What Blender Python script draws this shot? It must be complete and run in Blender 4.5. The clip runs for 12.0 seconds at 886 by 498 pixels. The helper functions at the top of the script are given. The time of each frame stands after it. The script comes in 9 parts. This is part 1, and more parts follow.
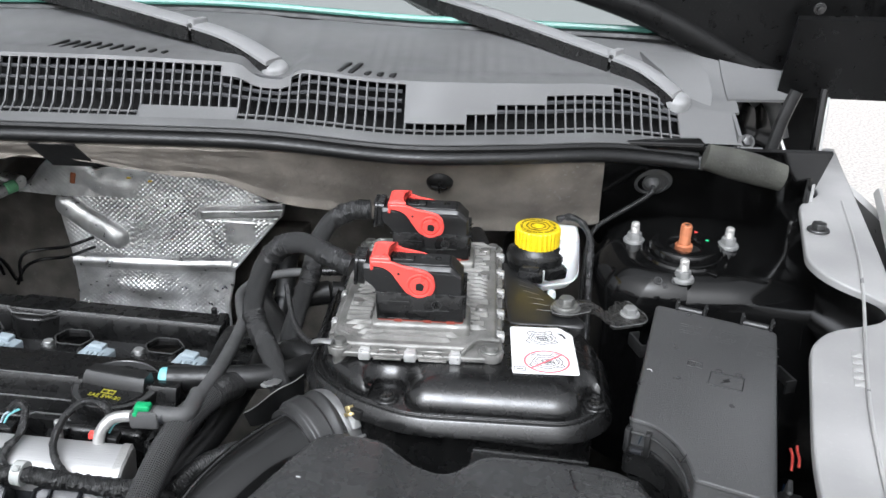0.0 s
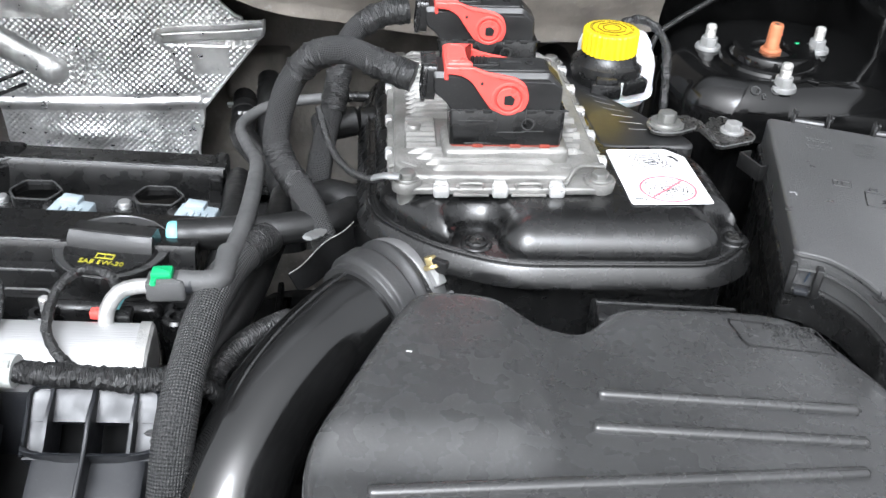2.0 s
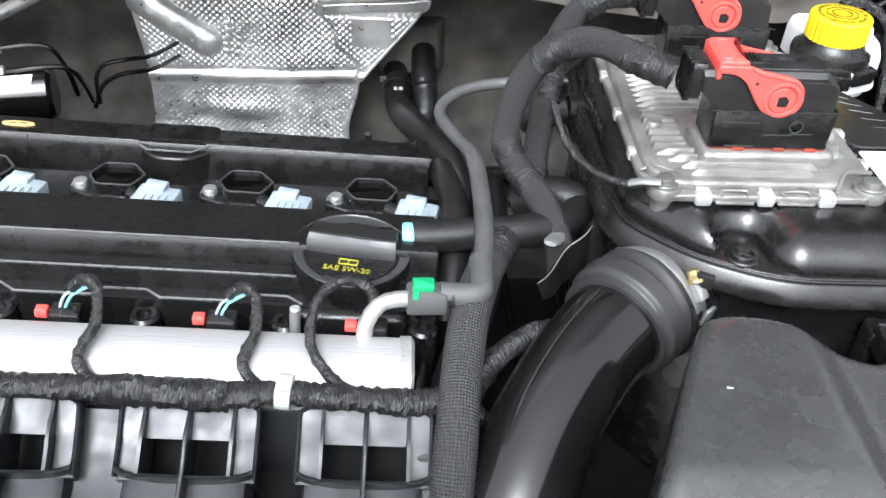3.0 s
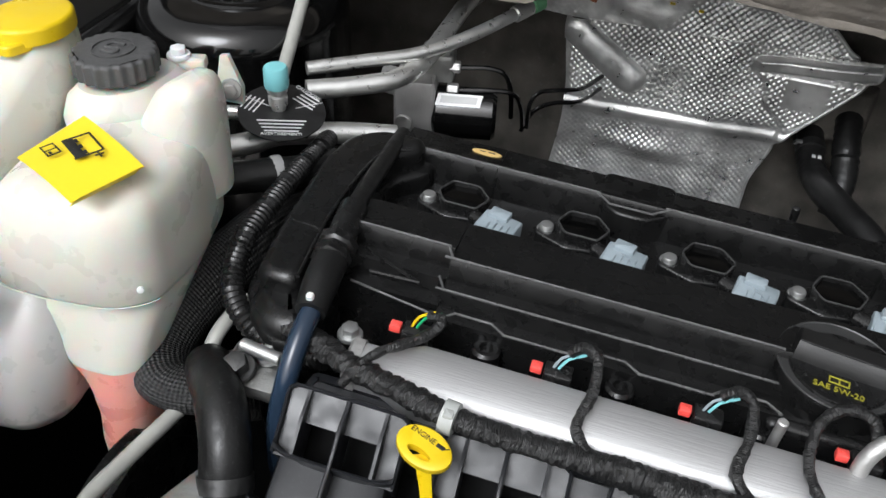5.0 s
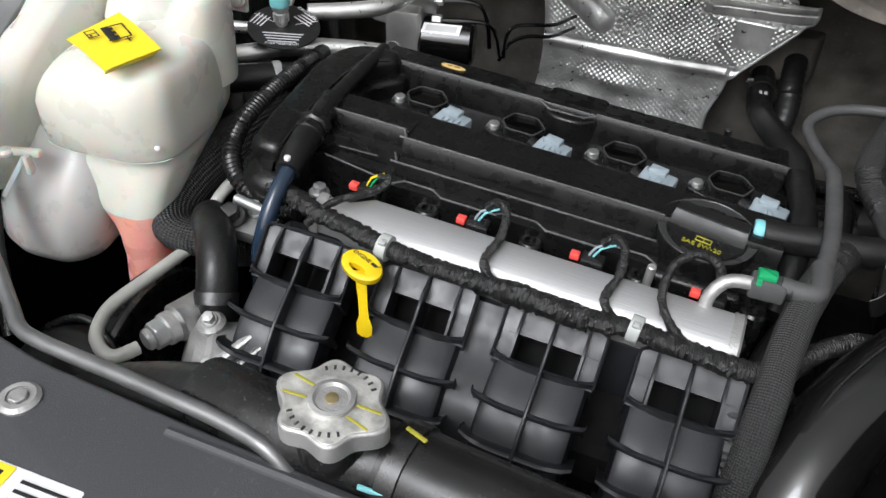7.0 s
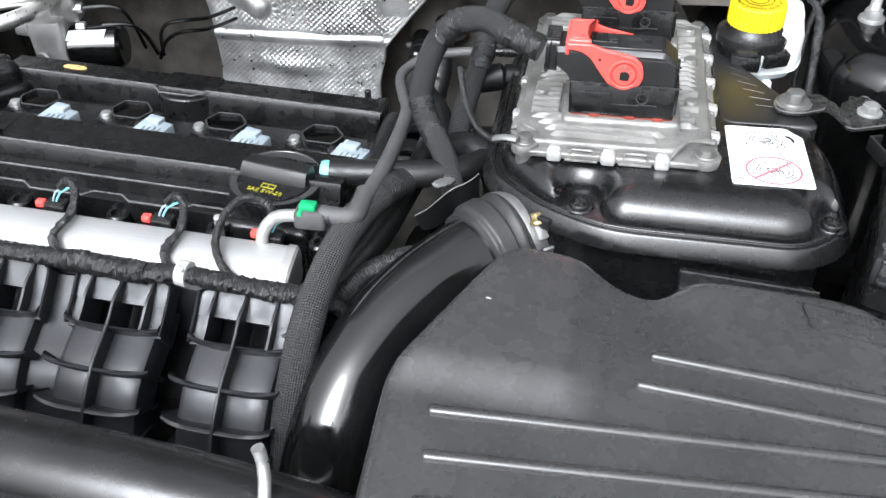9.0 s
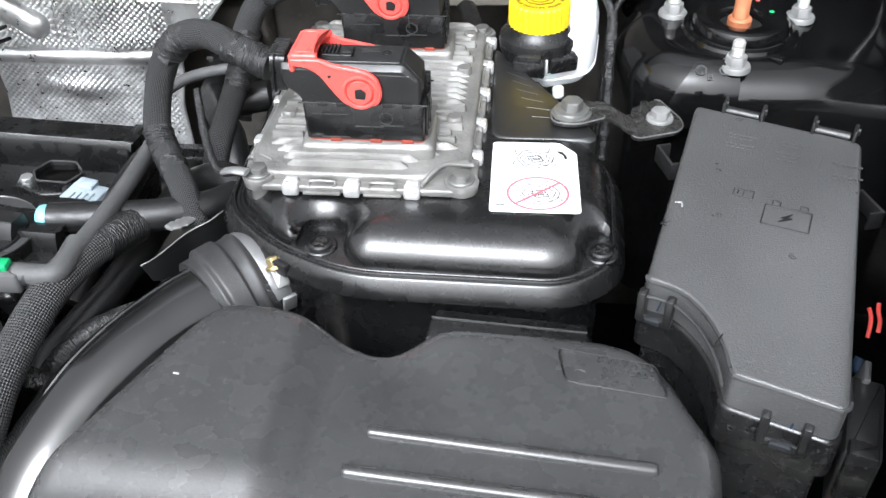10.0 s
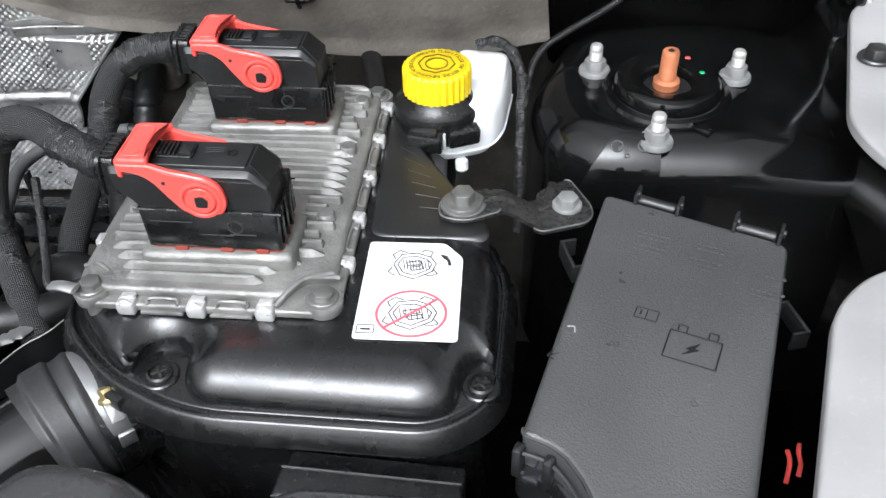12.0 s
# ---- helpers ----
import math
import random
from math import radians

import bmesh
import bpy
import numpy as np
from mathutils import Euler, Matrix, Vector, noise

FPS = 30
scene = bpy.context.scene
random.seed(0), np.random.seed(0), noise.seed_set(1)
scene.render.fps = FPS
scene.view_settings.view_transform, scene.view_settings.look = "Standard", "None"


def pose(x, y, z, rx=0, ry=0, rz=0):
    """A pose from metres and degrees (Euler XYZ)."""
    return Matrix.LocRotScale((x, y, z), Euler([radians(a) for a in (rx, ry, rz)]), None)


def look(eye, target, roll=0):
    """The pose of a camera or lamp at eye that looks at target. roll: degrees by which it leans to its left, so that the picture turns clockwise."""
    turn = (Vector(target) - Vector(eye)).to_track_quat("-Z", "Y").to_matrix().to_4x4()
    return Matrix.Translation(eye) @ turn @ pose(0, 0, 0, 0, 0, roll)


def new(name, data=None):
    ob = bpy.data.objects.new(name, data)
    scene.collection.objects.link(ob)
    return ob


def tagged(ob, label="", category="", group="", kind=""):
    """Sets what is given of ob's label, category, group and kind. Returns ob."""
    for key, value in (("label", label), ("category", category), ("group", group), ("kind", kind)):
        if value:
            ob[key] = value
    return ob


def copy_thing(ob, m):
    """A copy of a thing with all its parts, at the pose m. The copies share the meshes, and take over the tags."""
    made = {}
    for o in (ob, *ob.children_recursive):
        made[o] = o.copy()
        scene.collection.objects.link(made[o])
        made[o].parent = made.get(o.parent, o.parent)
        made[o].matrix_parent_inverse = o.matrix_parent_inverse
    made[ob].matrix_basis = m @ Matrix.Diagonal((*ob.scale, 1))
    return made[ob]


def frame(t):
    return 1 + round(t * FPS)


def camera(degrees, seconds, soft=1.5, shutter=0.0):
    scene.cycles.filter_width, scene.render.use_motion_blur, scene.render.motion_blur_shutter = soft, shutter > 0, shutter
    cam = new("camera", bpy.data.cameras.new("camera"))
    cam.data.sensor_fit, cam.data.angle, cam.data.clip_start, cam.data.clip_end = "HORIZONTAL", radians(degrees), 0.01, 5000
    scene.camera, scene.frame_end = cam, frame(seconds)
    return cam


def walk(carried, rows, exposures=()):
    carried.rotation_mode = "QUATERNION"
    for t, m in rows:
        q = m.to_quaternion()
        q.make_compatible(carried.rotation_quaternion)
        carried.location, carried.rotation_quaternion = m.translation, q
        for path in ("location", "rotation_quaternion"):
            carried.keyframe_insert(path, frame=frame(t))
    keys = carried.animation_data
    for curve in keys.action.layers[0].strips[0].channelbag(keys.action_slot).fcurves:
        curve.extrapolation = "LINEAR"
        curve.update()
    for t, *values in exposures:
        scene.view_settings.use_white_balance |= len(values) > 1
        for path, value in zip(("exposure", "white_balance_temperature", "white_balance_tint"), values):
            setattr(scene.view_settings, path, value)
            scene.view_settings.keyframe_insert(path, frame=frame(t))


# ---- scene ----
cam = camera(54.0, 12.0)
METRES, EYE, TILT, LEAN, TURN = 1.383, 1.5, -28.0, 0.0, 5.9
PATH = [
    (0, (0.39, -0.778, 1.333), (0.328, 1.041, 0.502), 1.3),
    (0.5, (0.355, -0.728, 1.268), (0.314, 1.091, 0.437), 1.3),
    (1, (0.328, -0.678, 1.242), (0.326, 1.113, 0.353), 0.7),
    (1.5, (0.287, -0.649, 1.225), (0.349, 1.053, 0.177), 1.1),
    (2, (0.246, -0.63, 1.222), (0.408, 1.023, 0.108), 2.4),
    (2.5, (0.175, -0.598, 1.228), (0.326, 1.01, 0.05), 2.0),
    (3, (0.091, -0.566, 1.227), (0.198, 1.023, 0.018), 2.6),
    (3.5, (0.038, -0.546, 1.23), (0.038, 1.03, -0.001), 3.1),
    (3.7, (0.016, -0.541, 1.235), (-0.055, 1.025, -0.007), 2.8),
    (5.3, (-0.091, -0.543, 1.272), (-0.529, 0.941, 0.004), 3.1),
    (5.5, (-0.091, -0.553, 1.275), (-0.547, 0.915, -0.004), 3.2),
    (6, (-0.079, -0.595, 1.283), (-0.574, 0.846, -0.012), 2.8),
    (6.5, (-0.022, -0.64, 1.288), (-0.522, 0.807, 0.001), 2.7),
    (6.7, (0.0, -0.659, 1.295), (-0.497, 0.783, 0.002), 2.7),
    (8.3, (0.259, -0.693, 1.298), (-0.243, 0.77, 0.03), -2.5),
    (8.5, (0.28, -0.693, 1.295), (-0.149, 0.8, 0.036), -1.9),
    (9, (0.32, -0.677, 1.291), (0.019, 0.84, 0.024), -1.9),
    (9.5, (0.382, -0.636, 1.273), (0.152, 0.886, -0.003), -2.6),
    (10, (0.448, -0.567, 1.253), (0.292, 0.969, -0.018), -1.9),
    (10.5, (0.478, -0.512, 1.248), (0.355, 1.01, -0.043), -1.4),
    (11, (0.484, -0.491, 1.247), (0.369, 1.018, -0.06), -1.2),
    (11.5, (0.494, -0.474, 1.259), (0.373, 1.032, -0.052), -1.4),
    (12, (0.517, -0.442, 1.27), (0.382, 1.058, -0.046), -1.7),
]
EXPOSURES = [(0, 0.68, 6200, 10), (1.5, 1.06, 6200, 10), (2.5, 1.46, 6200, 10), (3.7, 1.08, 6200, 10), (5.3, 0.02, 6450, 10), (6.7, 0.1, 6450, 10), (8.3, 0.86, 6200, 10), (9.5, 1.34, 6200, 10), (10.2, 1.32, 6200, 10), (10.8, 0.96, 6200, 10), (12, 0.86, 6200, 10)]
walk(cam, [(t, look(eye, target, roll)) for t, eye, target, roll in PATH], EXPOSURES)

# ---- light ----
world = bpy.data.worlds.new("world")
scene.world = world
world.use_nodes = True
wn = world.node_tree.nodes
sky = wn.new("ShaderNodeTexSky")
sky.sky_type, sky.sun_disc = "NISHITA", False
sky.sun_elevation, sky.sun_rotation = radians(49), radians(194)
sky.air_density, sky.dust_density, sky.ozone_density = 1.3, 9.0, 1.5
bw = wn.new("ShaderNodeHueSaturation")
bw.inputs["Saturation"].default_value = 0.06
world.node_tree.links.new(sky.outputs[0], bw.inputs["Color"])
world.node_tree.links.new(bw.outputs[0], wn["Background"].inputs["Color"])
wn["Background"].inputs["Strength"].default_value = 0.15
sun = new("sun", bpy.data.lights.new("sun", "SUN"))
sun.data.energy, sun.data.angle, sun.data.color = 0.9, radians(30), (0.90, 0.98, 1.10)
sun.matrix_basis = pose(0, 0, 4, 41, 0, -14)

# ---- materials ----


def rgb(c):
    return (c, c, c, 1) if isinstance(c, (int, float)) else (*c, 1)


def material(name, col, rough=0.5, metal=0.0, var=0.2, scale=18.0, bump=0.15, bscale=260.0, spec=0.5,
             dust=0.0, dustcol=0.35, dscale=420.0, rvar=0.12, coat=0.0, sub=0.0):
    """A surface with two scales of change: broad patches in tone and gloss, and a fine grain; dust sets light specks."""
    m = bpy.data.materials.new(name)
    m.use_nodes = True
    n, l = m.node_tree.nodes, m.node_tree.links
    p = n["Principled BSDF"]
    tc = n.new("ShaderNodeTexCoord")

    def noise_at(s, detail=4.0):
        t = n.new("ShaderNodeTexNoise")
        t.inputs["Scale"].default_value, t.inputs["Detail"].default_value = s, detail
        l.new(tc.outputs["Object"], t.inputs["Vector"])
        return t

    def ramp(src, lo, hi, a, b):
        r = n.new("ShaderNodeMapRange")
        for k, v in zip(("From Min", "From Max", "To Min", "To Max"), (lo, hi, a, b)):
            r.inputs[k].default_value = v
        l.new(src, r.inputs["Value"])
        return r.outputs[0]

    broad = noise_at(scale)
    mix = n.new("ShaderNodeMix")
    mix.data_type = "RGBA"
    c = rgb(col)
    mix.inputs["A"].default_value = (*[v * (1 - var) for v in c[:3]], 1)
    mix.inputs["B"].default_value = (*[min(1, v * (1 + var)) for v in c[:3]], 1)
    l.new(ramp(broad.outputs["Fac"], 0.3, 0.7, 0, 1), mix.inputs["Factor"])
    out = mix.outputs["Result"]
    if dust:
        speck = noise_at(dscale, 2.0)
        patch = noise_at(9.0, 3.0)
        mul = n.new("ShaderNodeMath")
        mul.operation = "MULTIPLY"
        l.new(ramp(speck.outputs["Fac"], 0.60, 0.85, 0, dust), mul.inputs[0])
        l.new(ramp(patch.outputs["Fac"], 0.35, 0.7, 0.1, 1), mul.inputs[1])
        dm = n.new("ShaderNodeMix")
        dm.data_type = "RGBA"
        l.new(mul.outputs[0], dm.inputs["Factor"])
        l.new(out, dm.inputs["A"])
        dm.inputs["B"].default_value = rgb(dustcol)
        out = dm.outputs["Result"]
    l.new(out, p.inputs["Base Color"])
    mid = noise_at(scale * 4)
    l.new(ramp(mid.outputs["Fac"], 0.3, 0.7, max(0.02, rough - rvar), min(1, rough + rvar)), p.inputs["Roughness"])
    p.inputs["Metallic"].default_value = metal
    p.inputs["Specular IOR Level"].default_value = spec
    p.inputs["Coat Weight"].default_value = coat
    p.inputs["Subsurface Weight"].default_value = sub
    p.inputs["Subsurface Scale"].default_value = 0.01
    if bump:
        fine = noise_at(bscale)
        b = n.new("ShaderNodeBump")
        b.inputs["Strength"].default_value, b.inputs["Distance"].default_value = bump, 0.001
        l.new(fine.outputs["Fac"], b.inputs["Height"])
        l.new(b.outputs[0], p.inputs["Normal"])
    return m


def woven(name, dark, light, pitch, rough=0.6, slant=1.0):
    """A braided sleeve: crossing strands laid out along the tube's own length and girth."""
    m = bpy.data.materials.new(name)
    m.use_nodes = True
    n, l = m.node_tree.nodes, m.node_tree.links
    p = n["Principled BSDF"]
    uv = n.new("ShaderNodeUVMap")
    sep = n.new("ShaderNodeSeparateXYZ")
    l.new(uv.outputs[0], sep.inputs[0])

    def op(kind, a, b=None):
        o = n.new("ShaderNodeMath")
        o.operation = kind
        for k, v in enumerate((a, b)):
            if v is None:
                continue
            if isinstance(v, (int, float)):
                o.inputs[k].default_value = v
            else:
                l.new(v, o.inputs[k])
        return o.outputs[0]

    f = 2 * math.pi / pitch
    a = op("SINE", op("MULTIPLY", op("ADD", sep.outputs[0], op("MULTIPLY", sep.outputs[1], slant)), f))
    b = op("SINE", op("MULTIPLY", op("SUBTRACT", sep.outputs[0], op("MULTIPLY", sep.outputs[1], slant)), f))
    h = op("MULTIPLY", op("ADD", op("MULTIPLY", a, b), 1.0), 0.5)
    mix = n.new("ShaderNodeMix")
    mix.data_type = "RGBA"
    mix.inputs["A"].default_value, mix.inputs["B"].default_value = rgb(dark), rgb(light)
    l.new(h, mix.inputs["Factor"])
    l.new(mix.outputs["Result"], p.inputs["Base Color"])
    p.inputs["Roughness"].default_value = rough
    bp = n.new("ShaderNodeBump")
    bp.inputs["Strength"].default_value, bp.inputs["Distance"].default_value = 0.9, pitch * 0.35
    l.new(h, bp.inputs["Height"])
    l.new(bp.outputs[0], p.inputs["Normal"])
    return m


def taped(name, dark, light, rough=0.42):
    """Cloth or vinyl tape wound round a loom: slanting overlaps and crumpled wrinkles along the tube's own length and girth."""
    m = bpy.data.materials.new(name)
    m.use_nodes = True
    n, l = m.node_tree.nodes, m.node_tree.links
    p = n["Principled BSDF"]
    uv = n.new("ShaderNodeUVMap")

    def noise_on(sx, sy, scale, detail, distortion=0.0):
        mp = n.new("ShaderNodeMapping")
        mp.inputs["Scale"].default_value = (sx, sy, 1)
        mp.inputs["Rotation"].default_value = (0, 0, 0.5)
        t = n.new("ShaderNodeTexNoise")
        t.inputs["Scale"].default_value, t.inputs["Detail"].default_value, t.inputs["Distortion"].default_value = scale, detail, distortion
        l.new(uv.outputs[0], mp.inputs["Vector"])
        l.new(mp.outputs[0], t.inputs["Vector"])
        return t.outputs["Fac"]

    folds = noise_on(520, 110, 1.0, 3.0, 0.6)
    fine = noise_on(1500, 500, 1.0, 3.0)
    wave = n.new("ShaderNodeTexWave")
    wave.wave_profile = "SAW"
    mp = n.new("ShaderNodeMapping")
    mp.inputs["Rotation"].default_value = (0, 0, 0.6)
    l.new(uv.outputs[0], mp.inputs["Vector"])
    l.new(mp.outputs[0], wave.inputs["Vector"])
    wave.inputs["Scale"].default_value, wave.inputs["Distortion"].default_value = 28.0, 2.5
    wave.inputs["Detail Scale"].default_value = 3.0

    def add(a, b, k):
        o = n.new("ShaderNodeMath")
        o.operation = "MULTIPLY_ADD"
        l.new(b, o.inputs[0])
        o.inputs[1].default_value = k
        l.new(a, o.inputs[2])
        return o.outputs[0]

    h = add(add(folds, fine, 0.35), wave.outputs["Fac"], 0.35)
    mix = n.new("ShaderNodeMix")
    mix.data_type = "RGBA"
    mix.inputs["A"].default_value, mix.inputs["B"].default_value = rgb(dark), rgb(light)
    l.new(folds, mix.inputs["Factor"])
    l.new(mix.outputs["Result"], p.inputs["Base Color"])
    p.inputs["Roughness"].default_value = rough
    b = n.new("ShaderNodeBump")
    b.inputs["Strength"].default_value, b.inputs["Distance"].default_value = 1.0, 0.0026
    l.new(h, b.inputs["Height"])
    l.new(b.outputs[0], p.inputs["Normal"])
    return m


def brushed(name, col, rough, axis_scale, bump=0.12):
    """Drawn or extruded metal: fine streaks along one axis."""
    m = material(name, col, rough, 0.75, 0.05, 14.0, 0.0, rvar=0.02)
    n, l = m.node_tree.nodes, m.node_tree.links
    tc = n.new("ShaderNodeTexCoord")
    mp = n.new("ShaderNodeMapping")
    mp.inputs["Scale"].default_value = axis_scale
    l.new(tc.outputs["Object"], mp.inputs["Vector"])
    t = n.new("ShaderNodeTexNoise")
    t.inputs["Scale"].default_value, t.inputs["Detail"].default_value = 1.0, 5.0
    l.new(mp.outputs[0], t.inputs["Vector"])
    b = n.new("ShaderNodeBump")
    b.inputs["Strength"].default_value, b.inputs["Distance"].default_value = bump, 0.002
    l.new(t.outputs["Fac"], b.inputs["Height"])
    l.new(b.outputs[0], n["Principled BSDF"].inputs["Normal"])
    return m


def glassy(name, col, rough=0.0, weight=1.0):
    m = bpy.data.materials.new(name)
    m.use_nodes = True
    p = m.node_tree.nodes["Principled BSDF"]
    p.inputs["Base Color"].default_value = rgb(col)
    p.inputs["Roughness"].default_value = rough
    p.inputs["Transmission Weight"].default_value = weight
    p.inputs["IOR"].default_value = 1.9
    p.inputs["Metallic"].default_value = 0.9
    return m


BLACK_GLOSS = material("black_gloss_plastic", 0.0055, 0.26, var=0.25, bump=0.03, bscale=60, dust=0.05, dscale=900, rvar=0.08, spec=0.75)
LID_PAD = material("satin_black_lid_pad", 0.010, 0.36, var=0.2, bump=0.12, bscale=500, dust=0.12, rvar=0.06, spec=0.9)
BLACK_SATIN = material("black_satin_plastic", 0.008, 0.28, var=0.2, bump=0.12, bscale=900, dust=0.3)
BLACK_MATT = material("black_moulded_plastic", 0.035, 0.27, var=0.15, bump=0.06, bscale=700, dust=0.22, rvar=0.05, spec=0.9)
BLACK_GRAIN = material("black_grained_plastic", 0.056, 0.30, var=0.2, scale=8, bump=0.55, bscale=700, dust=0.25, rvar=0.03, spec=0.9)
COVER = material("black_valve_cover", 0.0065, 0.28, var=0.2, bump=0.05, bscale=800, dust=0.04, spec=0.42)
GREY_PLASTIC = material("grey_black_plastic", (0.0125, 0.0135, 0.016), 0.42, spec=0.55, var=0.12, bump=0.05, bscale=700, dust=0.08)
COWL_GREY = material("weathered_grey_plastic", 0.115, 0.55, var=0.14, scale=7, bump=0.2, bscale=900, dust=0.25, dustcol=0.3)
COWL_BAR = material("grey_grille_plastic", 0.10, 0.55, var=0.14, scale=7, bump=0.2, bscale=900, dust=0.2, dustcol=0.35)
FOAM_DARK = material("worn_olive_foam", (0.05, 0.05, 0.042), 0.85, var=0.4, scale=30, bump=0.6, bscale=300, dust=0.3, dustcol=0.2)
COWL_LIGHT = material("pale_grey_wiper_paint", 0.24, 0.45, var=0.1, scale=12, bump=0.1, bscale=600, dust=0.2, dustcol=0.5)
CAST_COWL = material("worn_pivot_cap", 0.26, 0.45, var=0.3, scale=40, bump=0.2, bscale=400)
HOOD_BLACK = material("dull_black_hood_paint", 0.004, 0.35, var=0.3, bump=0.05, bscale=300, dust=0.06, spec=0.2)
STEEL_GREY = material("dull_grey_steel_rod", (0.20, 0.20, 0.20), 0.42, 0.7, 0.2, 50, 0.1, 500)
POTTING = material("black_potting", 0.002, 0.15, var=0.2, bump=0.0, spec=0.25)
BEAD_DARK = material("satin_black_rim", 0.035, 0.35, var=0.2, bump=0.1)
ECU_CAST = material("dull_cast_alloy", (0.215, 0.211, 0.20), 0.50, 0.55, 0.30, 45, 0.9, 260, rvar=0.15, dust=0.35, dustcol=0.32, dscale=300)
WORN_STEEL = material("worn_pressed_steel", (0.55, 0.54, 0.51), 0.42, 0.6, 0.5, 90, 0.25, 500, dust=0.5, dustcol=0.12, dscale=220)
WORN_BLACK = material("worn_black_print_on_steel", (0.06, 0.06, 0.06), 0.4, 0.4, 0.6, 120, 0.2, 500, dust=0.8, dustcol=0.5, dscale=240)
HOSE_GLOSS = material("smooth_black_hose", 0.010, 0.24, var=0.25, scale=20, bump=0.06, bscale=300, dust=0.03, rvar=0.06)
CONN_BLACK = material("black_connector_plastic", 0.009, 0.42, var=0.2, bump=0.12, bscale=700, dust=0.12, spec=0.7)
CONN_GLOSS = material("glossy_black_header_plastic", 0.005, 0.24, var=0.2, bump=0.04, bscale=300, dust=0.06, spec=0.6)
CONN_MARK = material("grey_moulded_marks", 0.035, 0.45, var=0.2, bump=0.05)
MOULD_MARK = material("moulded_outline_plastic", 0.008, 0.40, var=0.2, bump=0.05)
WORN_SCUFF = material("pale_plastic_scuff", 0.30, 0.6, var=0.3, bump=0.1)
CLIP_METAL = material("bright_aluminium_clip", (0.55, 0.55, 0.54), 0.36, 0.5, 0.12, 60, 0.15, 500)
BOLT_DULL = material("dull_grey_bolt_steel", (0.20, 0.20, 0.19), 0.44, 0.7, 0.25, 60, 0.2, 500)
STUD_GREY = material("dull_grey_stud", (0.42, 0.41, 0.39), 0.5, 0.4, 0.2, 90, 0.2, 600)
BLACK_STEEL = material("blackened_steel", (0.035, 0.034, 0.032), 0.28, 0.4, 0.35, 60, 0.1, 400)
CREAM = material("cream_tray_plastic", (0.55, 0.54, 0.44), 0.45, var=0.1, bump=0.1)
INK_BROWN = material("brown_black_print", (0.10, 0.07, 0.005), 0.5, var=0.1, bump=0)
HOSE_GREY = material("dull_grey_rubber", 0.075, 0.5, var=0.2, scale=30, bump=0.15, bscale=300)
TOWER_BLACK = material("satin_black_paint", 0.0035, 0.13, var=0.3, bump=0.03, bscale=90, dust=0.04, rvar=0.07)
# cowl plastic darkened for grime and for the lip's down-facing shade
COWL_LIP_DARK = material("grimy_shaded_grey_plastic", 0.085, 0.6, var=0.25, scale=14, bump=0.25, bscale=600, dust=0.2)
TUBE_BLACK = material("smooth_black_duct", 0.005, 0.12, var=0.25, bump=0.02, bscale=40, dust=0.05, dscale=900, rvar=0.07, spec=0.9)
CUFF = material("dull_black_rubber_cuff", 0.028, 0.46, var=0.2, scale=30, bump=0.12, bscale=500, dust=0.1)
# near-black that paints in the deep shade of gaps, recesses and undersides
DARK_VOID = material("void_shade_black", 0.004, 0.8, var=0.4, bump=0.3, bscale=60, spec=0.15)
BODY_BLACK = material("black_body_paint", 0.003, 0.14, var=0.3, bump=0.02, bscale=300, dust=0.15, rvar=0.05, coat=0.3)
RUBBER = material("black_rubber_hose", 0.008, 0.40, var=0.25, scale=30, bump=0.25, bscale=320, dust=0.12, spec=0.4)
RUBBER_GREY = material("dusty_grey_rubber", 0.06, 0.6, var=0.2, scale=26, bump=0.2, bscale=400, dust=0.2)
TAPE = taped("black_cloth_tape", 0.005, 0.030, 0.30)
FELT = material("grey_felt_insulation", (0.185, 0.165, 0.142), 0.95, var=0.35, scale=22, bump=0.9, bscale=140, dust=0.6, dustcol=0.36, dscale=170)
# darker copy of the felt, with the shade below the mat in its colour
FELT_SHADED = material("shaded_felt_insulation", (0.085, 0.078, 0.068), 0.95, var=0.5, scale=26, bump=0.8, bscale=160, dust=0.45, dustcol=0.22, dscale=180)
CAST = material("cast_aluminium", (0.44, 0.435, 0.425), 0.48, 0.7, 0.22, 30, 0.45, 420, rvar=0.12)
CAST_DARK = material("grimy_cast_aluminium", (0.30, 0.30, 0.29), 0.45, 0.8, 0.3, 40, 0.5, 300, rvar=0.15)
FOIL = material("embossed_aluminium_foil", (0.64, 0.64, 0.63), 0.38, 0.75, 0.40, 24, 0.3, 160, rvar=0.12, dust=0.35, dustcol=0.14, dscale=90)
RAIL = brushed("drawn_aluminium", (0.50, 0.50, 0.50), 0.50, (7, 700, 700), 0.14)
STEEL = material("zinc_plated_steel", (0.45, 0.455, 0.45), 0.45, 0.85, 0.18, 60, 0.15, 600)
STEEL_DARK = material("dull_dark_steel", (0.10, 0.10, 0.10), 0.4, 0.9, 0.3, 50, 0.2, 500)
ALU_PIPE = material("dull_aluminium_pipe", (0.74, 0.74, 0.72), 0.36, 0.9, 0.12, 40, 0.1, 500)
PALE_PIPE = material("pale_nylon_line", (0.42, 0.42, 0.39), 0.4, 0.1, 0.12, 40, 0.05)
CLEAR_WHITE = material("milky_tank_plastic", (0.62, 0.61, 0.555), 0.33, var=0.06, scale=9, bump=0.05, bscale=300, sub=0.7)
COOLANT = material("pink_coolant_behind_plastic", (1.0, 0.46, 0.38), 0.30, var=0.18, scale=16, bump=0.05, sub=1.0)
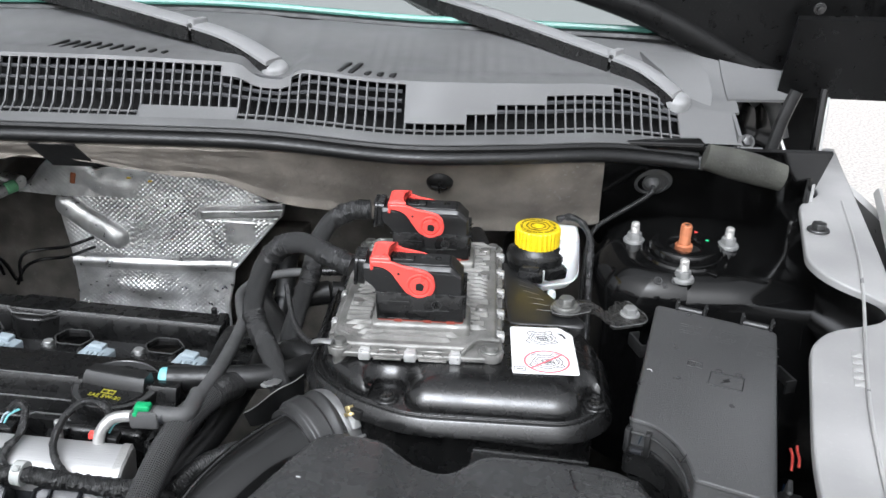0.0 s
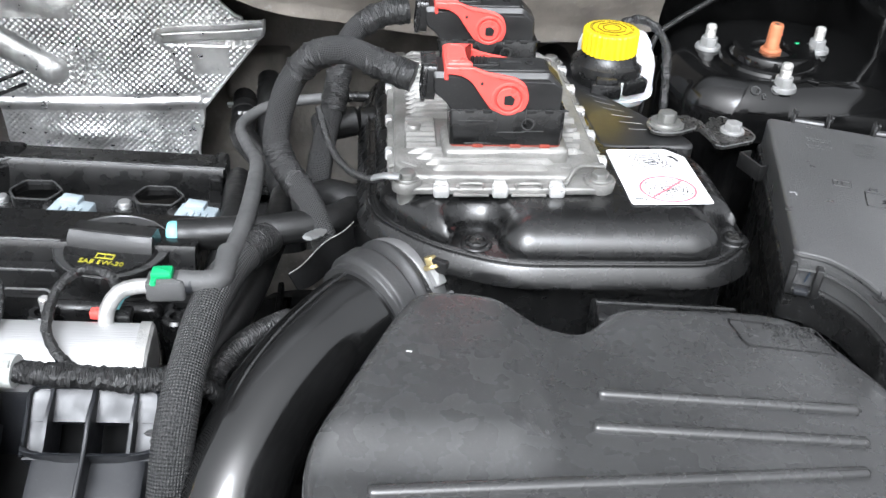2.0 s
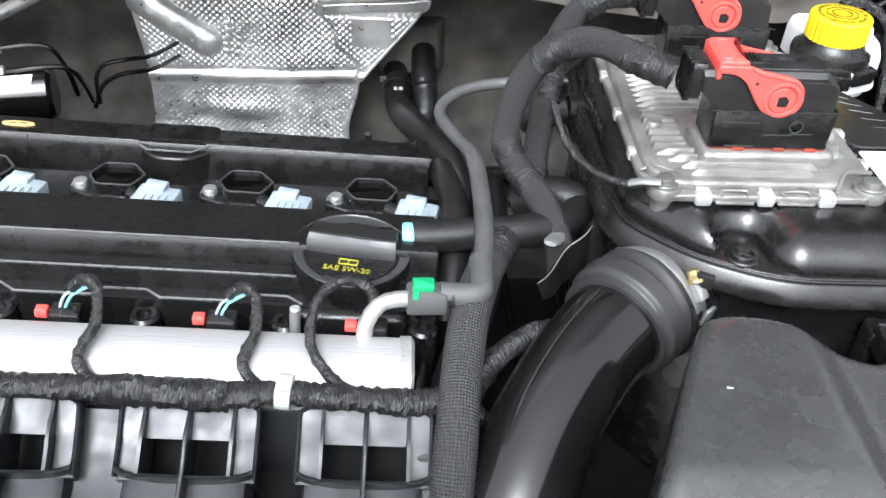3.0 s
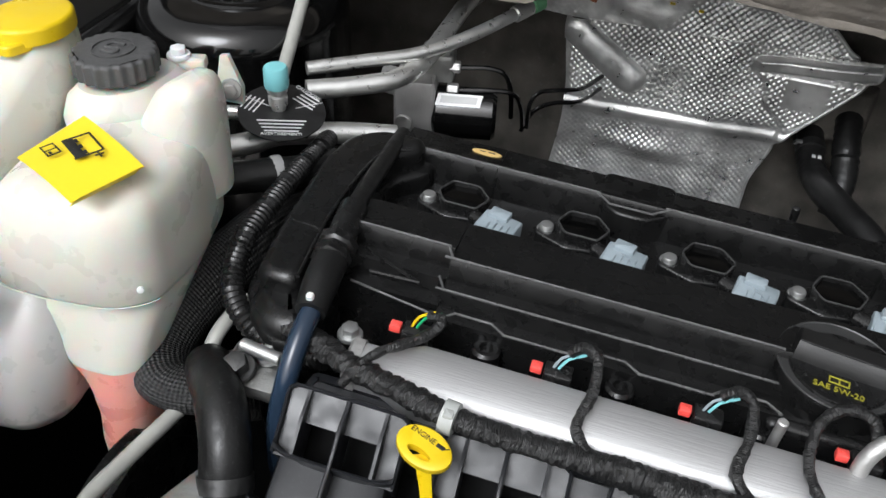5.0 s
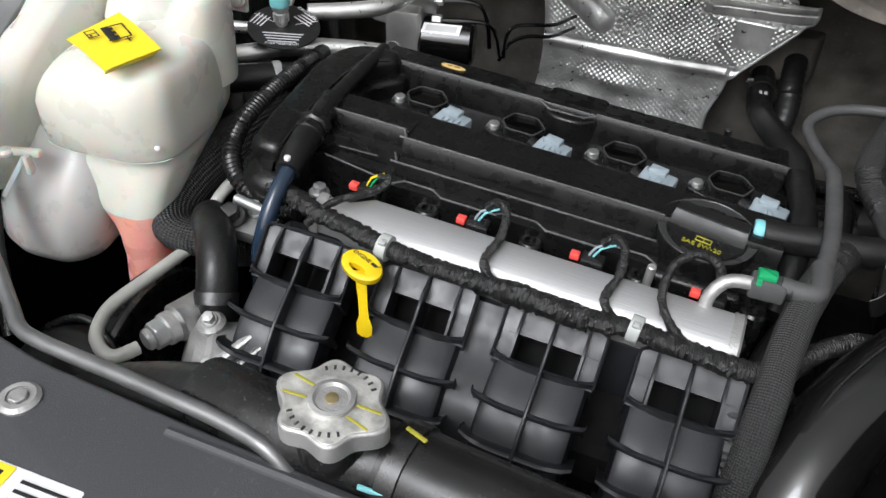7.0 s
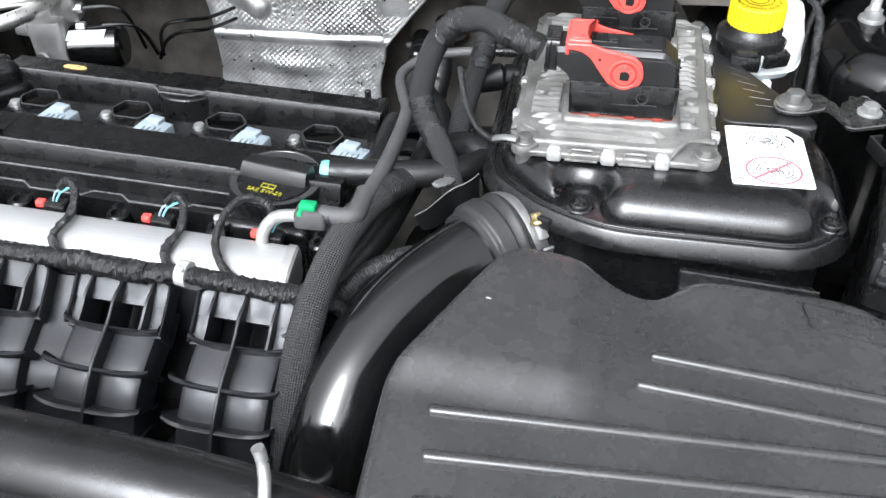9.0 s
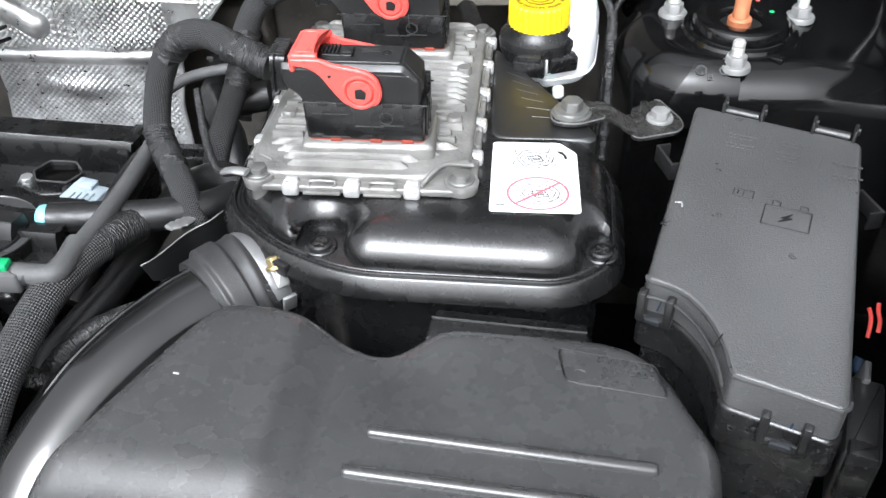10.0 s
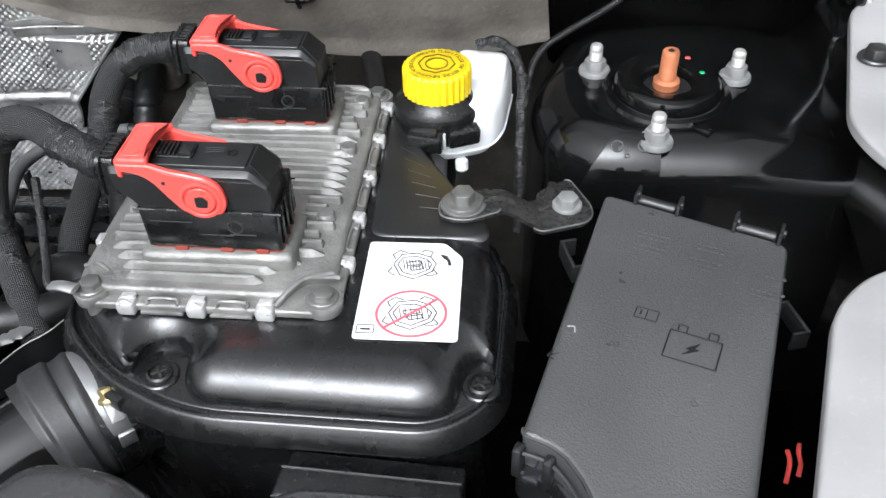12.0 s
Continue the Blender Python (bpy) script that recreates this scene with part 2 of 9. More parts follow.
# milky tank plastic made greyer, its shade put into the colour
WASHER_LOBE = material("shaded_milky_plastic", (0.44, 0.43, 0.42), 0.35, var=0.08, bump=0.04, sub=0.3)
WHITE = material("white_plastic", (0.72, 0.73, 0.74), 0.4, var=0.05, bump=0.05, sub=0.1)
LABEL_WHITE = material("white_paper_label", (0.72, 0.72, 0.72), 0.45, var=0.03, bump=0.02)
YELLOW = material("yellow_plastic", (0.74, 0.52, 0.008), 0.38, var=0.08, bump=0.06)
YELLOW_PAPER = material("yellow_paper_tag", (0.86, 0.66, 0.02), 0.5, var=0.05, bump=0.05)
RED = material("red_plastic_lever", (0.80, 0.085, 0.07), 0.36, var=0.08, bump=0.06)
RUST_RED = material("red_brown_gasket", (0.22, 0.035, 0.02), 0.5, var=0.2)
ZINC = material("pale_zinc_nut", (0.28, 0.28, 0.275), 0.52, 0.45, 0.18, 90, 0.2, 600)
ORANGE_ROD = material("copper_coloured_rod", (0.48, 0.17, 0.08), 0.5, 0.3, 0.2, 80, 0.3, 600)
BRASS = material("brassy_screw", (0.42, 0.34, 0.17), 0.4, 0.8, 0.15)
# lighter than the cover: edge highlight painted in, together with wear
BEAD = material("highlit_worn_edge", 0.095, 0.35, var=0.35, scale=60, bump=0.05)
GRIP_BLACK = material("grey_black_grip_plastic", 0.010, 0.42, var=0.15, bump=0.1, bscale=600, spec=0.45)
GREEN = material("green_plastic", (0.01, 0.33, 0.12), 0.4, var=0.1)
PALE_GREEN = material("pale_green_cap", (0.16, 0.42, 0.22), 0.4, var=0.1)
CYAN = material("light_cyan_cap", (0.20, 0.52, 0.55), 0.35, var=0.06)
CLIP_GREY = material("pale_grey_nylon", (0.40, 0.415, 0.40), 0.4, var=0.08, bump=0.05)
BLUE_GREY = material("blue_grey_connector", (0.27, 0.32, 0.35), 0.4, var=0.08)
INK = material("black_ink", 0.01, 0.5, var=0.1, bump=0)
INK_GREY = material("grey_print", 0.45, 0.5, var=0.1, bump=0)
INK_RED = material("red_print", (0.62, 0.10, 0.13), 0.5, var=0.1, bump=0)
INK_YELLOW = material("yellow_print", (0.34, 0.31, 0.03), 0.5, var=0.1, bump=0)
PAINT = material("silver_beige_car_paint", (0.44, 0.435, 0.425), 0.38, 0.25, 0.2, 9, 0.08, 120, dust=0.5, dustcol=0.6, coat=0.25)
FLANGE_PAINT = material("dull_worn_silver_paint", (0.37, 0.365, 0.36), 0.46, 0.25, 0.22, 9, 0.12, 120, dust=0.5, dustcol=0.5, dscale=260)
WING_GREY = material("grimy_grey_primer", (0.20, 0.20, 0.20), 0.55, 0.1, 0.35, 14, 0.25, 90, dust=0.4, dustcol=0.4, dscale=160)
PANEL = material("dark_grey_closure_plastic", (0.055, 0.056, 0.06), 0.5, var=0.12, scale=6, bump=0.3, bscale=900, dust=0.2)
CONCRETE = material("pale_pebbly_concrete", (0.46, 0.43, 0.40), 0.9, var=0.3, scale=70, bump=0.6, bscale=60, dust=0.4, dustcol=0.25, dscale=150)
GLASS = glassy("tinted_windscreen_glass", (0.88, 0.93, 0.90))
CERAMIC = material("black_ceramic_band", 0.012, 0.25, bump=0)
TEAL = material("green_glass_edge", (0.10, 0.26, 0.22), 0.15, var=0.2, scale=4, bump=0)
BRAID = woven("braided_loom_sleeve", 0.006, 0.055, 0.0040)
BRAID_FINE = woven("fine_cloth_sleeve", 0.006, 0.034, 0.0026, slant=1.0)
BRAID_WIDE = woven("ribbed_mesh_sleeve", 0.004, 0.055, 0.0048, slant=0.55)
DARK_BLUE_TUBE = material("dark_blue_nylon_tube", (0.015, 0.028, 0.05), 0.12, var=0.3, bump=0)
FOAM = material("ochre_foam_strip", (0.52, 0.36, 0.13), 0.8, var=0.2, scale=80, bump=0.4)

# ---- helpers for shapes ----


def thing(name, label, category, at=(0, 0, 0), group="", kind=""):
    ob = new(name)
    ob.matrix_basis = Matrix.Translation(at)
    ob.empty_display_size = 0.01
    return tagged(ob, label, category, group, kind)


def part(name, bm, mat, parent=None, label="", m=None, sharp=38):
    """Links a bmesh as one mesh object under a thing or part (built in the place's own coordinates)."""
    if m is not None:
        bm.transform(m)
    bmesh.ops.recalc_face_normals(bm, faces=bm.faces)
    me = bpy.data.meshes.new(name)
    bm.to_mesh(me)
    bm.free()
    me.materials.append(mat)
    me.polygons.foreach_set("use_smooth", [True] * len(me.polygons))
    me.set_sharp_from_angle(angle=radians(sharp))
    ob = new(name, me)
    if parent is not None:
        ob.parent = parent
        if parent.parent is None:
            ob.matrix_parent_inverse = parent.matrix_basis.inverted()
    if label:
        tagged(ob, label)
    return ob


def single(name, bm, mat, label, category, group="", kind="", m=None, sharp=38):
    return tagged(part(name, bm, mat, None, "", m, sharp), label, category, group, kind)


def join(*bms):
    out = bms[0]
    for b in bms[1:]:
        me = bpy.data.meshes.new("tmp")
        b.to_mesh(me)
        b.free()
        out.from_mesh(me)
        bpy.data.meshes.remove(me)
    return out


def moved(bm, m):
    bm.transform(m)
    return bm


def fillet(pts, r, n=5):
    """Rounds the corners of a closed outline; r is one radius, or one for each corner."""
    out = []
    k = len(pts)
    rs = r if isinstance(r, (list, tuple)) else [r] * k
    for i in range(k):
        p, a, b = Vector(pts[i]), Vector(pts[i - 1]), Vector(pts[(i + 1) % k])
        u, v = (a - p), (b - p)
        d = min(rs[i], 0.45 * u.length, 0.45 * v.length)
        if d < 1e-5:
            out.append(p)
            continue
        q0, q1 = p + u.normalized() * d, p + v.normalized() * d
        for j in range(n + 1):
            t = j / n
            out.append((1 - t) ** 2 * q0 + 2 * t * (1 - t) * p + t * t * q1)
    return out


def area(pts):
    return sum(pts[i - 1][0] * pts[i][1] - pts[i][0] * pts[i - 1][1] for i in range(len(pts))) / 2


def inset(pts, d):
    """The outline moved inwards by d (outwards if negative)."""
    k, s = len(pts), 1 if area(pts) > 0 else -1
    out = []
    for i in range(k):
        a, p, b = Vector(pts[i - 1]), Vector(pts[i]), Vector(pts[(i + 1) % k])
        e, f = (p - a), (b - p)
        if e.length < 1e-7 or f.length < 1e-7:
            e = f = (b - a)
        e, f = e.normalized(), f.normalized()
        n0, n1 = Vector((-e.y, e.x)), Vector((-f.y, f.x))
        n = (n0 + n1)
        n = n.normalized() if n.length > 1e-6 else n0
        out.append(p + n * (s * d / max(0.5, n.dot(n0))))
    return out


def loft(loops, closed=True, cap0=True, cap1=True):
    """Quads between loops of equally many points."""
    bm = bmesh.new()
    rows = [[bm.verts.new(p) for p in lp] for lp in loops]
    k = len(rows[0])
    for a, b in zip(rows, rows[1:]):
        for i in range(k if closed else k - 1):
            j = (i + 1) % k
            bm.faces.new((a[i], a[j], b[j], b[i]))
    if cap0:
        bm.faces.new(rows[0][::-1])
    if cap1:
        bm.faces.new(rows[-1])
    return bm


def puck(outline, z0, z1, top=0.003, bottom=0.0, seg=4, lift=None):
    """A solid of that outline between two heights, with its upper (and lower) edge rounded."""
    loops = []
    if bottom:
        for i in range(seg):
            a = math.pi / 2 * i / seg
            loops.append((inset(outline, bottom * (1 - math.sin(a))), z0 + bottom * (1 - math.cos(a))))
        loops.append((outline, z0 + bottom))
    else:
        loops.append((outline, z0))
    loops.append((outline, z1 - top))
    for i in range(1, seg + 1):
        a = math.pi / 2 * i / seg
        loops.append((inset(outline, top * (1 - math.cos(a))), z1 - top + top * math.sin(a)))
    return loft([[(p[0], p[1], z + (lift(p[0], p[1]) if lift else 0)) for p in o] for o, z in loops])


def even(pts, n):
    """The same outline with n points at even steps."""
    p = [Vector(q) for q in pts]
    k = len(p)
    seg = [(p[(i + 1) % k] - p[i]).length for i in range(k)]
    total, out, i, done = sum(seg), [], 0, 0.0
    for j in range(n):
        want = total * j / n
        while done + seg[i] < want:
            done += seg[i]
            i += 1
        out.append(p[i].lerp(p[(i + 1) % k], (want - done) / max(seg[i], 1e-9)))
    return out


def soft_puck(outline, z0, z1, top, n=180, seg=9, lift=None, ease=2, run=None, fill=0):
    """Like puck, with a broad rounding that also runs smoothly round tight corners."""
    o = even(outline, n)
    loops = [(o, z0), (o, z1 - top)]
    last = 0.0
    for i in range(1, seg + 1):
        a = math.pi / 2 * i / seg
        d = (run or top) * (1 - math.cos(a))
        o = inset(o, d - last)
        last = d
        for _ in range(ease):
            o = [(o[j - 1] + 2 * o[j] + o[(j + 1) % n]) / 4 for j in range(n)]
        loops.append((o, z1 - top + top * math.sin(a)))
    mid = sum(o, Vector((0, 0))) / n
    for i in range(1, fill):
        loops.append(([mid + (p - mid) * (1 - i / fill) for p in o], z1))
    return loft([[(p[0], p[1], z + (lift(p[0], p[1]) if lift else 0)) for p in o] for o, z in loops])


def rect(x0, y0, x1, y1, r=0.003, n=4):
    return fillet([(x0, y0), (x1, y0), (x1, y1), (x0, y1)], r, n)


def ring(cx, cy, rx, ry=None, n=32):
    ry = ry or rx
    return [Vector((cx + rx * math.cos(2 * math.pi * i / n), cy + ry * math.sin(2 * math.pi * i / n))) for i in range(n)]


def block(c, s, r=0.002, rot=None):
    """A box with softened edges at c with sizes s; rot: a turn about its middle."""
    x, y, z = (v / 2 for v in s)
    r = min(r, x * 0.9, y * 0.9, z * 0.9)
    bm = puck(rect(-x, -y, x, y, r, 3), -z, z, r, r, 2)
    return moved(bm, Matrix.Translation(c) @ (rot or Matrix()))


def ell_(pts, d, z, r=0.011, n=5):
    """A rounded outline moved inwards by d and lifted to z."""
    return [(p[0], p[1], z) for p in inset(fillet(pts, r, n), d)]


def lathe(profile, seg=28, m=None):
    """A turned body about z from (radius, height) pairs."""
    loops = [[(max(r, 1e-5) * math.cos(2 * math.pi * i / seg), max(r, 1e-5) * math.sin(2 * math.pi * i / seg), z) for i in range(seg)] for r, z in profile]
    bm = loft(loops)
    return moved(bm, m) if m is not None else bm


def rod(a, b, r, seg=16, edge=0.0008):
    """A round bar from a to b."""
    a, b = Vector(a), Vector(b)
    h = (b - a).length
    m = Matrix.Translation(a) @ (b - a).to_track_quat("Z", "Y").to_matrix().to_4x4()
    return lathe([(r - edge, 0), (r, edge), (r, h - edge), (r - edge, h)], seg, m)


def spline(pts, step):
    """Points along a smooth curve through pts."""
    p = [Vector(q) for q in pts]
    p = [2 * p[0] - p[1]] + p + [2 * p[-1] - p[-2]]
    out = []
    for i in range(1, len(p) - 2):
        a, b, c, d = p[i - 1:i + 3]
        n = max(2, int((c - b).length / step))
        for j in range(n):
            t = j / n
            out.append(0.5 * (2 * b + (c - a) * t + (2 * a - 5 * b + 4 * c - d) * t * t + (3 * b - 3 * c + d - a) * t ** 3))
    out.append(p[-2])
    return out


def tube(pts, r, seg=14, step=0.006, swell=None, flat=(1.0, 1.0), up=None, loop=False, wrinkle=0.0):
    """A hose along a smooth curve; swell(s) scales its girth at s metres; u and v of its map run along and round it in metres."""
    path = spline(pts, step)
    bm = bmesh.new()
    uvl = bm.loops.layers.uv.new("UVMap")
    rows, dist, s = [], [], 0.0
    nrm = None
    for i, p in enumerate(path):
        d = (path[min(i + 1, len(path) - 1)] - path[max(i - 1, 0)]).normalized()
        if nrm is None:
            ref = Vector(up) if up else (Vector((0, 0, 1)) if abs(d.z) < 0.9 else Vector((1, 0, 0)))
            nrm = (ref - d * ref.dot(d)).normalized()
        else:
            nrm = (nrm - d * nrm.dot(d)).normalized()
        bi = d.cross(nrm)
        if i:
            s += (p - path[i - 1]).length
        k = r * (swell(s) if swell else 1.0)
        ring_ = []
        for j in range(seg):
            a = 2 * math.pi * j / seg
            w = 1.0 + (wrinkle * noise.noise(Vector((s * 330 + 2.0 * math.sin(a), 1.6 * math.cos(a), 1.6 * math.sin(a) + r * 900))) if wrinkle else 0.0)
            ring_.append(bm.verts.new(p + (nrm * math.cos(a) * flat[0] + bi * math.sin(a) * flat[1]) * k * w))
        rows.append(ring_)
        dist.append(s)
    for i in range(len(rows) - 1):
        for j in range(seg):
            k = (j + 1) % seg
            f = bm.faces.new((rows[i][j], rows[i][k], rows[i + 1][k], rows[i + 1][j]))
            for lp, (u, v) in zip(f.loops, ((dist[i], j), (dist[i], j + 1), (dist[i + 1], j + 1), (dist[i + 1], j))):
                lp[uvl].uv = (u, v * 2 * math.pi * r / seg)
    if not loop:
        bm.faces.new(rows[0][::-1])
        bm.faces.new(rows[-1])
    return bm


def ribbed(pitch, depth):
    return lambda s: 1.0 + depth * (abs(math.sin(math.pi * s / pitch)) - 0.5)


def lumpy(a, f=70.0, seed=0.0):
    return lambda s: 1.0 + a * noise.noise(Vector((s * f, seed, 0.3)))


def hexhead(at, r, h, axis=(0, 0, 1), washer=1.45, wh=0.0025):
    """A flanged hexagon bolt head standing on a surface."""
    m = Matrix.Translation(at) @ Vector(axis).to_track_quat("Z", "Y").to_matrix().to_4x4()
    hx = [Vector((r * math.cos(math.pi / 3 * i), r * math.sin(math.pi / 3 * i))) for i in range(6)]
    hx = fillet(hx, r * 0.12, 2)
    w = lathe([(r * washer, 0), (r * washer, wh * 0.6), (r * washer * 0.93, wh)], 24)
    return moved(join(w, puck(hx, wh, wh + h, r * 0.15, seg=2)), m)


def sheet(f, nu, nv, thick=0.0):
    """A skin from f(u, v) over the unit square, with thickness."""
    bm = bmesh.new()
    g = [[bm.verts.new(f(i / nu, j / nv)) for j in range(nv + 1)] for i in range(nu + 1)]
    for i in range(nu):
        for j in range(nv):
            bm.faces.new((g[i][j], g[i + 1][j], g[i + 1][j + 1], g[i][j + 1]))
    if thick:
        bmesh.ops.recalc_face_normals(bm, faces=bm.faces)
        bmesh.ops.solidify(bm, geom=bm.faces[:], thickness=thick)
    return bm


def extrude_x(profile, x0, x1, n=1):
    """A bar along x with the given (y, z) section."""
    return loft([[(x0 + (x1 - x0) * i / n, y, z) for y, z in profile] for i in range(n + 1)])


def writing(body, size, m, mat, parent, name="lettering", depth=0.0003, spacing=1.0):
    c = bpy.data.curves.new(name, "FONT")
    c.body, c.size, c.extrude, c.align_x, c.align_y, c.space_character = body, size, depth, "CENTER", "CENTER", spacing
    c.resolution_u = 2
    tmp = bpy.data.objects.new(name, c)
    scene.collection.objects.link(tmp)
    me = bpy.data.meshes.new_from_object(tmp)
    bpy.data.objects.remove(tmp)
    bpy.data.curves.remove(c)
    bm = bmesh.new()
    bm.from_mesh(me)
    bpy.data.meshes.remove(me)
    return part(name, bm, mat, parent, m=m)


def bars(rows, m, height=0.0006):
    """Unreadable writing as plain bars: rows of (x, y, length, thickness)."""
    return moved(join(*[block((x, y, height / 2), (w, h, height), 0.0001) for x, y, w, h in rows]), m)


def smooth(a, b, x):
    t = min(1, max(0, (x - a) / (b - a)))
    return t * t * (3 - 2 * t)

# ---- setting ----
single("ground", sheet(lambda u, v: Vector((-60 + 120 * u, -60 + 120 * v, 0)), 4, 4, 0.1), CONCRETE,
       "pale pebbly concrete driveway under the car", "ground", kind="structure")


def bay_wall(name, bm, mat, label, category="wall"):
    return single(name, bm, mat, label, category, kind="structure")


# the tray's black is shade put into its colour
bay_wall("undertray", block((0.1, -0.03, 0.32), (1.5, 0.98, 0.02), 0.004), DARK_VOID, "plastic tray beneath the engine, coloured near-black as deep shade", "undertray")
# firewall felt takes the darker tone as painted shade
bay_wall("firewall", block((0.1, 0.445, 0.68), (1.5, 0.03, 0.74), 0.004), FELT_SHADED, "felt-covered steel firewall behind the engine, darkened as shade", "firewall")
bay_wall("inner_wing_east", block((0.80, 0.0, 0.60), (0.03, 0.92, 0.62), 0.01), BODY_BLACK, "black painted inner wing panel of the engine bay", "inner wing")
bay_wall("inner_wing_west", block((-0.60, 0.0, 0.60), (0.03, 0.92, 0.62), 0.01), BODY_BLACK, "black painted inner wing panel beside the tanks", "inner wing")

# upper bulkhead, leaning back below the cowl lip, with its felt mat


def bulk_y(x, z):
    return 0.183 + 0.030 * smooth(0.45, 0.62, x) + 0.59 * (1.012 - z)


def mat_foot(x):
    """The height of the felt mat's lower edge."""
    cut = 0.046 * smooth(-0.215, -0.185, x) - 0.018 * smooth(-0.10, 0.04, x) - 0.040 * smooth(0.05, 0.17, x)
    return 0.945 + cut - 0.034 * smooth(0.13, 0.38, x) + 0.007 * smooth(0.46, 0.55, x)


def bulk_wall(u, v):
    x = -0.62 + 1.43 * u
    foot = mat_foot(x) - 0.045 * smooth(0.548, 0.556, x)
    z = 1.024 - (1.024 - foot) * v
    return Vector((x, bulk_y(x, z) + 0.008, z))


def bulk_roof(u, v):
    x = -0.62 + 1.175 * u
    return Vector((x, bulk_y(x, mat_foot(x)) + 0.006 + (0.432 - bulk_y(x, mat_foot(x))) * v, mat_foot(x) + 0.003 + 0.030 * v))


bay_wall("bulkhead_upper", sheet(bulk_wall, 240, 8, 0.005), BODY_BLACK, "black painted upper bulkhead under the cowl", "bulkhead")
# shelf felt is darkened the same way, to read as shaded
bay_wall("bulkhead_shelf", sheet(bulk_roof, 60, 6, 0.004), FELT_SHADED, "felt-lined shelf behind the felt mat's edge, darkened as shade", "bulkhead")
bay_wall("bulkhead_lintel", block((0.03, 0.235, 1.026), (1.26, 0.06, 0.010), 0.003), BODY_BLACK, "black painted steel edge under the cowl lip", "bulkhead")


def felt_mat(u, v):
    x = -0.6 + (1.142 + 0.010 * v) * u
    z = 1.015 - (1.015 - mat_foot(x) + 0.003 * noise.noise(Vector((x * 14, 4, 0)))) * v
    n_ = 0.0030 * noise.noise(Vector((x * 9, v * 2, 0))) + 0.0014 * noise.noise(Vector((x * 40, v * 9, 2)))
    crease = 0.003 * math.exp(-((x - 0.50 - 0.01 * v) / 0.006) ** 2)
    curl = 0.005 * smooth(0.82, 1.0, v)
    return Vector((x, bulk_y(x, z) - n_ - crease - curl, z))


felt = single("insulation_mat", sheet(felt_mat, 130, 16, 0.006), FELT, "grey-brown felt insulation mat on the bulkhead", "insulation")
plug = thing("push_pin", "black round plastic push pin holding the felt", "push pin", (0.351, 0.2, 0.976))
BULK_OUT = Vector((0, -0.861, -0.508)).to_track_quat("Z", "Y").to_matrix().to_4x4()
mpin = Matrix.Translation((0.351, bulk_y(0.351, 0.976) - 0.003, 0.976)) @ BULK_OUT @ Matrix.Scale(0.90, 4)
part("head", lathe([(0, 0.012), (0.009, 0.011), (0.017, 0.006), (0.0185, 0.002), (0.017, 0.0)], 24, mpin), RUBBER, plug)
part("cross", join(block((0, 0, 0.0125), (0.022, 0.004, 0.005), 0.001), block((0, 0, 0.0125), (0.004, 0.022, 0.005), 0.001)), BLACK_SATIN, plug, m=mpin)

gr = thing("bulkhead_grommet", "grey rubber cable grommet in the black bulkhead", "grommet", (0.611, 0.235, 0.97))
mg = Matrix.Translation((0.611, bulk_y(0.611, 0.969) + 0.003, 0.969)) @ BULK_OUT @ Matrix.Scale(0.92, 4)
part("flange", lathe([(0.0265, -0.004), (0.0265, 0.001), (0.0225, 0.004), (0.020, 0.004), (0.019, 0.001), (0.011, 0.002), (0.009, 0.008), (0.005, 0.012)], 32, mg), RUBBER_GREY, gr)
part("cable", tube([(0.611, 0.236, 0.968), (0.608, 0.222, 0.962), (0.592, 0.228, 0.945), (0.568, 0.236, 0.924), (0.548, 0.232, 0.910), (0.537, 0.218, 0.895), (0.532, 0.20, 0.853), (0.53, 0.19, 0.78)], 0.0030, 10), TAPE, gr, "taped black cable")

# ---- cowl, wipers, windscreen, hood ----


def cowl_front(x):
    return 0.186 - 0.022 * math.exp(-((x - 0.33) / 0.11) ** 2) + 0.030 * smooth(0.45, 0.62, x)


def cowl_z0(x):
    return 1.043 - 0.006 * smooth(0.1, 0.3, x) - 0.014 * smooth(0.5, 0.68, x)


def cowl_rise(x):
    return 0.050 - 0.009 * smooth(-0.1, 0.3, x) - 0.004 * smooth(0.3, 0.55, x) - 0.020 * smooth(0.55, 0.70, x)


def cowl_top(x):
    """The crest where the pierced face meets the deck."""
    dip = 0.016 * math.exp(-((x - 0.145) / 0.028) ** 4)
    return Vector((x, cowl_front(x) + 0.052 - 0.004 * smooth(0.55, 0.7, x), cowl_z0(x) + 0.013 + cowl_rise(x) - dip))


def cowl_face(x, r):
    """A point of the face: r counts rows from the front lip, the first one lying nearly flat."""
    z0, y0, top = cowl_z0(x), cowl_front(x), cowl_top(x)
    if r <= 1:
        return Vector((x, y0 + 0.004 + 0.016 * r, z0 + 0.003 + 0.010 * r))
    f = (r - 1) / 4.35
    return Vector((x, y0 + 0.020 + (top.y - y0 - 0.020) * f, z0 + 0.013 + (top.z - z0 - 0.013) * f))


CELL, X0, X1 = 0.0116, -0.56, 0.705
EDGES = (0, 1, 2, 3, 4, 5, 5.35)


def is_open(i, j):
    """Which cells of the grille are pierced: j counts rows from the front lip."""
    x = X0 + (i + 0.5) * CELL
    for end, lo, hi in ((-0.005, 0, 4), (0.090, 1, 4), (0.110, 1, 3), (0.165, 0, 3), (0.305, 0, 4), (0.375, 0, 0),
                        (0.42, 0, 1), (0.475, 0, 2), (0.55, 0, 3), (0.635, 0, 4)):
        if x < end:
            return lo <= j <= hi
    return False


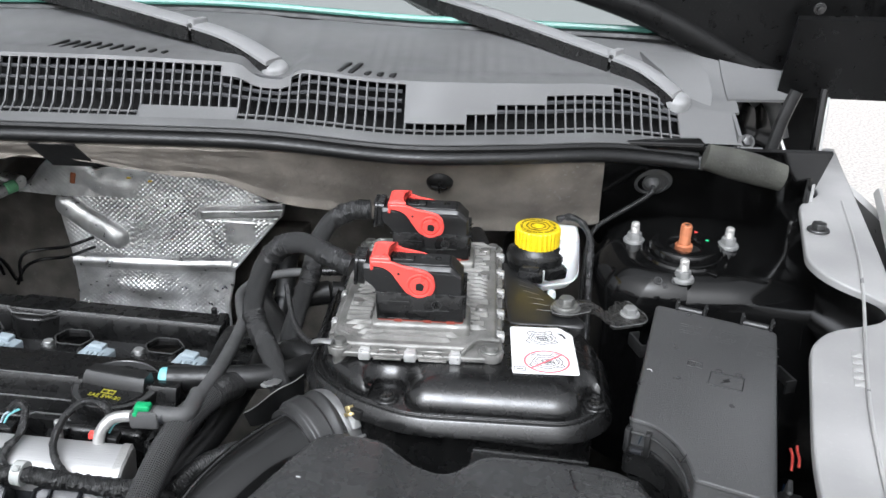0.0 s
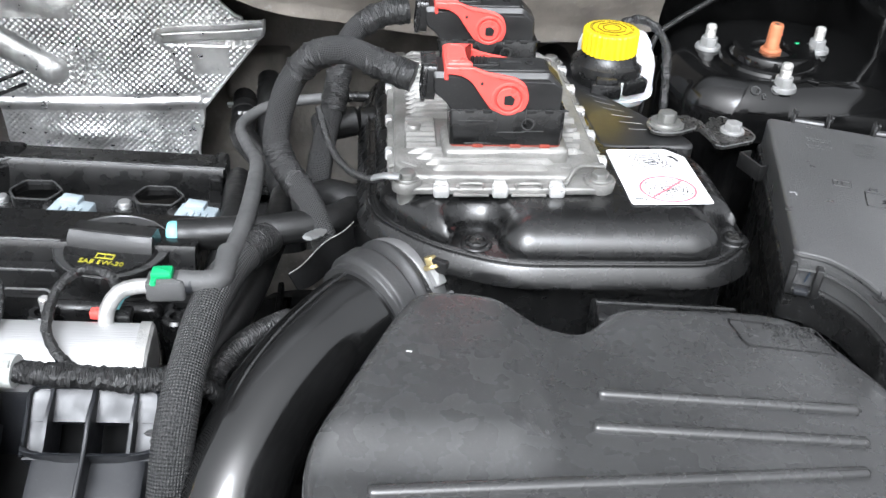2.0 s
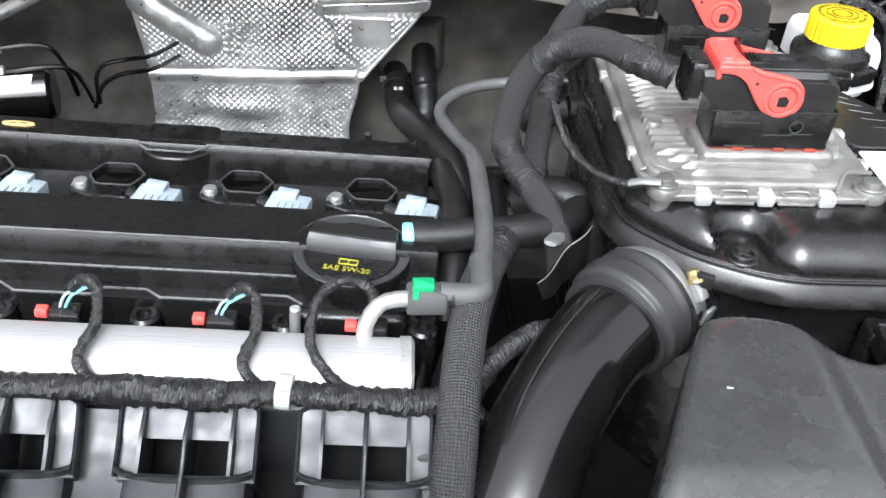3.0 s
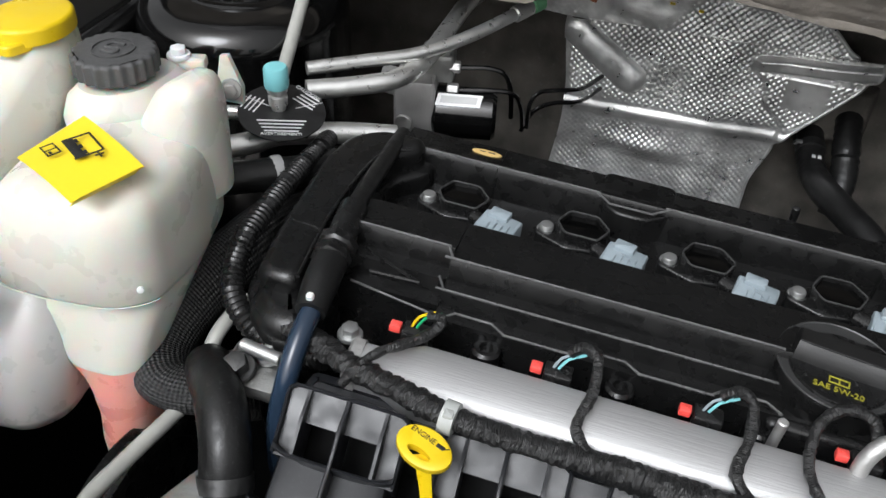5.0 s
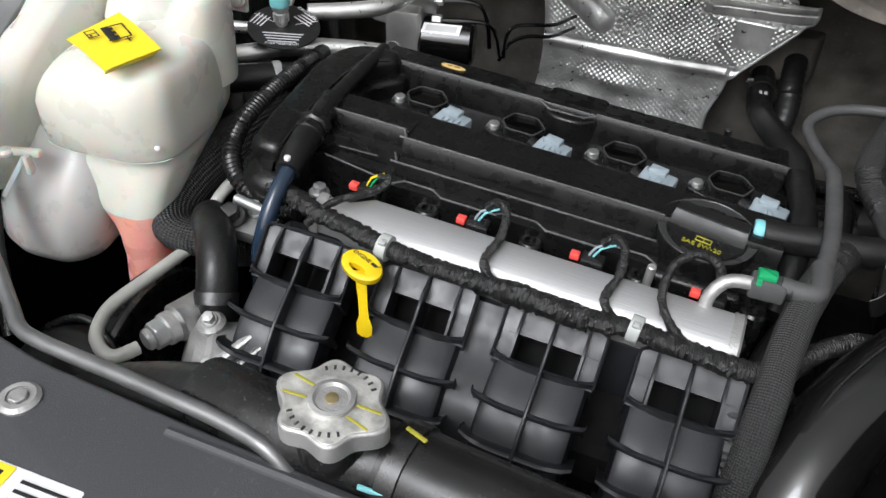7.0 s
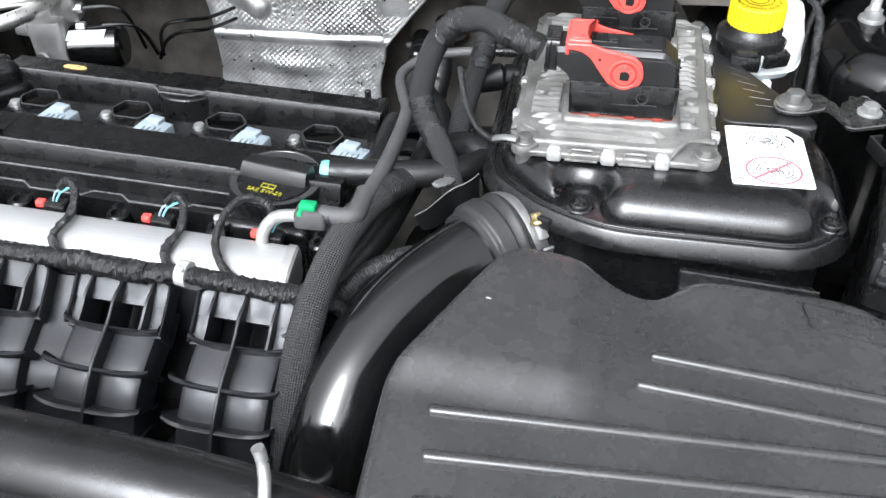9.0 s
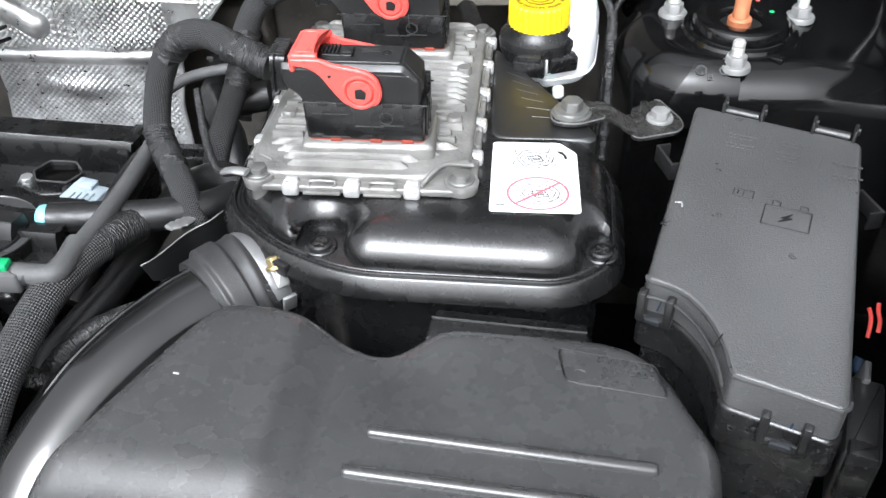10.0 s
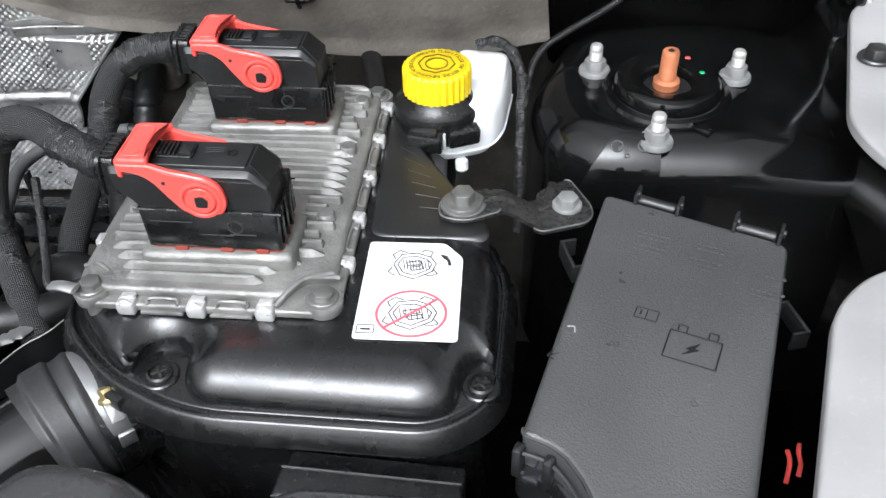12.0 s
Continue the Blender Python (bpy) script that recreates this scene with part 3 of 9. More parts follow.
def panel_faces():
    """The face as one pierced sheet: solid cells share their corners, and the open cells have walls."""
    n = int(round((X1 - X0) / CELL))
    bm = bmesh.new()
    grid = {}

    def corner(i, j, back):
        if (i, j, back) not in grid:
            p = cowl_face(X0 + i * CELL, EDGES[j])
            grid[i, j, back] = bm.verts.new(p + Vector((0, 0.0026, -0.0016)) if back else p)
        return grid[i, j, back]

    def solid(i, j):
        return 0 <= i < n and 0 <= j < 6 and not is_open(i, j)

    for i in range(n):
        for j in range(6):
            if not solid(i, j):
                continue
            around = ((i, j), (i + 1, j), (i + 1, j + 1), (i, j + 1))
            bm.faces.new([corner(a, b, False) for a, b in around])
            bm.faces.new([corner(a, b, True) for a, b in reversed(around)])
            for k, (di, dj) in enumerate(((0, -1), (1, 0), (0, 1), (-1, 0))):
                if not solid(i + di, j + dj):
                    (a, b), (c, d) = around[k], around[(k + 1) % 4]
                    bm.faces.new([corner(c, d, False), corner(a, b, False), corner(a, b, True), corner(c, d, True)])
    return bm


def grille_bars(parent):
    n = int(round((X1 - X0) / CELL))
    for i in range(n + 1):
        rows_ = [j for j in range(5) if is_open(i, j) or is_open(i - 1, j)]
        if not rows_:
            continue
        stops = sorted({min(rows_), max(rows_) + 1, 1} & set(range(min(rows_), max(rows_) + 2)))
        x = X0 + i * CELL
        loops = []
        for r in stops:
            c = cowl_face(x, r)
            back = Vector((0, 0.005, -0.002))
            w = Vector((0.0010, 0, 0))
            loops.append([c - w, c + w, c + w + back, c - w + back])
        part("bar", loft(loops), COWL_BAR, parent, sharp=25)


def deck_back(x):
    return Vector((x, 0.452 - 0.075 * ((x - 0.1) / 0.7) ** 2, 1.131 - 0.013 * smooth(0.0, 0.35, x)))


def deck_pt(x, y, off=0.0):
    t, b = cowl_top(x), deck_back(x)
    f = (y - t.y) / (b.y - t.y)
    groove = 0.0012 * max(0, math.cos(2 * math.pi * x / 0.0155) - 0.75) * 4 * smooth(0.2, 0.235, x) * smooth(0.5, 0.42, x) * smooth(0.75, 0.6, f)
    swell = 0.001 * smooth(0.45, 0.6, f) - 0.004 * smooth(0.1, 0.25, f) * smooth(0.7, 0.5, f)
    return Vector((x, y, t.z + (b.z - t.z) * f + swell - groove + off))


cowl = thing("cowl", "weathered grey plastic cowl panel with pierced air grille", "cowl", (0.1, 0.3, 1.04))
part("face", panel_faces(), COWL_GREY, cowl, sharp=25)
grille_bars(cowl)
for j in range(1, 5):
    for xa, xb in ((-0.56, 0.305), (0.37 + 0.05 * (j - 1), 0.637)):
        xs = [xa + (xb - xa) * i / 24 for i in range(25)]
        pts = [cowl_face(x, j + 0.98) + Vector((0, 0.0065, 0.001)) for x in xs]
        part("louvre", tube(pts, 0.0032, 6, 0.02, flat=(0.7, 1.0)), PANEL, cowl, "dark grey cross bar")
for xa, xb in ((-0.56, -0.005), (0.11, 0.637)):
    xs = [xa + (xb - xa) * i / 30 for i in range(31)]
    part("louvre", tube([cowl_face(x, 0.5) + Vector((0, 0.001, -0.0015)) for x in xs], 0.0014, 6, 0.02), COWL_BAR, cowl)
part("rear_deck", sheet(lambda u, v: deck_pt(-0.62 + 1.33 * u, cowl_top(-0.62 + 1.33 * u).y + (deck_back(-0.62 + 1.33 * u).y - cowl_top(-0.62 + 1.33 * u).y) * v), 330, 22, 0.004), COWL_GREY, cowl)
part("corner_deck", sheet(lambda u, v: Vector((0.700 + 0.092 * u, 0.283 + 0.022 * u + (0.115 - 0.03 * u) * v, deck_pt(0.70, 0.283 + 0.115 * v).z + 0.003 - 0.004 * u)), 14, 10, 0.004), COWL_GREY, cowl)
part("end_wall", sheet(lambda u, v: Vector((0.705, 0.222 + 0.085 * u, 1.020 + (0.016 + 0.034 * u) * v)), 6, 4, 0.004), COWL_GREY, cowl)
part("end_foot", sheet(lambda u, v: Vector((0.650 + 0.082 * u, 0.205 + 0.02 * v, 1.000 + 0.022 * v)), 6, 4, 0.004), COWL_GREY, cowl)
lipf = lambda x, dy, dz: Vector((x, cowl_front(x) + dy, cowl_z0(x) + dz))
part("front_lip", loft([[lipf(-0.6 + 0.0128 * i, a, b) for a, b in ((0.006, 0.004), (0.001, 0.001), (-0.005, -0.004), (-0.005, -0.013), (0.002, -0.013), (0.002, -0.006), (0.006, 0.0))] for i in range(98)]), COWL_LIP_DARK, cowl)
for k in range(10):
    x = -0.125 + 0.0155 * k
    part("drain_slot", block((0, 0, 0), (0.0050, 0.034 - 0.0028 * k, 0.003), 0.001), INK, cowl, m=Matrix.Translation(deck_pt(x, cowl_top(x).y + 0.040 - 0.0024 * k, 0.0008)) @ pose(0, 0, 0, 6, 0, -24))
for x, w in ((0.232, 0.032), (0.246, 0.032), (0.262, 0.010), (0.277, 0.010), (0.292, 0.010)):
    part("drain_slot", block((0, 0, 0), (0.0062, w, 0.003), 0.001), INK, cowl, m=Matrix.Translation(deck_pt(x, cowl_top(x).y + 0.008 + w / 2, 0.001)) @ pose(0, 0, 0, 8, 0, -18))
# black backing sheet: painted shade behind the grille openings
bay_wall("cowl_trough", sheet(lambda u, v: cowl_face(-0.6 + 1.29 * u, 0.2 + 5 * v) + Vector((0, 0.012 + 0.012 * v, -0.010)), 60, 8, 0.004), DARK_VOID, "trough under the cowl grille, blackened to stand for shade", "cowl trough")
part("pivot_housing", loft([[(x0, y, z), (x1, y, z), (x1 + 0.006, y + 0.004, z - 0.03), (x0, y + 0.004, z - 0.03)] for x0, x1, y, z in ((0.655, 0.676, 0.268, 1.054), (0.640, 0.680, 0.285, 1.070), (0.622, 0.676, 0.305, 1.090), (0.606, 0.668, 0.325, 1.101), (0.60, 0.662, 0.36, 1.104))]), COWL_GREY, cowl, "raised housing behind the wiper pivot")
seal = thing("weather_seal", "black rubber weather seal along the cowl lip", "seal", (0.1, 0.19, 1.02))
sealp = [(x, cowl_front(x) - 0.005, cowl_z0(x) - 0.020) for x in [-0.6 + 0.05 * i for i in range(25)]] + [(0.655, 0.214, 1.003)]
part("bulb", tube(sealp, 0.0100, 12, 0.012, flat=(0.8, 1.0)), RUBBER, seal)
part("grip", tube([(x, y + 0.001, z + 0.011) for x, y, z in sealp], 0.0045, 8, 0.012), RUBBER, seal)

fc = thing("foam_block", "worn dark olive foam block at the bulkhead corner", "foam block", (0.70, 0.2, 0.985))
fcm = pose(0.707, 0.200, 1.006, 0, 13, -4) @ Matrix.Scale(0.88, 4)
part("foam", loft([[fcm @ Vector((x, 0.016 * w * math.cos(a), 0.021 * w * math.sin(a) - 0.25 * abs(x) ** 1.5 * 0.3 + 0.0012 * noise.noise(Vector((x * 90, a * 2, 3))))) for a in [2 * math.pi * k / 16 for k in range(16)]]
                   for x, w in [(-0.056, 0.5)] + [(-0.054 + 0.107 * i / 14, 0.86 + 0.14 * math.sin(math.pi * i / 14)) for i in range(15)] + [(0.055, 0.6)]]), FOAM_DARK, fc, sharp=50)


def wiper(name, pivot, knee, tip, label, lift, blade_a, blade_b):
    w = thing(name, label, "wiper", pivot, group="windscreen wipers")
    p, k, t = Vector(pivot), Vector(knee), Vector(tip)
    part("pivot_cap", lathe([(0.017, -0.010), (0.017, 0.000), (0.014, 0.004), (0.008, 0.006), (0.0, 0.0065)], 24, Matrix.Translation(p) @ pose(0, 0, 0, 14)), CAST_COWL, w)
    d = (k - p).normalized()
    side = Vector((-d.y, d.x, 0)).normalized()

    def strip(a, b, w0, w1, h, n=8, bow=0.0, drop=0.0):
        loops = []
        for i in range(n + 1):
            f = i / n
            c = a.lerp(b, f) + Vector((0, 0, bow * math.sin(math.pi * f) - drop))
            ww, s2 = w0 + (w1 - w0) * f, Vector((-(b - a).y, (b - a).x, 0)).normalized()
            loops.append([c + s2 * ww + Vector((0, 0, -h)), c + s2 * ww, c + s2 * ww * 0.7 + Vector((0, 0, 0.002)), c - s2 * ww * 0.7 + Vector((0, 0, 0.002)), c - s2 * ww, c - s2 * ww + Vector((0, 0, -h))])
        return loft(loops)

    part("arm_base", strip(p + Vector((0, 0, 0.008)), k, 0.016, 0.014, 0.004, 8, 0.006), COWL_LIGHT, w)
    part("base_side", strip(p + Vector((0, 0, 0.006)), k, 0.0150, 0.0135, 0.016, 8, 0.004, 0.003), BLACK_SATIN, w)
    part("hinge", block((0, 0, 0), (0.010, 0.027, 0.014), 0.002), COWL_LIGHT, w, m=Matrix.Translation(k) @ pose(0, 0, 0, 0, 0, math.degrees(math.atan2(d.y, d.x))))
    part("hinge_pin", rod(k - side * 0.015, k + side * 0.015, 0.003, 12), STEEL_DARK, w)
    part("arm", strip(k + d * 0.004, t, 0.016, 0.011, 0.003, 10, lift), COWL_LIGHT, w)
    part("arm_side", strip(k + d * 0.004, t, 0.0155, 0.0105, 0.017, 10, lift, 0.004), BLACK_SATIN, w, "dull black underside")
    ba, bb = Vector(blade_a), Vector(blade_b)
    part("blade", join(rod(ba, bb, 0.0045, 8), rod(ba - Vector((0, 0, 0.012)), bb - Vector((0, 0, 0.012)), 0.003, 8)), RUBBER, w)
    return w


wiper("windscreen_wiper", (0.145, 0.262, 1.092), (0.041, 0.31, 1.132), (-0.30, 0.46, 1.168), "grey windscreen wiper arm with a black underside", 0.004, (-0.55, 0.50, 1.16), (0.05, 0.52, 1.16))
wiper("windscreen_wiper", (0.634, 0.268, 1.066), (0.562, 0.312, 1.108), (0.20, 0.530, 1.172), "long grey wiper arm beside the hood hinge", 0.006, (-0.12, 0.58, 1.17), (0.475, 0.475, 1.122))
screen = thing("windscreen", "tinted curved windscreen glass with a black border", "windscreen", (0.1, 0.6, 1.2))


def screen_pt(u, v, off=0.0):
    x = -0.68 + 1.5 * u
    b = deck_back(x)
    return Vector((x, b.y - 0.016 + 0.62 * v, b.z + 0.010 + 0.34 * v + off))


part("glass", sheet(lambda u, v: screen_pt(u, v), 40, 12, 0.005), GLASS, screen)
part("border", sheet(lambda u, v: screen_pt(u, 0.002 + 0.012 * v, -0.008), 40, 4, 0.001), CERAMIC, screen, "black ceramic border")
part("edge", tube([screen_pt(i / 30, -0.004, -0.001) for i in range(31)], 0.0045, 8, 0.03), TEAL, screen, "green-tinted glass edge")
part("base_seal", tube([screen_pt(i / 30, -0.012, -0.008) for i in range(31)], 0.006, 8, 0.03), RUBBER, screen, "black rubber base seal")
bay_wall("dashboard", block((0.1, 0.86, 1.10), (1.5, 0.7, 0.04), 0.02), RUBBER_GREY, "pale dusty dashboard top behind the windscreen", "dashboard")
bay_wall("cabin", block((0.1, 1.45, 0.85), (1.5, 0.4, 0.9), 0.1), GREY_PLASTIC, "dim grey car cabin behind the windscreen", "cabin")
bay_wall("roof", sheet(lambda u, v: Vector((-0.6 + 1.4 * u, 1.08 + 1.2 * v, 1.46 + 0.06 * v)), 8, 6, 0.02), PAINT, "silver beige car roof", "roof")

for sx, nm in ((0.80, "pillar_east"), (-0.62, "pillar_west")):
    bay_wall(nm, tube([(sx, 0.46, 1.10), (sx - 0.01, 0.80, 1.31), (sx - 0.03, 1.12, 1.45)], 0.032, 12, 0.05), PAINT, "silver beige windscreen pillar", "pillar")
    bay_wall(nm + "_rear", tube([(sx - 0.03, 2.2, 1.50), (sx - 0.02, 2.32, 1.25), (sx, 2.4, 0.95)], 0.045, 12, 0.05), PAINT, "silver beige rear roof pillar", "pillar")

hood = thing("hood", "black underside of the raised silver hood", "hood", (0.1, 0.4, 1.2))


def hood_pt(u, v, off=0.0):
    x = -0.74 + 1.63 * u
    z0 = 1.238 - 0.335 * min(0.68, abs(x - 0.1)) ** 2
    return Vector((x, 0.405 - 0.05 * ((x - 0.1) / 0.7) ** 2 - 0.10 * v + 0.9 * off, z0 + 0.90 * v + 0.4 * off))


part("inner_panel", sheet(lambda u, v: hood_pt(u, v, 0.006 * math.sin(u * 18) * math.sin(v * 9)), 40, 24, 0.01), HOOD_BLACK, hood)
part("skin", sheet(lambda u, v: hood_pt(u, v, 0.035), 20, 10, 0.004), PAINT, hood, "silver beige outer skin")
part("rear_flange", tube([hood_pt(i / 30 * 0.945, 0.0) - Vector((0, 0, 0.016 * smooth(0.85, 1.0, i / 30))) for i in range(31)], 0.019, 10, 0.03), HOOD_BLACK, hood)
part("corner_flange", sheet(lambda u, v: Vector((0.772 + 0.15 * u, 0.33 - 0.05 * u - 0.03 * v, 1.064 + 0.010 * u + 0.10 * v)), 8, 6, 0.012), HOOD_BLACK, hood)
part("side_flange", tube([hood_pt(0.992, i / 12) + Vector((0.0, -0.01, -0.004)) for i in range(13)], 0.014, 10, 0.03), HOOD_BLACK, hood)
part("seam_line", tube([(0.905, 0.292, 1.09), (0.915, 0.285, 1.13), (0.93, 0.27, 1.20)], 0.0025, 6), PAINT, hood, "pale painted edge")
for x, z in ((0.80, 1.13), (0.835, 1.16), (0.79, 1.175)):
    part("bolt", hexhead((x, 0.318 - (z - 1.08) * 0.33, z), 0.005, 0.005, (0, -1, -0.2)), STEEL_DARK, hood)
bay_wall("apron_corner", block((0.805, 0.31, 0.885), (0.07, 0.22, 0.11), 0.006), BODY_BLACK, "black painted apron corner below the hood hinge", "apron")
# black slab added as the shade behind the hinge
bay_wall("hinge_recess", block((0.775, 0.40, 1.0), (0.17, 0.02, 0.17), 0.004), DARK_VOID, "black slab painting the shade behind the hood hinge", "recess")
hinge = part("hinge", block((0.757, 0.345, 1.015), (0.075, 0.006, 0.085), 0.004, pose(0, 0, 0, 0, 14, 10)), BODY_BLACK, hood, "black steel hood hinge with a taped cable")
part("lower_arm", tube([(0.742, 0.335, 1.048), (0.754, 0.33, 1.060), (0.768, 0.328, 1.050), (0.778, 0.325, 1.030), (0.786, 0.32, 1.005)], 0.006, 8, flat=(1.7, 0.6)), STEEL_DARK, hinge)
part("upper_arm", tube([(0.758, 0.275, 0.985), (0.764, 0.28, 1.015), (0.772, 0.285, 1.045), (0.783, 0.29, 1.075)], 0.0055, 8, flat=(1.5, 0.8)), RUBBER, hinge)
part("cable", tube([(0.765, 0.335, 1.045), (0.778, 0.325, 1.02), (0.792, 0.305, 0.985), (0.802, 0.285, 0.96)], 0.0024, 8), ALU_PIPE, hinge)
part("bolt", hexhead((0.742, 0.318, 1.000), 0.007, 0.005, (0, -1, 0.5)), STEEL_DARK, hinge)
strut = thing("hood_edge_strip", "black and pale edge strip from wing to hood", "strip", (0.81, 0.25, 0.96))
part("strip", tube([(0.797, 0.235, 0.945), (0.799, 0.24, 0.99), (0.801, 0.25, 1.04), (0.805, 0.262, 1.085)], 0.005, 8, flat=(1.0, 1.5)), BODY_BLACK, strut)
part("pale_edge", tube([(0.805, 0.237, 0.945), (0.807, 0.242, 0.99), (0.809, 0.252, 1.04), (0.812, 0.264, 1.075)], 0.0025, 8), PAINT, strut)

# ---- wings ----


def wing_flange():
    """The painted flange on which the hood rests, with its cut-out."""
    o = [(0.90, 0.46), (0.845, 0.42), (0.824, 0.262), (0.800, 0.238), (0.787, 0.222), (0.742, 0.06), (0.752, 0.018), (0.79, -0.03), (0.772, -0.068), (0.712, -0.088), (0.687, -0.115),
         (0.632, -0.285), (0.609, -0.42), (0.665, -0.42), (0.735, -0.2), (0.815, 0.03), (0.915, 0.46)]
    return fillet(o, [0.004, 0.01, 0.01, 0.008, 0.02, 0.03, 0.03, 0.02, 0.02, 0.03, 0.03, 0.05, 0.01, 0.01, 0.06, 0.06, 0.01])


wing = thing("front_wing", "silver beige painted front wing with a worn top flange", "wing", (0.75, 0.0, 0.95))
part("flange", puck(wing_flange(), 0.944, 0.952, 0.0025), FLANGE_PAINT, wing, "dull worn top flange")


def wing_skin(u, v):
    y = -0.45 + 0.72 * u
    x0 = 0.665 + (y + 0.42) * 0.335 - 0.06 * max(0, y - 0.1) ** 2
    a = v * 1.5
    return Vector((x0 + 0.035 * math.sin(a), y, 0.955 - 0.002 + 0.012 * math.sin(math.pi * min(1, v * 3)) - 0.16 * (1 - math.cos(a)) - 0.35 * max(0, v - 0.7)))


part("skin", sheet(wing_skin, 40, 20, 0.004), PAINT, wing)
part("bolt", hexhead((0.782, 0.142, 0.953), 0.0085, 0.007), STEEL_DARK, wing, "dark flanged bolt")
part("stamped_mark", bars([(0.0, 0.012 * k, 0.008, 0.009) for k in range(5)], Matrix.Translation((0.706, -0.175, 0.9521)) @ pose(0, 0, 0, 0, 0, -18), 0.0008), PAINT, wing)
part("seam", tube([(0.648, -0.40, 0.953), (0.70, -0.21, 0.954), (0.79, 0.04, 0.953), (0.845, 0.24, 0.952)], 0.0016, 6, 0.02), PAINT, wing)
bay_wall("inner_apron_east", sheet(lambda u, v: Vector((0.745 + 0.03 * v + 0.03 * math.sin(u * 3), -0.12 + 0.42 * u, 0.86 + 0.085 * v)), 16, 6, 0.006), BODY_BLACK, "black painted apron below the wing flange", "apron")

wing2 = thing("front_wing", "silver beige wing flange beside the washer tank", "wing", (-0.55, -0.2, 0.95))
part("flange", puck(fillet([(-0.69, 0.2), (-0.606, -0.022), (-0.502, -0.241), (-0.507, -0.258), (-0.62, -0.34), (-0.74, 0.2)], [0.02, 0.02, 0.006, 0.006, 0.02, 0.02]), 0.942, 0.950, 0.0015), WING_GREY, wing2, "dirty grey top flange")
part("corner_trim", puck(fillet([(-0.509, -0.250), (-0.470, -0.262), (-0.472, -0.272), (-0.520, -0.285), (-0.56, -0.30)], 0.003), 0.934, 0.9405, 0.001), BLACK_SATIN, wing2, "black plastic corner")
part("under_edge", rod((-0.606, -0.020, 0.9405), (-0.503, -0.240, 0.9405), 0.002, 6), INK, wing2, "dark lower edge")
part("skin", sheet(lambda u, v: Vector((-0.70 - 0.12 * math.sin(v * 1.5) + 0.12 * (1 - u), -0.45 + 0.9 * u, 0.952 - 0.16 * (1 - math.cos(v * 1.5)))), 20, 10, 0.004), PAINT, wing2)

# ---- front closure panel ----
panel = thing("closure_panel", "dark grey plastic radiator closure panel with push pins", "panel", (0.0, -0.58, 0.9))
part("top", puck(fillet([(-0.47, -0.394), (-0.36, -0.411), (-0.30, -0.423), (-0.18, -0.431), (0.12, -0.449), (0.62, -0.452), (0.60, -0.80), (-0.42, -0.80)], 0.012), 0.885, 0.899, 0.004), PANEL, panel)
part("front_rim", rod((-0.2, -0.440, 0.898), (0.30, -0.456, 0.898), 0.0035, 8), PANEL, panel)


def push_pin(at):
    r = thing("push_pin", "pale grey round push pin in the closure panel", "push pin", at, group="closure panel pins")
    m = Matrix.Translation(at)
    part("head", lathe([(0.0125, 0), (0.0125, 0.0015), (0.010, 0.0035), (0.0072, 0.0035), (0.0072, 0.002)], 24, m), CAST, r)
    part("core", puck(fillet([Vector((0.006 * math.cos(math.pi / 3 * i), 0.006 * math.sin(math.pi / 3 * i))) for i in range(6)], 0.001, 2), 0.0, 0.0045, 0.001), CAST, r, m=m)
    return r


p0 = push_pin((-0.290, -0.4525, 0.899))
copy_thing(p0, Matrix.Translation((-0.109, -0.473, 0.899)))
latch = thing("latch_cover", "glossy black latch cover in the closure panel", "latch cover", (-0.01, -0.5, 0.9))
part("cover", puck(fillet([(-0.045, -0.53), (-0.03, -0.488), (0.01, -0.484), (0.085, -0.505), (0.09, -0.56), (-0.05, -0.56)], 0.01), 0.896, 0.908, 0.006), BODY_BLACK, latch)
fs = thing("foam_strip", "ochre ribbed foam strip on the panel edge", "foam strip", (0.085, -0.46, 0.9))
for k in range(5):
    part("rib", block((0.086, -0.4535 - 0.0042 * k, 0.9015), (0.056, 0.0036, 0.006), 0.001), FOAM, fs, m=Matrix.Translation((0.086, -0.46, 0)) @ pose(0, 0, 0, 0, 0, -3) @ Matrix.Translation((-0.086, 0.46, 0)))
part("clip", block((0.048, -0.451, 0.901), (0.02, 0.008, 0.004), 0.001), BLACK_SATIN, fs)
tag2 = thing("warning_label", "white and yellow warning label on the closure panel", "label", (-0.25, -0.50, 0.9))
part("sheet", puck(rect(-0.275, -0.535, -0.215, -0.490, 0.002), 0.8992, 0.8996, 0.0001), LABEL_WHITE, tag2)
part("sign", puck(rect(-0.2745, -0.507, -0.258, -0.491, 0.001), 0.8997, 0.9001, 0.0001), YELLOW_PAPER, tag2, "yellow warning square")
part("print", bars([(-0.235, -0.497 - 0.006 * k, 0.03, 0.0022) for k in range(5)] + [(-0.266, -0.499, 0.006, 0.008)], Matrix.Translation((0, 0, 0.9001)), 0.0002), INK, tag2)

# ---- plain body panels below the bay ----
bay_wall("bumper", sheet(lambda u, v: Vector((-0.66 + 1.50 * u, -0.80 - 0.10 * math.sin(math.pi * u) ** 0.6 * (0.6 + 0.4 * math.sin(math.pi * v)), 0.888 - 0.62 * v)), 30, 12, 0.01), PAINT, "plain silver beige front bumper", "bumper")
for name, x, sg in (("body_side_east", 0.90, 1), ("body_side_west", -0.72, -1)):
    bay_wall(name, sheet(lambda u, v: Vector((x - sg * 0.24 * (1 - smooth(0.0, 0.35, u)) ** 1.5 + sg * 0.04 * math.sin(math.pi * v), -0.80 + 3.1 * u, 0.935 - 0.72 * v)), 40, 10, 0.01), PAINT, "plain silver beige body side of the car", "car body")
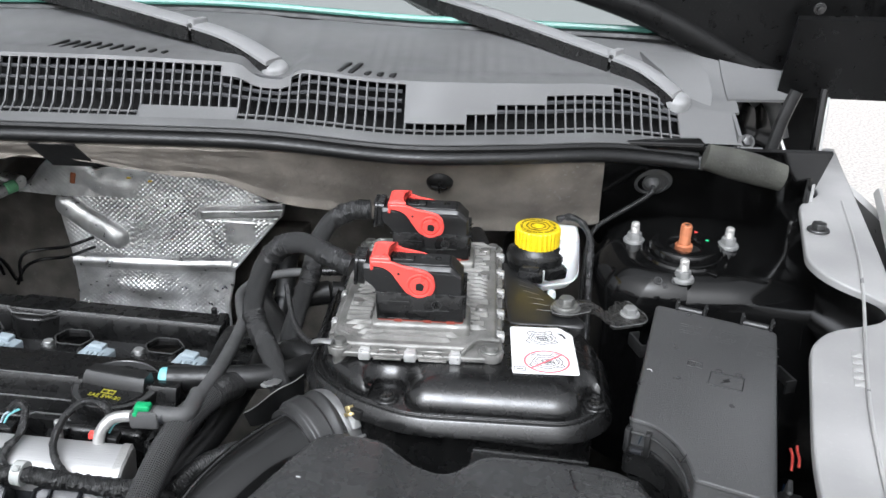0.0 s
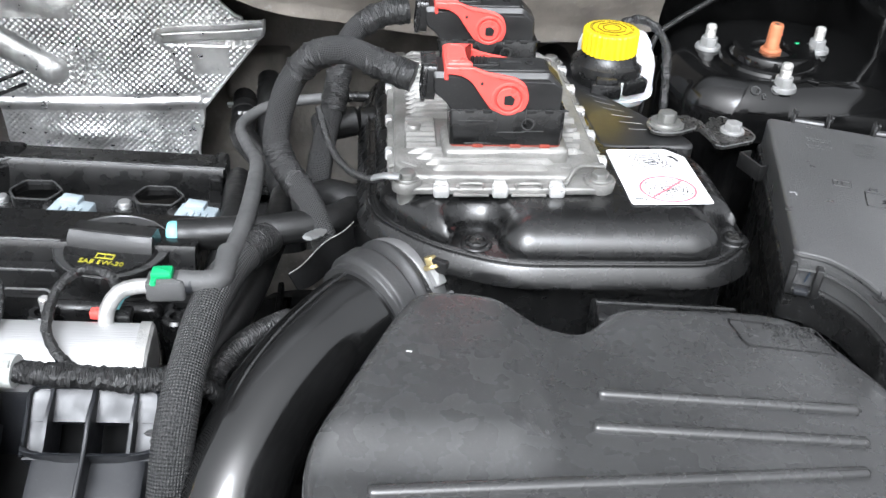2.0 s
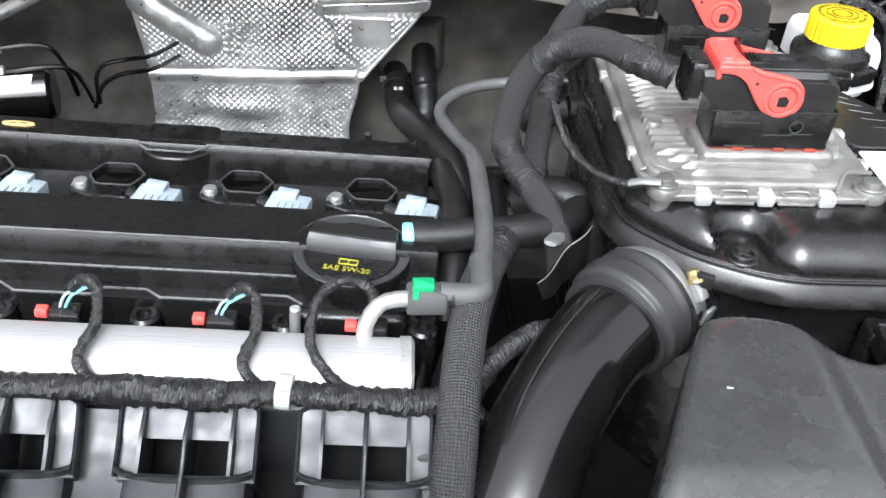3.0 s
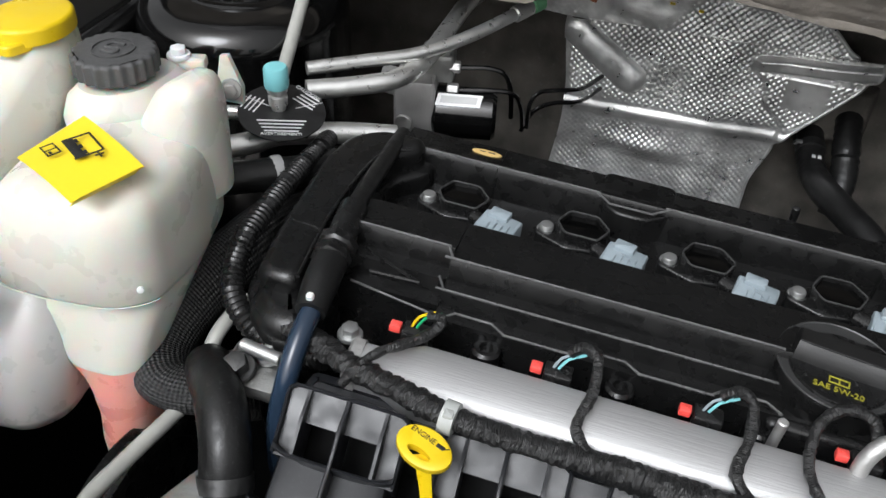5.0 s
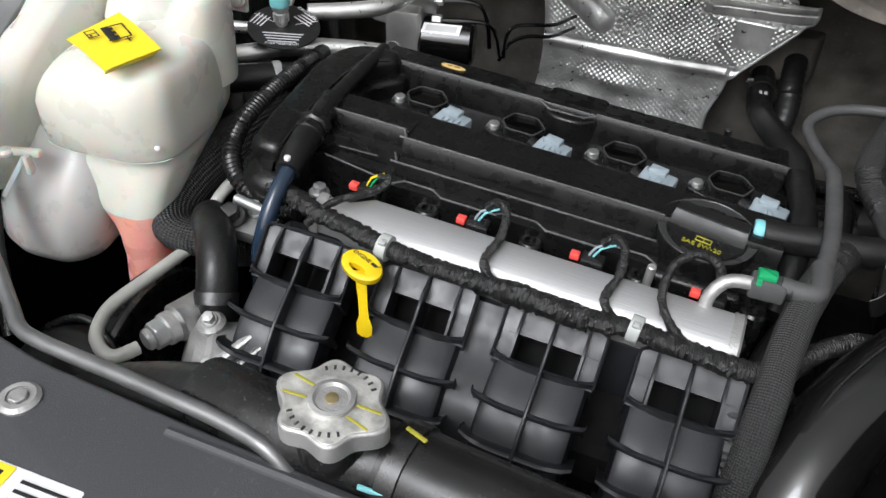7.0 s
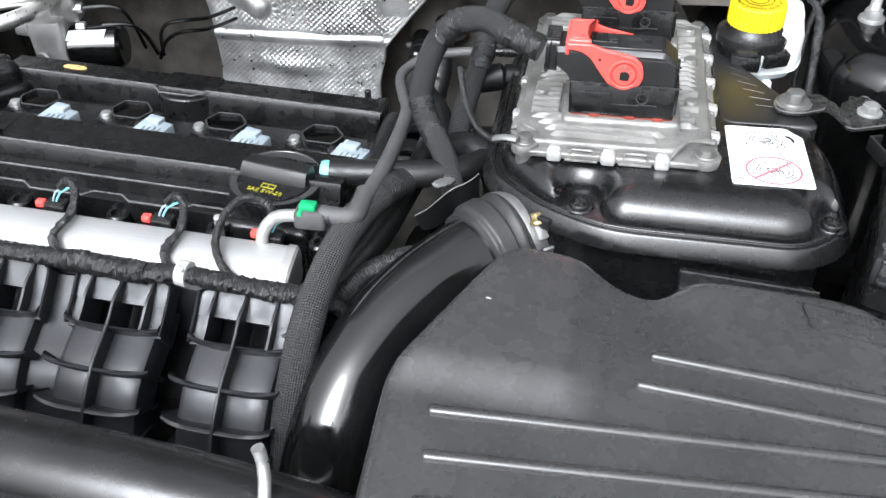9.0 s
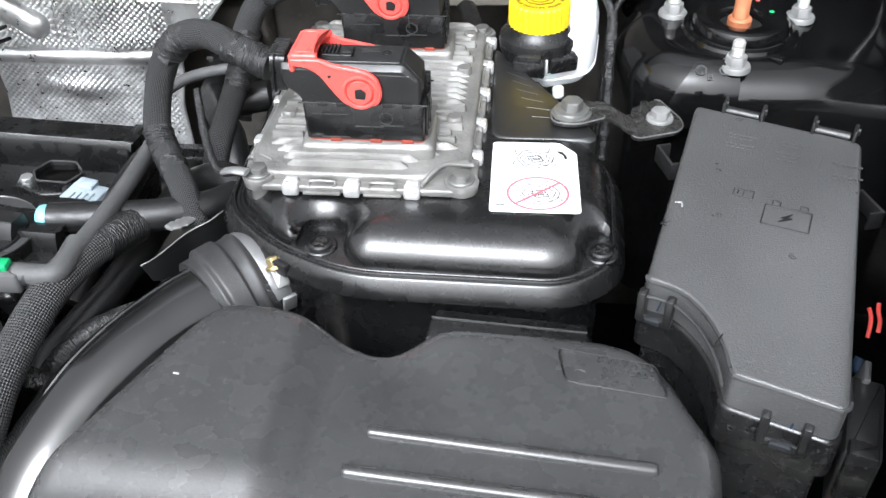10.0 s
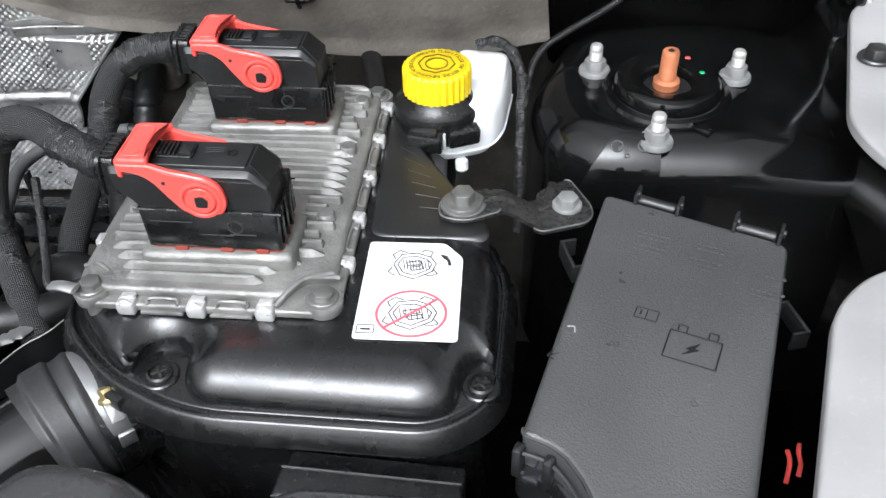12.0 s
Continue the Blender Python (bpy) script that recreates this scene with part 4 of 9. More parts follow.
bay_wall("tail", block((0.09, 2.30, 0.58), (1.56, 0.02, 0.72), 0.01), PAINT, "plain silver beige rear panel of the car", "car body")
bay_wall("floor_pan", block((0.09, 0.80, 0.22), (1.5, 2.9, 0.02), 0.004), DARK_VOID, "floor pan under the car, coloured near-black as shade", "floor pan")

# ---- engine ----
ENG = Matrix.Translation((-0.10, 0, 0.86)) @ pose(0, 0, 0, 0, 3.7, 0) @ Matrix.Translation((0.10, 0, -0.86))
# block and gearbox are coloured as the black shade between parts
single("engine_block", block((-0.10, -0.03, 0.58), (0.40, 0.20, 0.46), 0.02), DARK_VOID, "engine block under the valve cover, blackened as deep shade", "engine")
gearbox = thing("gearbox", "gearbox housing beneath the air box, blackened as deep shade", "gearbox", (0.26, 0.0, 0.52))
part("housing", block((0.26, 0.0, 0.52), (0.30, 0.30, 0.30), 0.05), DARK_VOID, gearbox)
for k in range(5):
    part("rib", block((0.15 + 0.05 * k, 0.0, 0.672), (0.006, 0.24, 0.012), 0.002), DARK_VOID, gearbox)

cover = thing("valve_cover", "black plastic valve cover with a sunken coil channel", "valve cover", (-0.1, 0, 0.86))
sec = [(0.088, 0.78), (0.088, 0.854), (0.084, 0.860), (0.052, 0.864), (0.0495, 0.8668), (0.046, 0.8668), (0.0435, 0.863), (0.041, 0.838), (-0.039, 0.836),
       (-0.045, 0.873), (-0.050, 0.878), (-0.094, 0.880), (-0.0962, 0.8828), (-0.0992, 0.8828), (-0.1015, 0.879), (-0.104, 0.868), (-0.113, 0.867), (-0.1152, 0.8698),
       (-0.118, 0.8695), (-0.121, 0.858), (-0.129, 0.857), (-0.1315, 0.8598), (-0.1345, 0.8595), (-0.138, 0.80), (-0.138, 0.78)]
part("body", extrude_x(sec, -0.20, 0.118, 4), COVER, cover, m=ENG)
sec2 = [(y + (0.012 if y < -0.09 else 0), z) for y, z in sec]
part("stepped_end", extrude_x(sec2, -0.285, -0.2005, 2), COVER, cover, m=ENG)
band = fillet([(-0.322, -0.150), (-0.329, -0.080), (-0.332, -0.003), (-0.325, 0.033), (-0.300, 0.053), (-0.262, 0.050), (-0.262, 0.034), (-0.286, 0.012), (-0.294, -0.065), (-0.288, -0.152)], [0.014, 0.04, 0.04, 0.03, 0.02, 0.006, 0.006, 0.03, 0.04, 0.014], 7)
part("timing_end", soft_puck(band, 0.70, 0.887, 0.010, 220, seg=8, run=0.008), COVER, cover, "raised rounded timing end")
part("timing_skirt", puck(inset(band, -0.009), 0.70, 0.866, 0.006, seg=4), COVER, cover, "stepped skirt round the timing end")
part("timing_nose", puck(fillet([(-0.327, -0.140), (-0.322, -0.166), (-0.300, -0.180), (-0.276, -0.178), (-0.268, -0.120), (-0.320, -0.110)], 0.016), 0.70, 0.872, 0.016, seg=8), COVER, cover, "rounded nose")
part("timing_lip", tube([(-0.291, -0.146, 0.8855), (-0.2965, -0.065, 0.8865), (-0.2895, 0.010, 0.8865), (-0.268, 0.030, 0.8850)], 0.0016, 8), COVER, cover)
part("timing_seam", tube([(-0.320, -0.092, 0.8868), (-0.3075, -0.0935, 0.8876), (-0.2965, -0.095, 0.8868)], 0.0006, 6), COVER, cover)
part("rear_swell", puck(fillet([(-0.115, 0.044), (-0.10, 0.030), (-0.075, 0.030), (-0.055, 0.046), (-0.055, 0.086), (-0.115, 0.086)], 0.008), 0.80, 0.8630, 0.003), COVER, cover, m=ENG)
part("end_wall", block((0.112, 0.062, 0.83), (0.012, 0.05, 0.064), 0.003), COVER, cover, m=ENG)
for k in range(4):
    x = -0.20 + 0.09 * k
    part("bolt_boss", lathe([(0.010, 0.80), (0.010, 0.856), (0.008, 0.858), (0.005, 0.858), (0.005, 0.854)], 18, ENG @ Matrix.Translation((x + 0.04, -0.140, -0.006))), COVER, cover)
tri = [(-0.262, -0.097), (-0.215, -0.117), (-0.252, -0.118)]
for a, b in ((0, 1), (1, 2)):
    part("stiffening_rib", rod((*tri[a], 0.871), (*tri[b], 0.870), 0.0014, 6), COVER, cover, m=ENG)
part("gold_badge", puck(ring(-0.215, 0.068, 0.013, 0.0038, 24), 0.8625, 0.8635, 0.0004), FOAM, cover, "small oval gold sticker", m=ENG)
part("badge_print", bars([(-0.219, 0.068, 0.005, 0.0016), (-0.211, 0.068, 0.006, 0.0016)], ENG @ Matrix.Translation((0, 0, 0.8636)), 0.0002), INK, cover)


def bead_line(pts):
    """A raised bead along an edge, with square jogs, pale from painted highlight and wear."""
    return tube([p for a, b in zip(pts, pts[1:]) for p in (Vector(a), Vector(a).lerp(Vector(b), 0.06), Vector(a).lerp(Vector(b), 0.94))] + [Vector(pts[-1])], 0.0009, 6, 0.012)


part("edge_bead", bead_line([(-0.268, 0.046, 0.8672), (-0.118, 0.046, 0.8672), (-0.106, 0.034, 0.8672), (-0.072, 0.034, 0.8672), (-0.058, 0.0465, 0.8672), (0.116, 0.0465, 0.8672)]), BEAD, cover, "raised edge, pale with wear and painted highlight", m=ENG)
part("edge_bead", bead_line([(-0.272, -0.086, 0.8832), (-0.205, -0.086, 0.8832), (-0.199, -0.098, 0.8832), (0.020, -0.098, 0.8832)]), BEAD, cover, "raised edge, pale with wear and painted highlight", m=ENG)
part("edge_bead", bead_line([(-0.205, -0.105, 0.8702), (-0.199, -0.1168, 0.8702), (0.020, -0.1168, 0.8702)]), BEAD, cover, "raised edge, pale with wear and painted highlight", m=ENG)
low = [(-0.262, -0.122, 0.8602)]
for k in range(3):
    x = -0.173 + 0.0905 * k
    low += [(x - 0.022, -0.1332, 0.8602), (x - 0.014, -0.126, 0.8602), (x + 0.012, -0.126, 0.8602), (x + 0.022, -0.1332, 0.8602)]
part("edge_bead", bead_line(low + [(0.028, -0.1332, 0.8602)]), BEAD, cover, "raised edge, pale with wear and painted highlight", m=ENG)


def coil(at):
    c = thing("ignition_coil", "black ignition coil with a pale blue-grey plug", "ignition coil", at, group="ignition coils")
    m = Matrix.Translation(at) @ pose(0, 0, 0, 0, 3.7, 0)
    ear = fillet([(-0.009, -0.007), (-0.006, 0.009), (0.006, 0.010), (0.014, 0.020), (0.040, 0.021), (0.049, 0.004), (0.047, -0.012), (0.018, -0.018), (0.008, -0.014)], 0.005)
    part("body", puck(ear, -0.030, -0.006, 0.002), BLACK_SATIN, c, m=m)
    cup = fillet([(0.006, 0.001), (0.014, 0.018), (0.037, 0.019), (0.049, 0.004), (0.041, -0.013), (0.014, -0.013)], 0.004)
    inner = inset(cup, 0.0022)
    loops = [[(p[0], p[1], -0.012) for p in cup], [(p[0], p[1], 0.0035) for p in cup], [(p[0], p[1], 0.0035) for p in inner], [(p[0], p[1], -0.010) for p in inner]]
    part("cup", loft(loops), BLACK_SATIN, c, m=m)
    mid = inset(cup, 0.0011)
    part("cup_rim", tube([(p[0], p[1], 0.0036) for p in mid + mid[:1]], 0.0008, 6, 0.003, loop=True), BEAD_DARK, c, m=m)
    part("potting", puck(inset(cup, 0.0024), -0.0115, 0.0005, 0.0002), POTTING, c, "glossy black potting", m=m)
    part("bolt", join(lathe([(0.0056, -0.012), (0.0056, -0.003), (0.0048, -0.0018), (0.0, -0.0016)], 18), lathe([(0.0075, -0.010), (0.0075, -0.006)], 18)), STEEL, c, m=m)
    plug = part("plug", join(block((0.062, -0.027, -0.001), (0.031, 0.025, 0.017), 0.002, pose(0, 0, 0, 0, 0, -12)), block((0.061, -0.018, 0.0085), (0.016, 0.011, 0.005), 0.0012, pose(0, 0, 0, 0, 0, -12))), BLUE_GREY, c, "pale blue-grey plug", m=m)
    part("plug_ribs", join(*[block((0.0545 + 0.0052 * k, -0.034, 0.0078), (0.0014, 0.010, 0.002), 0.0003, pose(0, 0, 0, 0, 0, -12)) for k in range(4)]), BLUE_GREY, plug, m=m)
    part("neck", rod((0.040, -0.012, -0.005), (0.055, -0.022, -0.003), 0.007, 12), BLACK_SATIN, c, m=m)
    part("lead", tube([(0.072, -0.032, -0.004), (0.082, -0.030, -0.010), (0.094, -0.024, -0.014), (0.106, -0.018, -0.018)], 0.0034, 8), TAPE, c, m=m)
    return c


coil0 = coil((-0.244, 0.0, 0.869))
for k in (1, 2, 3):
    copy_thing(coil0, Matrix.Translation((-0.244 + 0.096 * k, 0, 0.869 - 0.0062 * k)))

cap = thing("oil_filler_cap", "black oil filler cap with yellow print on its neck", "filler cap", (0.059, -0.098, 0.87))
MC = ENG @ Matrix.Translation((0.0600, -0.0955, 0.0))
part("neck", lathe([(0.0395, 0.80), (0.0400, 0.868), (0.0405, 0.877), (0.0398, 0.8785), (0.0385, 0.8785), (0.0375, 0.876), (0.0365, 0.862), (0.0, 0.862)], 56, MC), COVER, cap)
part("apron", puck(fillet([(-0.0395, -0.002), (-0.0400, -0.046), (0.0400, -0.046), (0.0395, -0.002)], 0.008), 0.78, 0.858, 0.006), COVER, cap, m=MC)
part("neck_rim", lathe([(0.0397, 0.8780), (0.0402, 0.8788), (0.0397, 0.8796), (0.0390, 0.8788)], 56, MC), BEAD_DARK, cap, "worn rim")
MG = MC @ Matrix.Translation((0, -0.0035, 0)) @ pose(0, 0, 0, 0, 0, -7)
part("cap", lathe([(0.0300, 0.862), (0.0325, 0.872), (0.0328, 0.8785), (0.0318, 0.8805), (0.0300, 0.8805), (0.0, 0.8795)], 48, MG), BLACK_SATIN, cap, "round black cap")
part("grip", loft([[(x * w, y, z) for x, y, z in ((-0.0300, 0.0170, 0.879), (-0.0285, 0.0160, 0.8895), (-0.0290, 0.0010, 0.8915), (-0.0300, -0.0035, 0.8870), (-0.0300, -0.0060, 0.8795))] for w in (1.0, 0.97, 0.5, 0.0, -0.5, -0.97, -1.0)]), GRIP_BLACK, cap, "wide raised grip bar", m=MG)
part("grip_edge", tube([(-0.0285, 0.0008, 0.8916), (-0.014, 0.0000, 0.8920), (0.014, 0.0000, 0.8920), (0.0285, 0.0008, 0.8916)], 0.0006, 6), GRIP_BLACK, cap, m=MG)
writing("SAE 5W-20", 0.0066, MG @ pose(0, -0.0210, 0.8808), INK_YELLOW, cap)
part("oil_symbol", join(block((0, -0.0105, 0.8806), (0.013, 0.0009, 0.0008), 0.0002), block((0, -0.0155, 0.8806), (0.013, 0.0009, 0.0008), 0.0002), block((0, -0.013, 0.8806), (0.0011, 0.005, 0.0008), 0.0002),
                        block((-0.006, -0.013, 0.8806), (0.0009, 0.005, 0.0008), 0.0002), block((0.006, -0.013, 0.8806), (0.0009, 0.005, 0.0008), 0.0002)), INK_YELLOW, cap, m=MG)

# breather hose beside the cap
pcv = thing("breather_hose", "dark rubber breather hose with a pale green end", "hose", (0.14, -0.07, 0.86))
part("hose", tube([(0.102, -0.073, 0.862), (0.14, -0.068, 0.861), (0.18, -0.062, 0.860), (0.215, -0.045, 0.857), (0.24, -0.01, 0.85)], 0.0125), RUBBER, pcv)
part("clip", lathe([(0.0095, 0), (0.0105, 0.002), (0.0105, 0.007), (0.009, 0.009)], 18, Matrix.Translation((0.095, -0.074, 0.863)) @ pose(0, 0, 0, 0, 90, 0)), CYAN, pcv, "pale green clip")

# fuel rail with injector plugs
rail = thing("fuel_rail", "bright drawn aluminium fuel rail", "fuel rail", (-0.06, -0.185, 0.85))
rs = [(-0.1655, 0.838), (-0.1655, 0.862), (-0.168, 0.867), (-0.173, 0.8685), (-0.196, 0.8635), (-0.202, 0.860), (-0.2045, 0.855), (-0.2045, 0.838), (-0.200, 0.833), (-0.170, 0.833)]
rs2 = [((y + 0.186) * 0.62 - 0.186, (z - 0.85) * 0.7 + 0.85) for y, z in rs]
part("bar", loft([[(x, y, z) for y, z in s] for x, s in ((-0.232, rs2), (-0.214, rs2), (-0.195, rs), (0.094, rs))]), RAIL, rail, m=ENG)
part("end_cap", loft([[(x, (y + 0.185) * f - 0.185, (z - 0.851) * f + 0.851) for y, z in rs] for x, f in ((0.0935, 1.06), (0.1005, 1.06), (0.1025, 0.95))]), CAST, rail, m=ENG)
part("left_cap", loft([[(x, (y + 0.186) * f - 0.186, (z - 0.85) * f + 0.85) for y, z in rs2] for x, f in ((-0.2315, 1.1), (-0.239, 1.1), (-0.241, 0.9))]), CAST, rail, m=ENG)
part("left_bolt", hexhead((-0.247, -0.164, 0.852), 0.006, 0.006), STEEL, rail, m=ENG)
part("feed_pipe", tube([(0.071, -0.170, 0.862), (0.072, -0.166, 0.876), (0.079, -0.160, 0.886), (0.09, -0.157, 0.889), (0.106, -0.155, 0.889)], 0.0052, 14), CAST, rail, "bright curved feed pipe", m=ENG)
part("stud", rod((0.027, -0.150, 0.845), (0.027, -0.150, 0.872), 0.0035, 12), CAST, rail, m=ENG)


for k in range(4):
    x = -0.216 + 0.0935 * k
    inj = thing("injector_plug", "red and black injector plug with coloured wires", "injector plug", ENG @ Vector((x, -0.16, 0.868)), group="injector plugs")
    part("lock", block((x - 0.002, -0.1590, 0.867), (0.0075, 0.0065, 0.006), 0.001), RED, inj, "red locking tab", m=ENG)
    part("body", block((x + 0.012, -0.1585, 0.865), (0.018, 0.012, 0.010), 0.0015), BLACK_SATIN, inj, m=ENG)
    for j, mt in enumerate((YELLOW, GREEN) if k == 0 else (BLUE_GREY, CYAN)):
        part("wire", tube([(x + 0.008 + 0.003 * j, -0.158, 0.868), (x + 0.012 + 0.004 * j, -0.156, 0.878), (x + 0.022 + 0.004 * j, -0.154, 0.884)], 0.001, 6), mt, inj, m=ENG)
    e = 0.036 if k else 0.0
    part("lead", tube([(x + 0.016, -0.154, 0.882), (x + 0.024, -0.154, 0.890), (x + 0.033, -0.159, 0.887), (x + 0.035, -0.175, 0.875), (x + 0.030, -0.198, 0.868), (x + 0.036 + 0.2 * e, -0.213, 0.862)]
                      if k in (1, 2) else [(x + 0.014, -0.155, 0.880), (x + 0.006, -0.150, 0.893), (x - 0.010, -0.151, 0.896), (x - 0.023, -0.161, 0.888), (x - 0.025, -0.185, 0.876), (x - 0.012, -0.206, 0.869), (x + 0.010, -0.220, 0.864)] if k else [(x + 0.018, -0.155, 0.880), (x + 0.028, -0.158, 0.883), (x + 0.02, -0.172, 0.878), (x - 0.005, -0.192, 0.872), (x - 0.02, -0.21, 0.857)], 0.0034, 10, 0.002, swell=lumpy(0.22, 120, k), wrinkle=0.30), TAPE, inj, "tape-wrapped lead", m=ENG)

harness = thing("engine_harness", "black tape-wrapped wiring harness along the fuel rail", "wiring harness", (-0.1, -0.22, 0.85))
part("trunk", tube([(-0.30, -0.165, 0.845), (-0.27, -0.178, 0.856), (-0.235, -0.197, 0.862), (-0.20, -0.2100, 0.8690), (-0.165, -0.2200, 0.8710), (-0.13, -0.2180, 0.8650), (-0.09, -0.2145, 0.8610),
                    (-0.04, -0.2160, 0.8630), (0.0, -0.2190, 0.8650), (0.027, -0.2220, 0.8710), (0.065, -0.2200, 0.8670), (0.10, -0.2160, 0.8610), (0.125, -0.2060, 0.8540), (0.145, -0.195, 0.83), (0.152, -0.185, 0.80)], 0.0070, 24, 0.0014, lumpy(0.16, 40), flat=(0.85, 1.15), wrinkle=0.30), TAPE, harness, m=ENG)
part("swelling", tube([(-0.075, -0.2150, 0.8610), (-0.05, -0.2190, 0.8650), (-0.02, -0.2210, 0.8640), (-0.004, -0.2200, 0.8640)], 0.0082, 24, 0.0014, lumpy(0.12, 50, 3), wrinkle=0.28), TAPE, harness, m=ENG)
for x in (-0.164, 0.028):
    part("cable_tie", lathe([(0.0090, -0.0045), (0.0102, -0.0042), (0.0104, 0.0), (0.0102, 0.0042), (0.0090, 0.0045)], 24, ENG @ Matrix.Translation((x, -0.2205, 0.8705)) @ pose(0, 0, 0, 0, 90, -6)), CLIP_GREY, harness, "white cable clip")
    part("tie_head", block((x, -0.2255, 0.8795), (0.006, 0.006, 0.003), 0.001), CLIP_GREY, harness, m=ENG)
part("end_branch", tube([(0.095, -0.205, 0.835), (0.118, -0.205, 0.842), (0.125, -0.195, 0.850), (0.130, -0.190, 0.858)], 0.004, 8, swell=lumpy(0.3, 150)), TAPE, harness, m=ENG)
part("end_tab", block((0.134, -0.191, 0.862), (0.007, 0.006, 0.016), 0.001, pose(0, 0, 0, 0, 20, 0)), CYAN, harness, "turquoise tab", m=ENG)
part("lower_conduit", tube([(0.112, -0.225, 0.83), (0.115, -0.25, 0.80), (0.108, -0.28, 0.76), (0.10, -0.30, 0.70)], 0.0115, 12, 0.0025, ribbed(0.006, 0.25)), RUBBER_GREY, harness, "grey ribbed conduit", m=ENG)

# ---- intake manifold ----
CURVE = [Vector(p) for p in ((0, -0.216, 0.8545), (0, -0.232, 0.8405), (0, -0.248, 0.8290), (0, -0.279, 0.8150), (0, -0.300, 0.7960), (0, -0.311, 0.7760), (0, -0.320, 0.740), (0, -0.322, 0.700))]
CPTS = spline(CURVE, 0.004)


def on_runner(s, x, h):
    """A place on a runner: s along it from 0 to 1, x across, h above its face."""
    f = min(max(s, 0), 0.9999) * (len(CPTS) - 1)
    i = int(f)
    p = CPTS[i].lerp(CPTS[i + 1], f - i)
    d = (CPTS[min(i + 2, len(CPTS) - 1)] - CPTS[max(i - 1, 0)]).normalized()
    n = Vector((0, d.z, -d.y))
    n = n if n.y < 0 else -n
    return p + n * h + Vector((x, 0, 0))


def slab(s0, s1, xa, xb, h0, h1, n=6, flare=0.0):
    """A block laid on the runner's face."""
    loops = []
    for i in range(n + 1):
        s = s0 + (s1 - s0) * i / n
        fl = flare * math.sin(math.pi * i / n)
        loops.append([on_runner(s, xa - fl, h0), on_runner(s, xb + fl, h0), on_runner(s, xb + fl, h1), on_runner(s, xa - fl, h1)])
    return loft(loops)


def cross_rib(s, w, h, bow):
    """A shelf across the runner with a rounded front edge, sweeping back to round corners at both ends."""
    loops = []
    n = 28
    for i in range(n + 1):
        u = -1 + 2 * i / n
        x = w * math.sin(u * math.pi / 2) ** 1 if abs(u) < 1 else w * u
        ss = s - bow * abs(x / w) ** 4 - 0.010 * smooth(0.9, 1.0, abs(u))
        hh = h * (1 - 0.35 * abs(x / w) ** 6)
        t = 0.0105
        loops.append([on_runner(ss - t, x, -0.026), on_runner(ss + 0.0060, x, -0.026), on_runner(ss + 0.0072, x, hh - 0.0022), on_runner(ss + 0.0055, x, hh - 0.0004), on_runner(ss + 0.002, x, hh), on_runner(ss - t * 0.7, x, hh - 0.0012), on_runner(ss - t, x, hh - 0.0035)])
    return loft(loops)


man = thing("intake_manifold", "black ribbed plastic intake manifold with four runners", "intake manifold", (-0.08, -0.25, 0.8))
part("plenum", block((-0.08, -0.197, 0.765), (0.37, 0.022, 0.15), 0.010), GREY_PLASTIC, man, m=ENG)
part("saddle", slab(0.03, 0.60, -0.092, -0.060, -0.05, -0.014, 12), GREY_PLASTIC, man, "smooth web between two runners", m=ENG)
# black slab that paints the shade between the runners
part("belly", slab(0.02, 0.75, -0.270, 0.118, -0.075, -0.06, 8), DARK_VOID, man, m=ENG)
LIPS = ((0.205, 0.0385, 0.0095), (0.367, 0.0425, 0.0115), (0.510, 0.0420, 0.0115), (0.640, 0.0405, 0.0110))
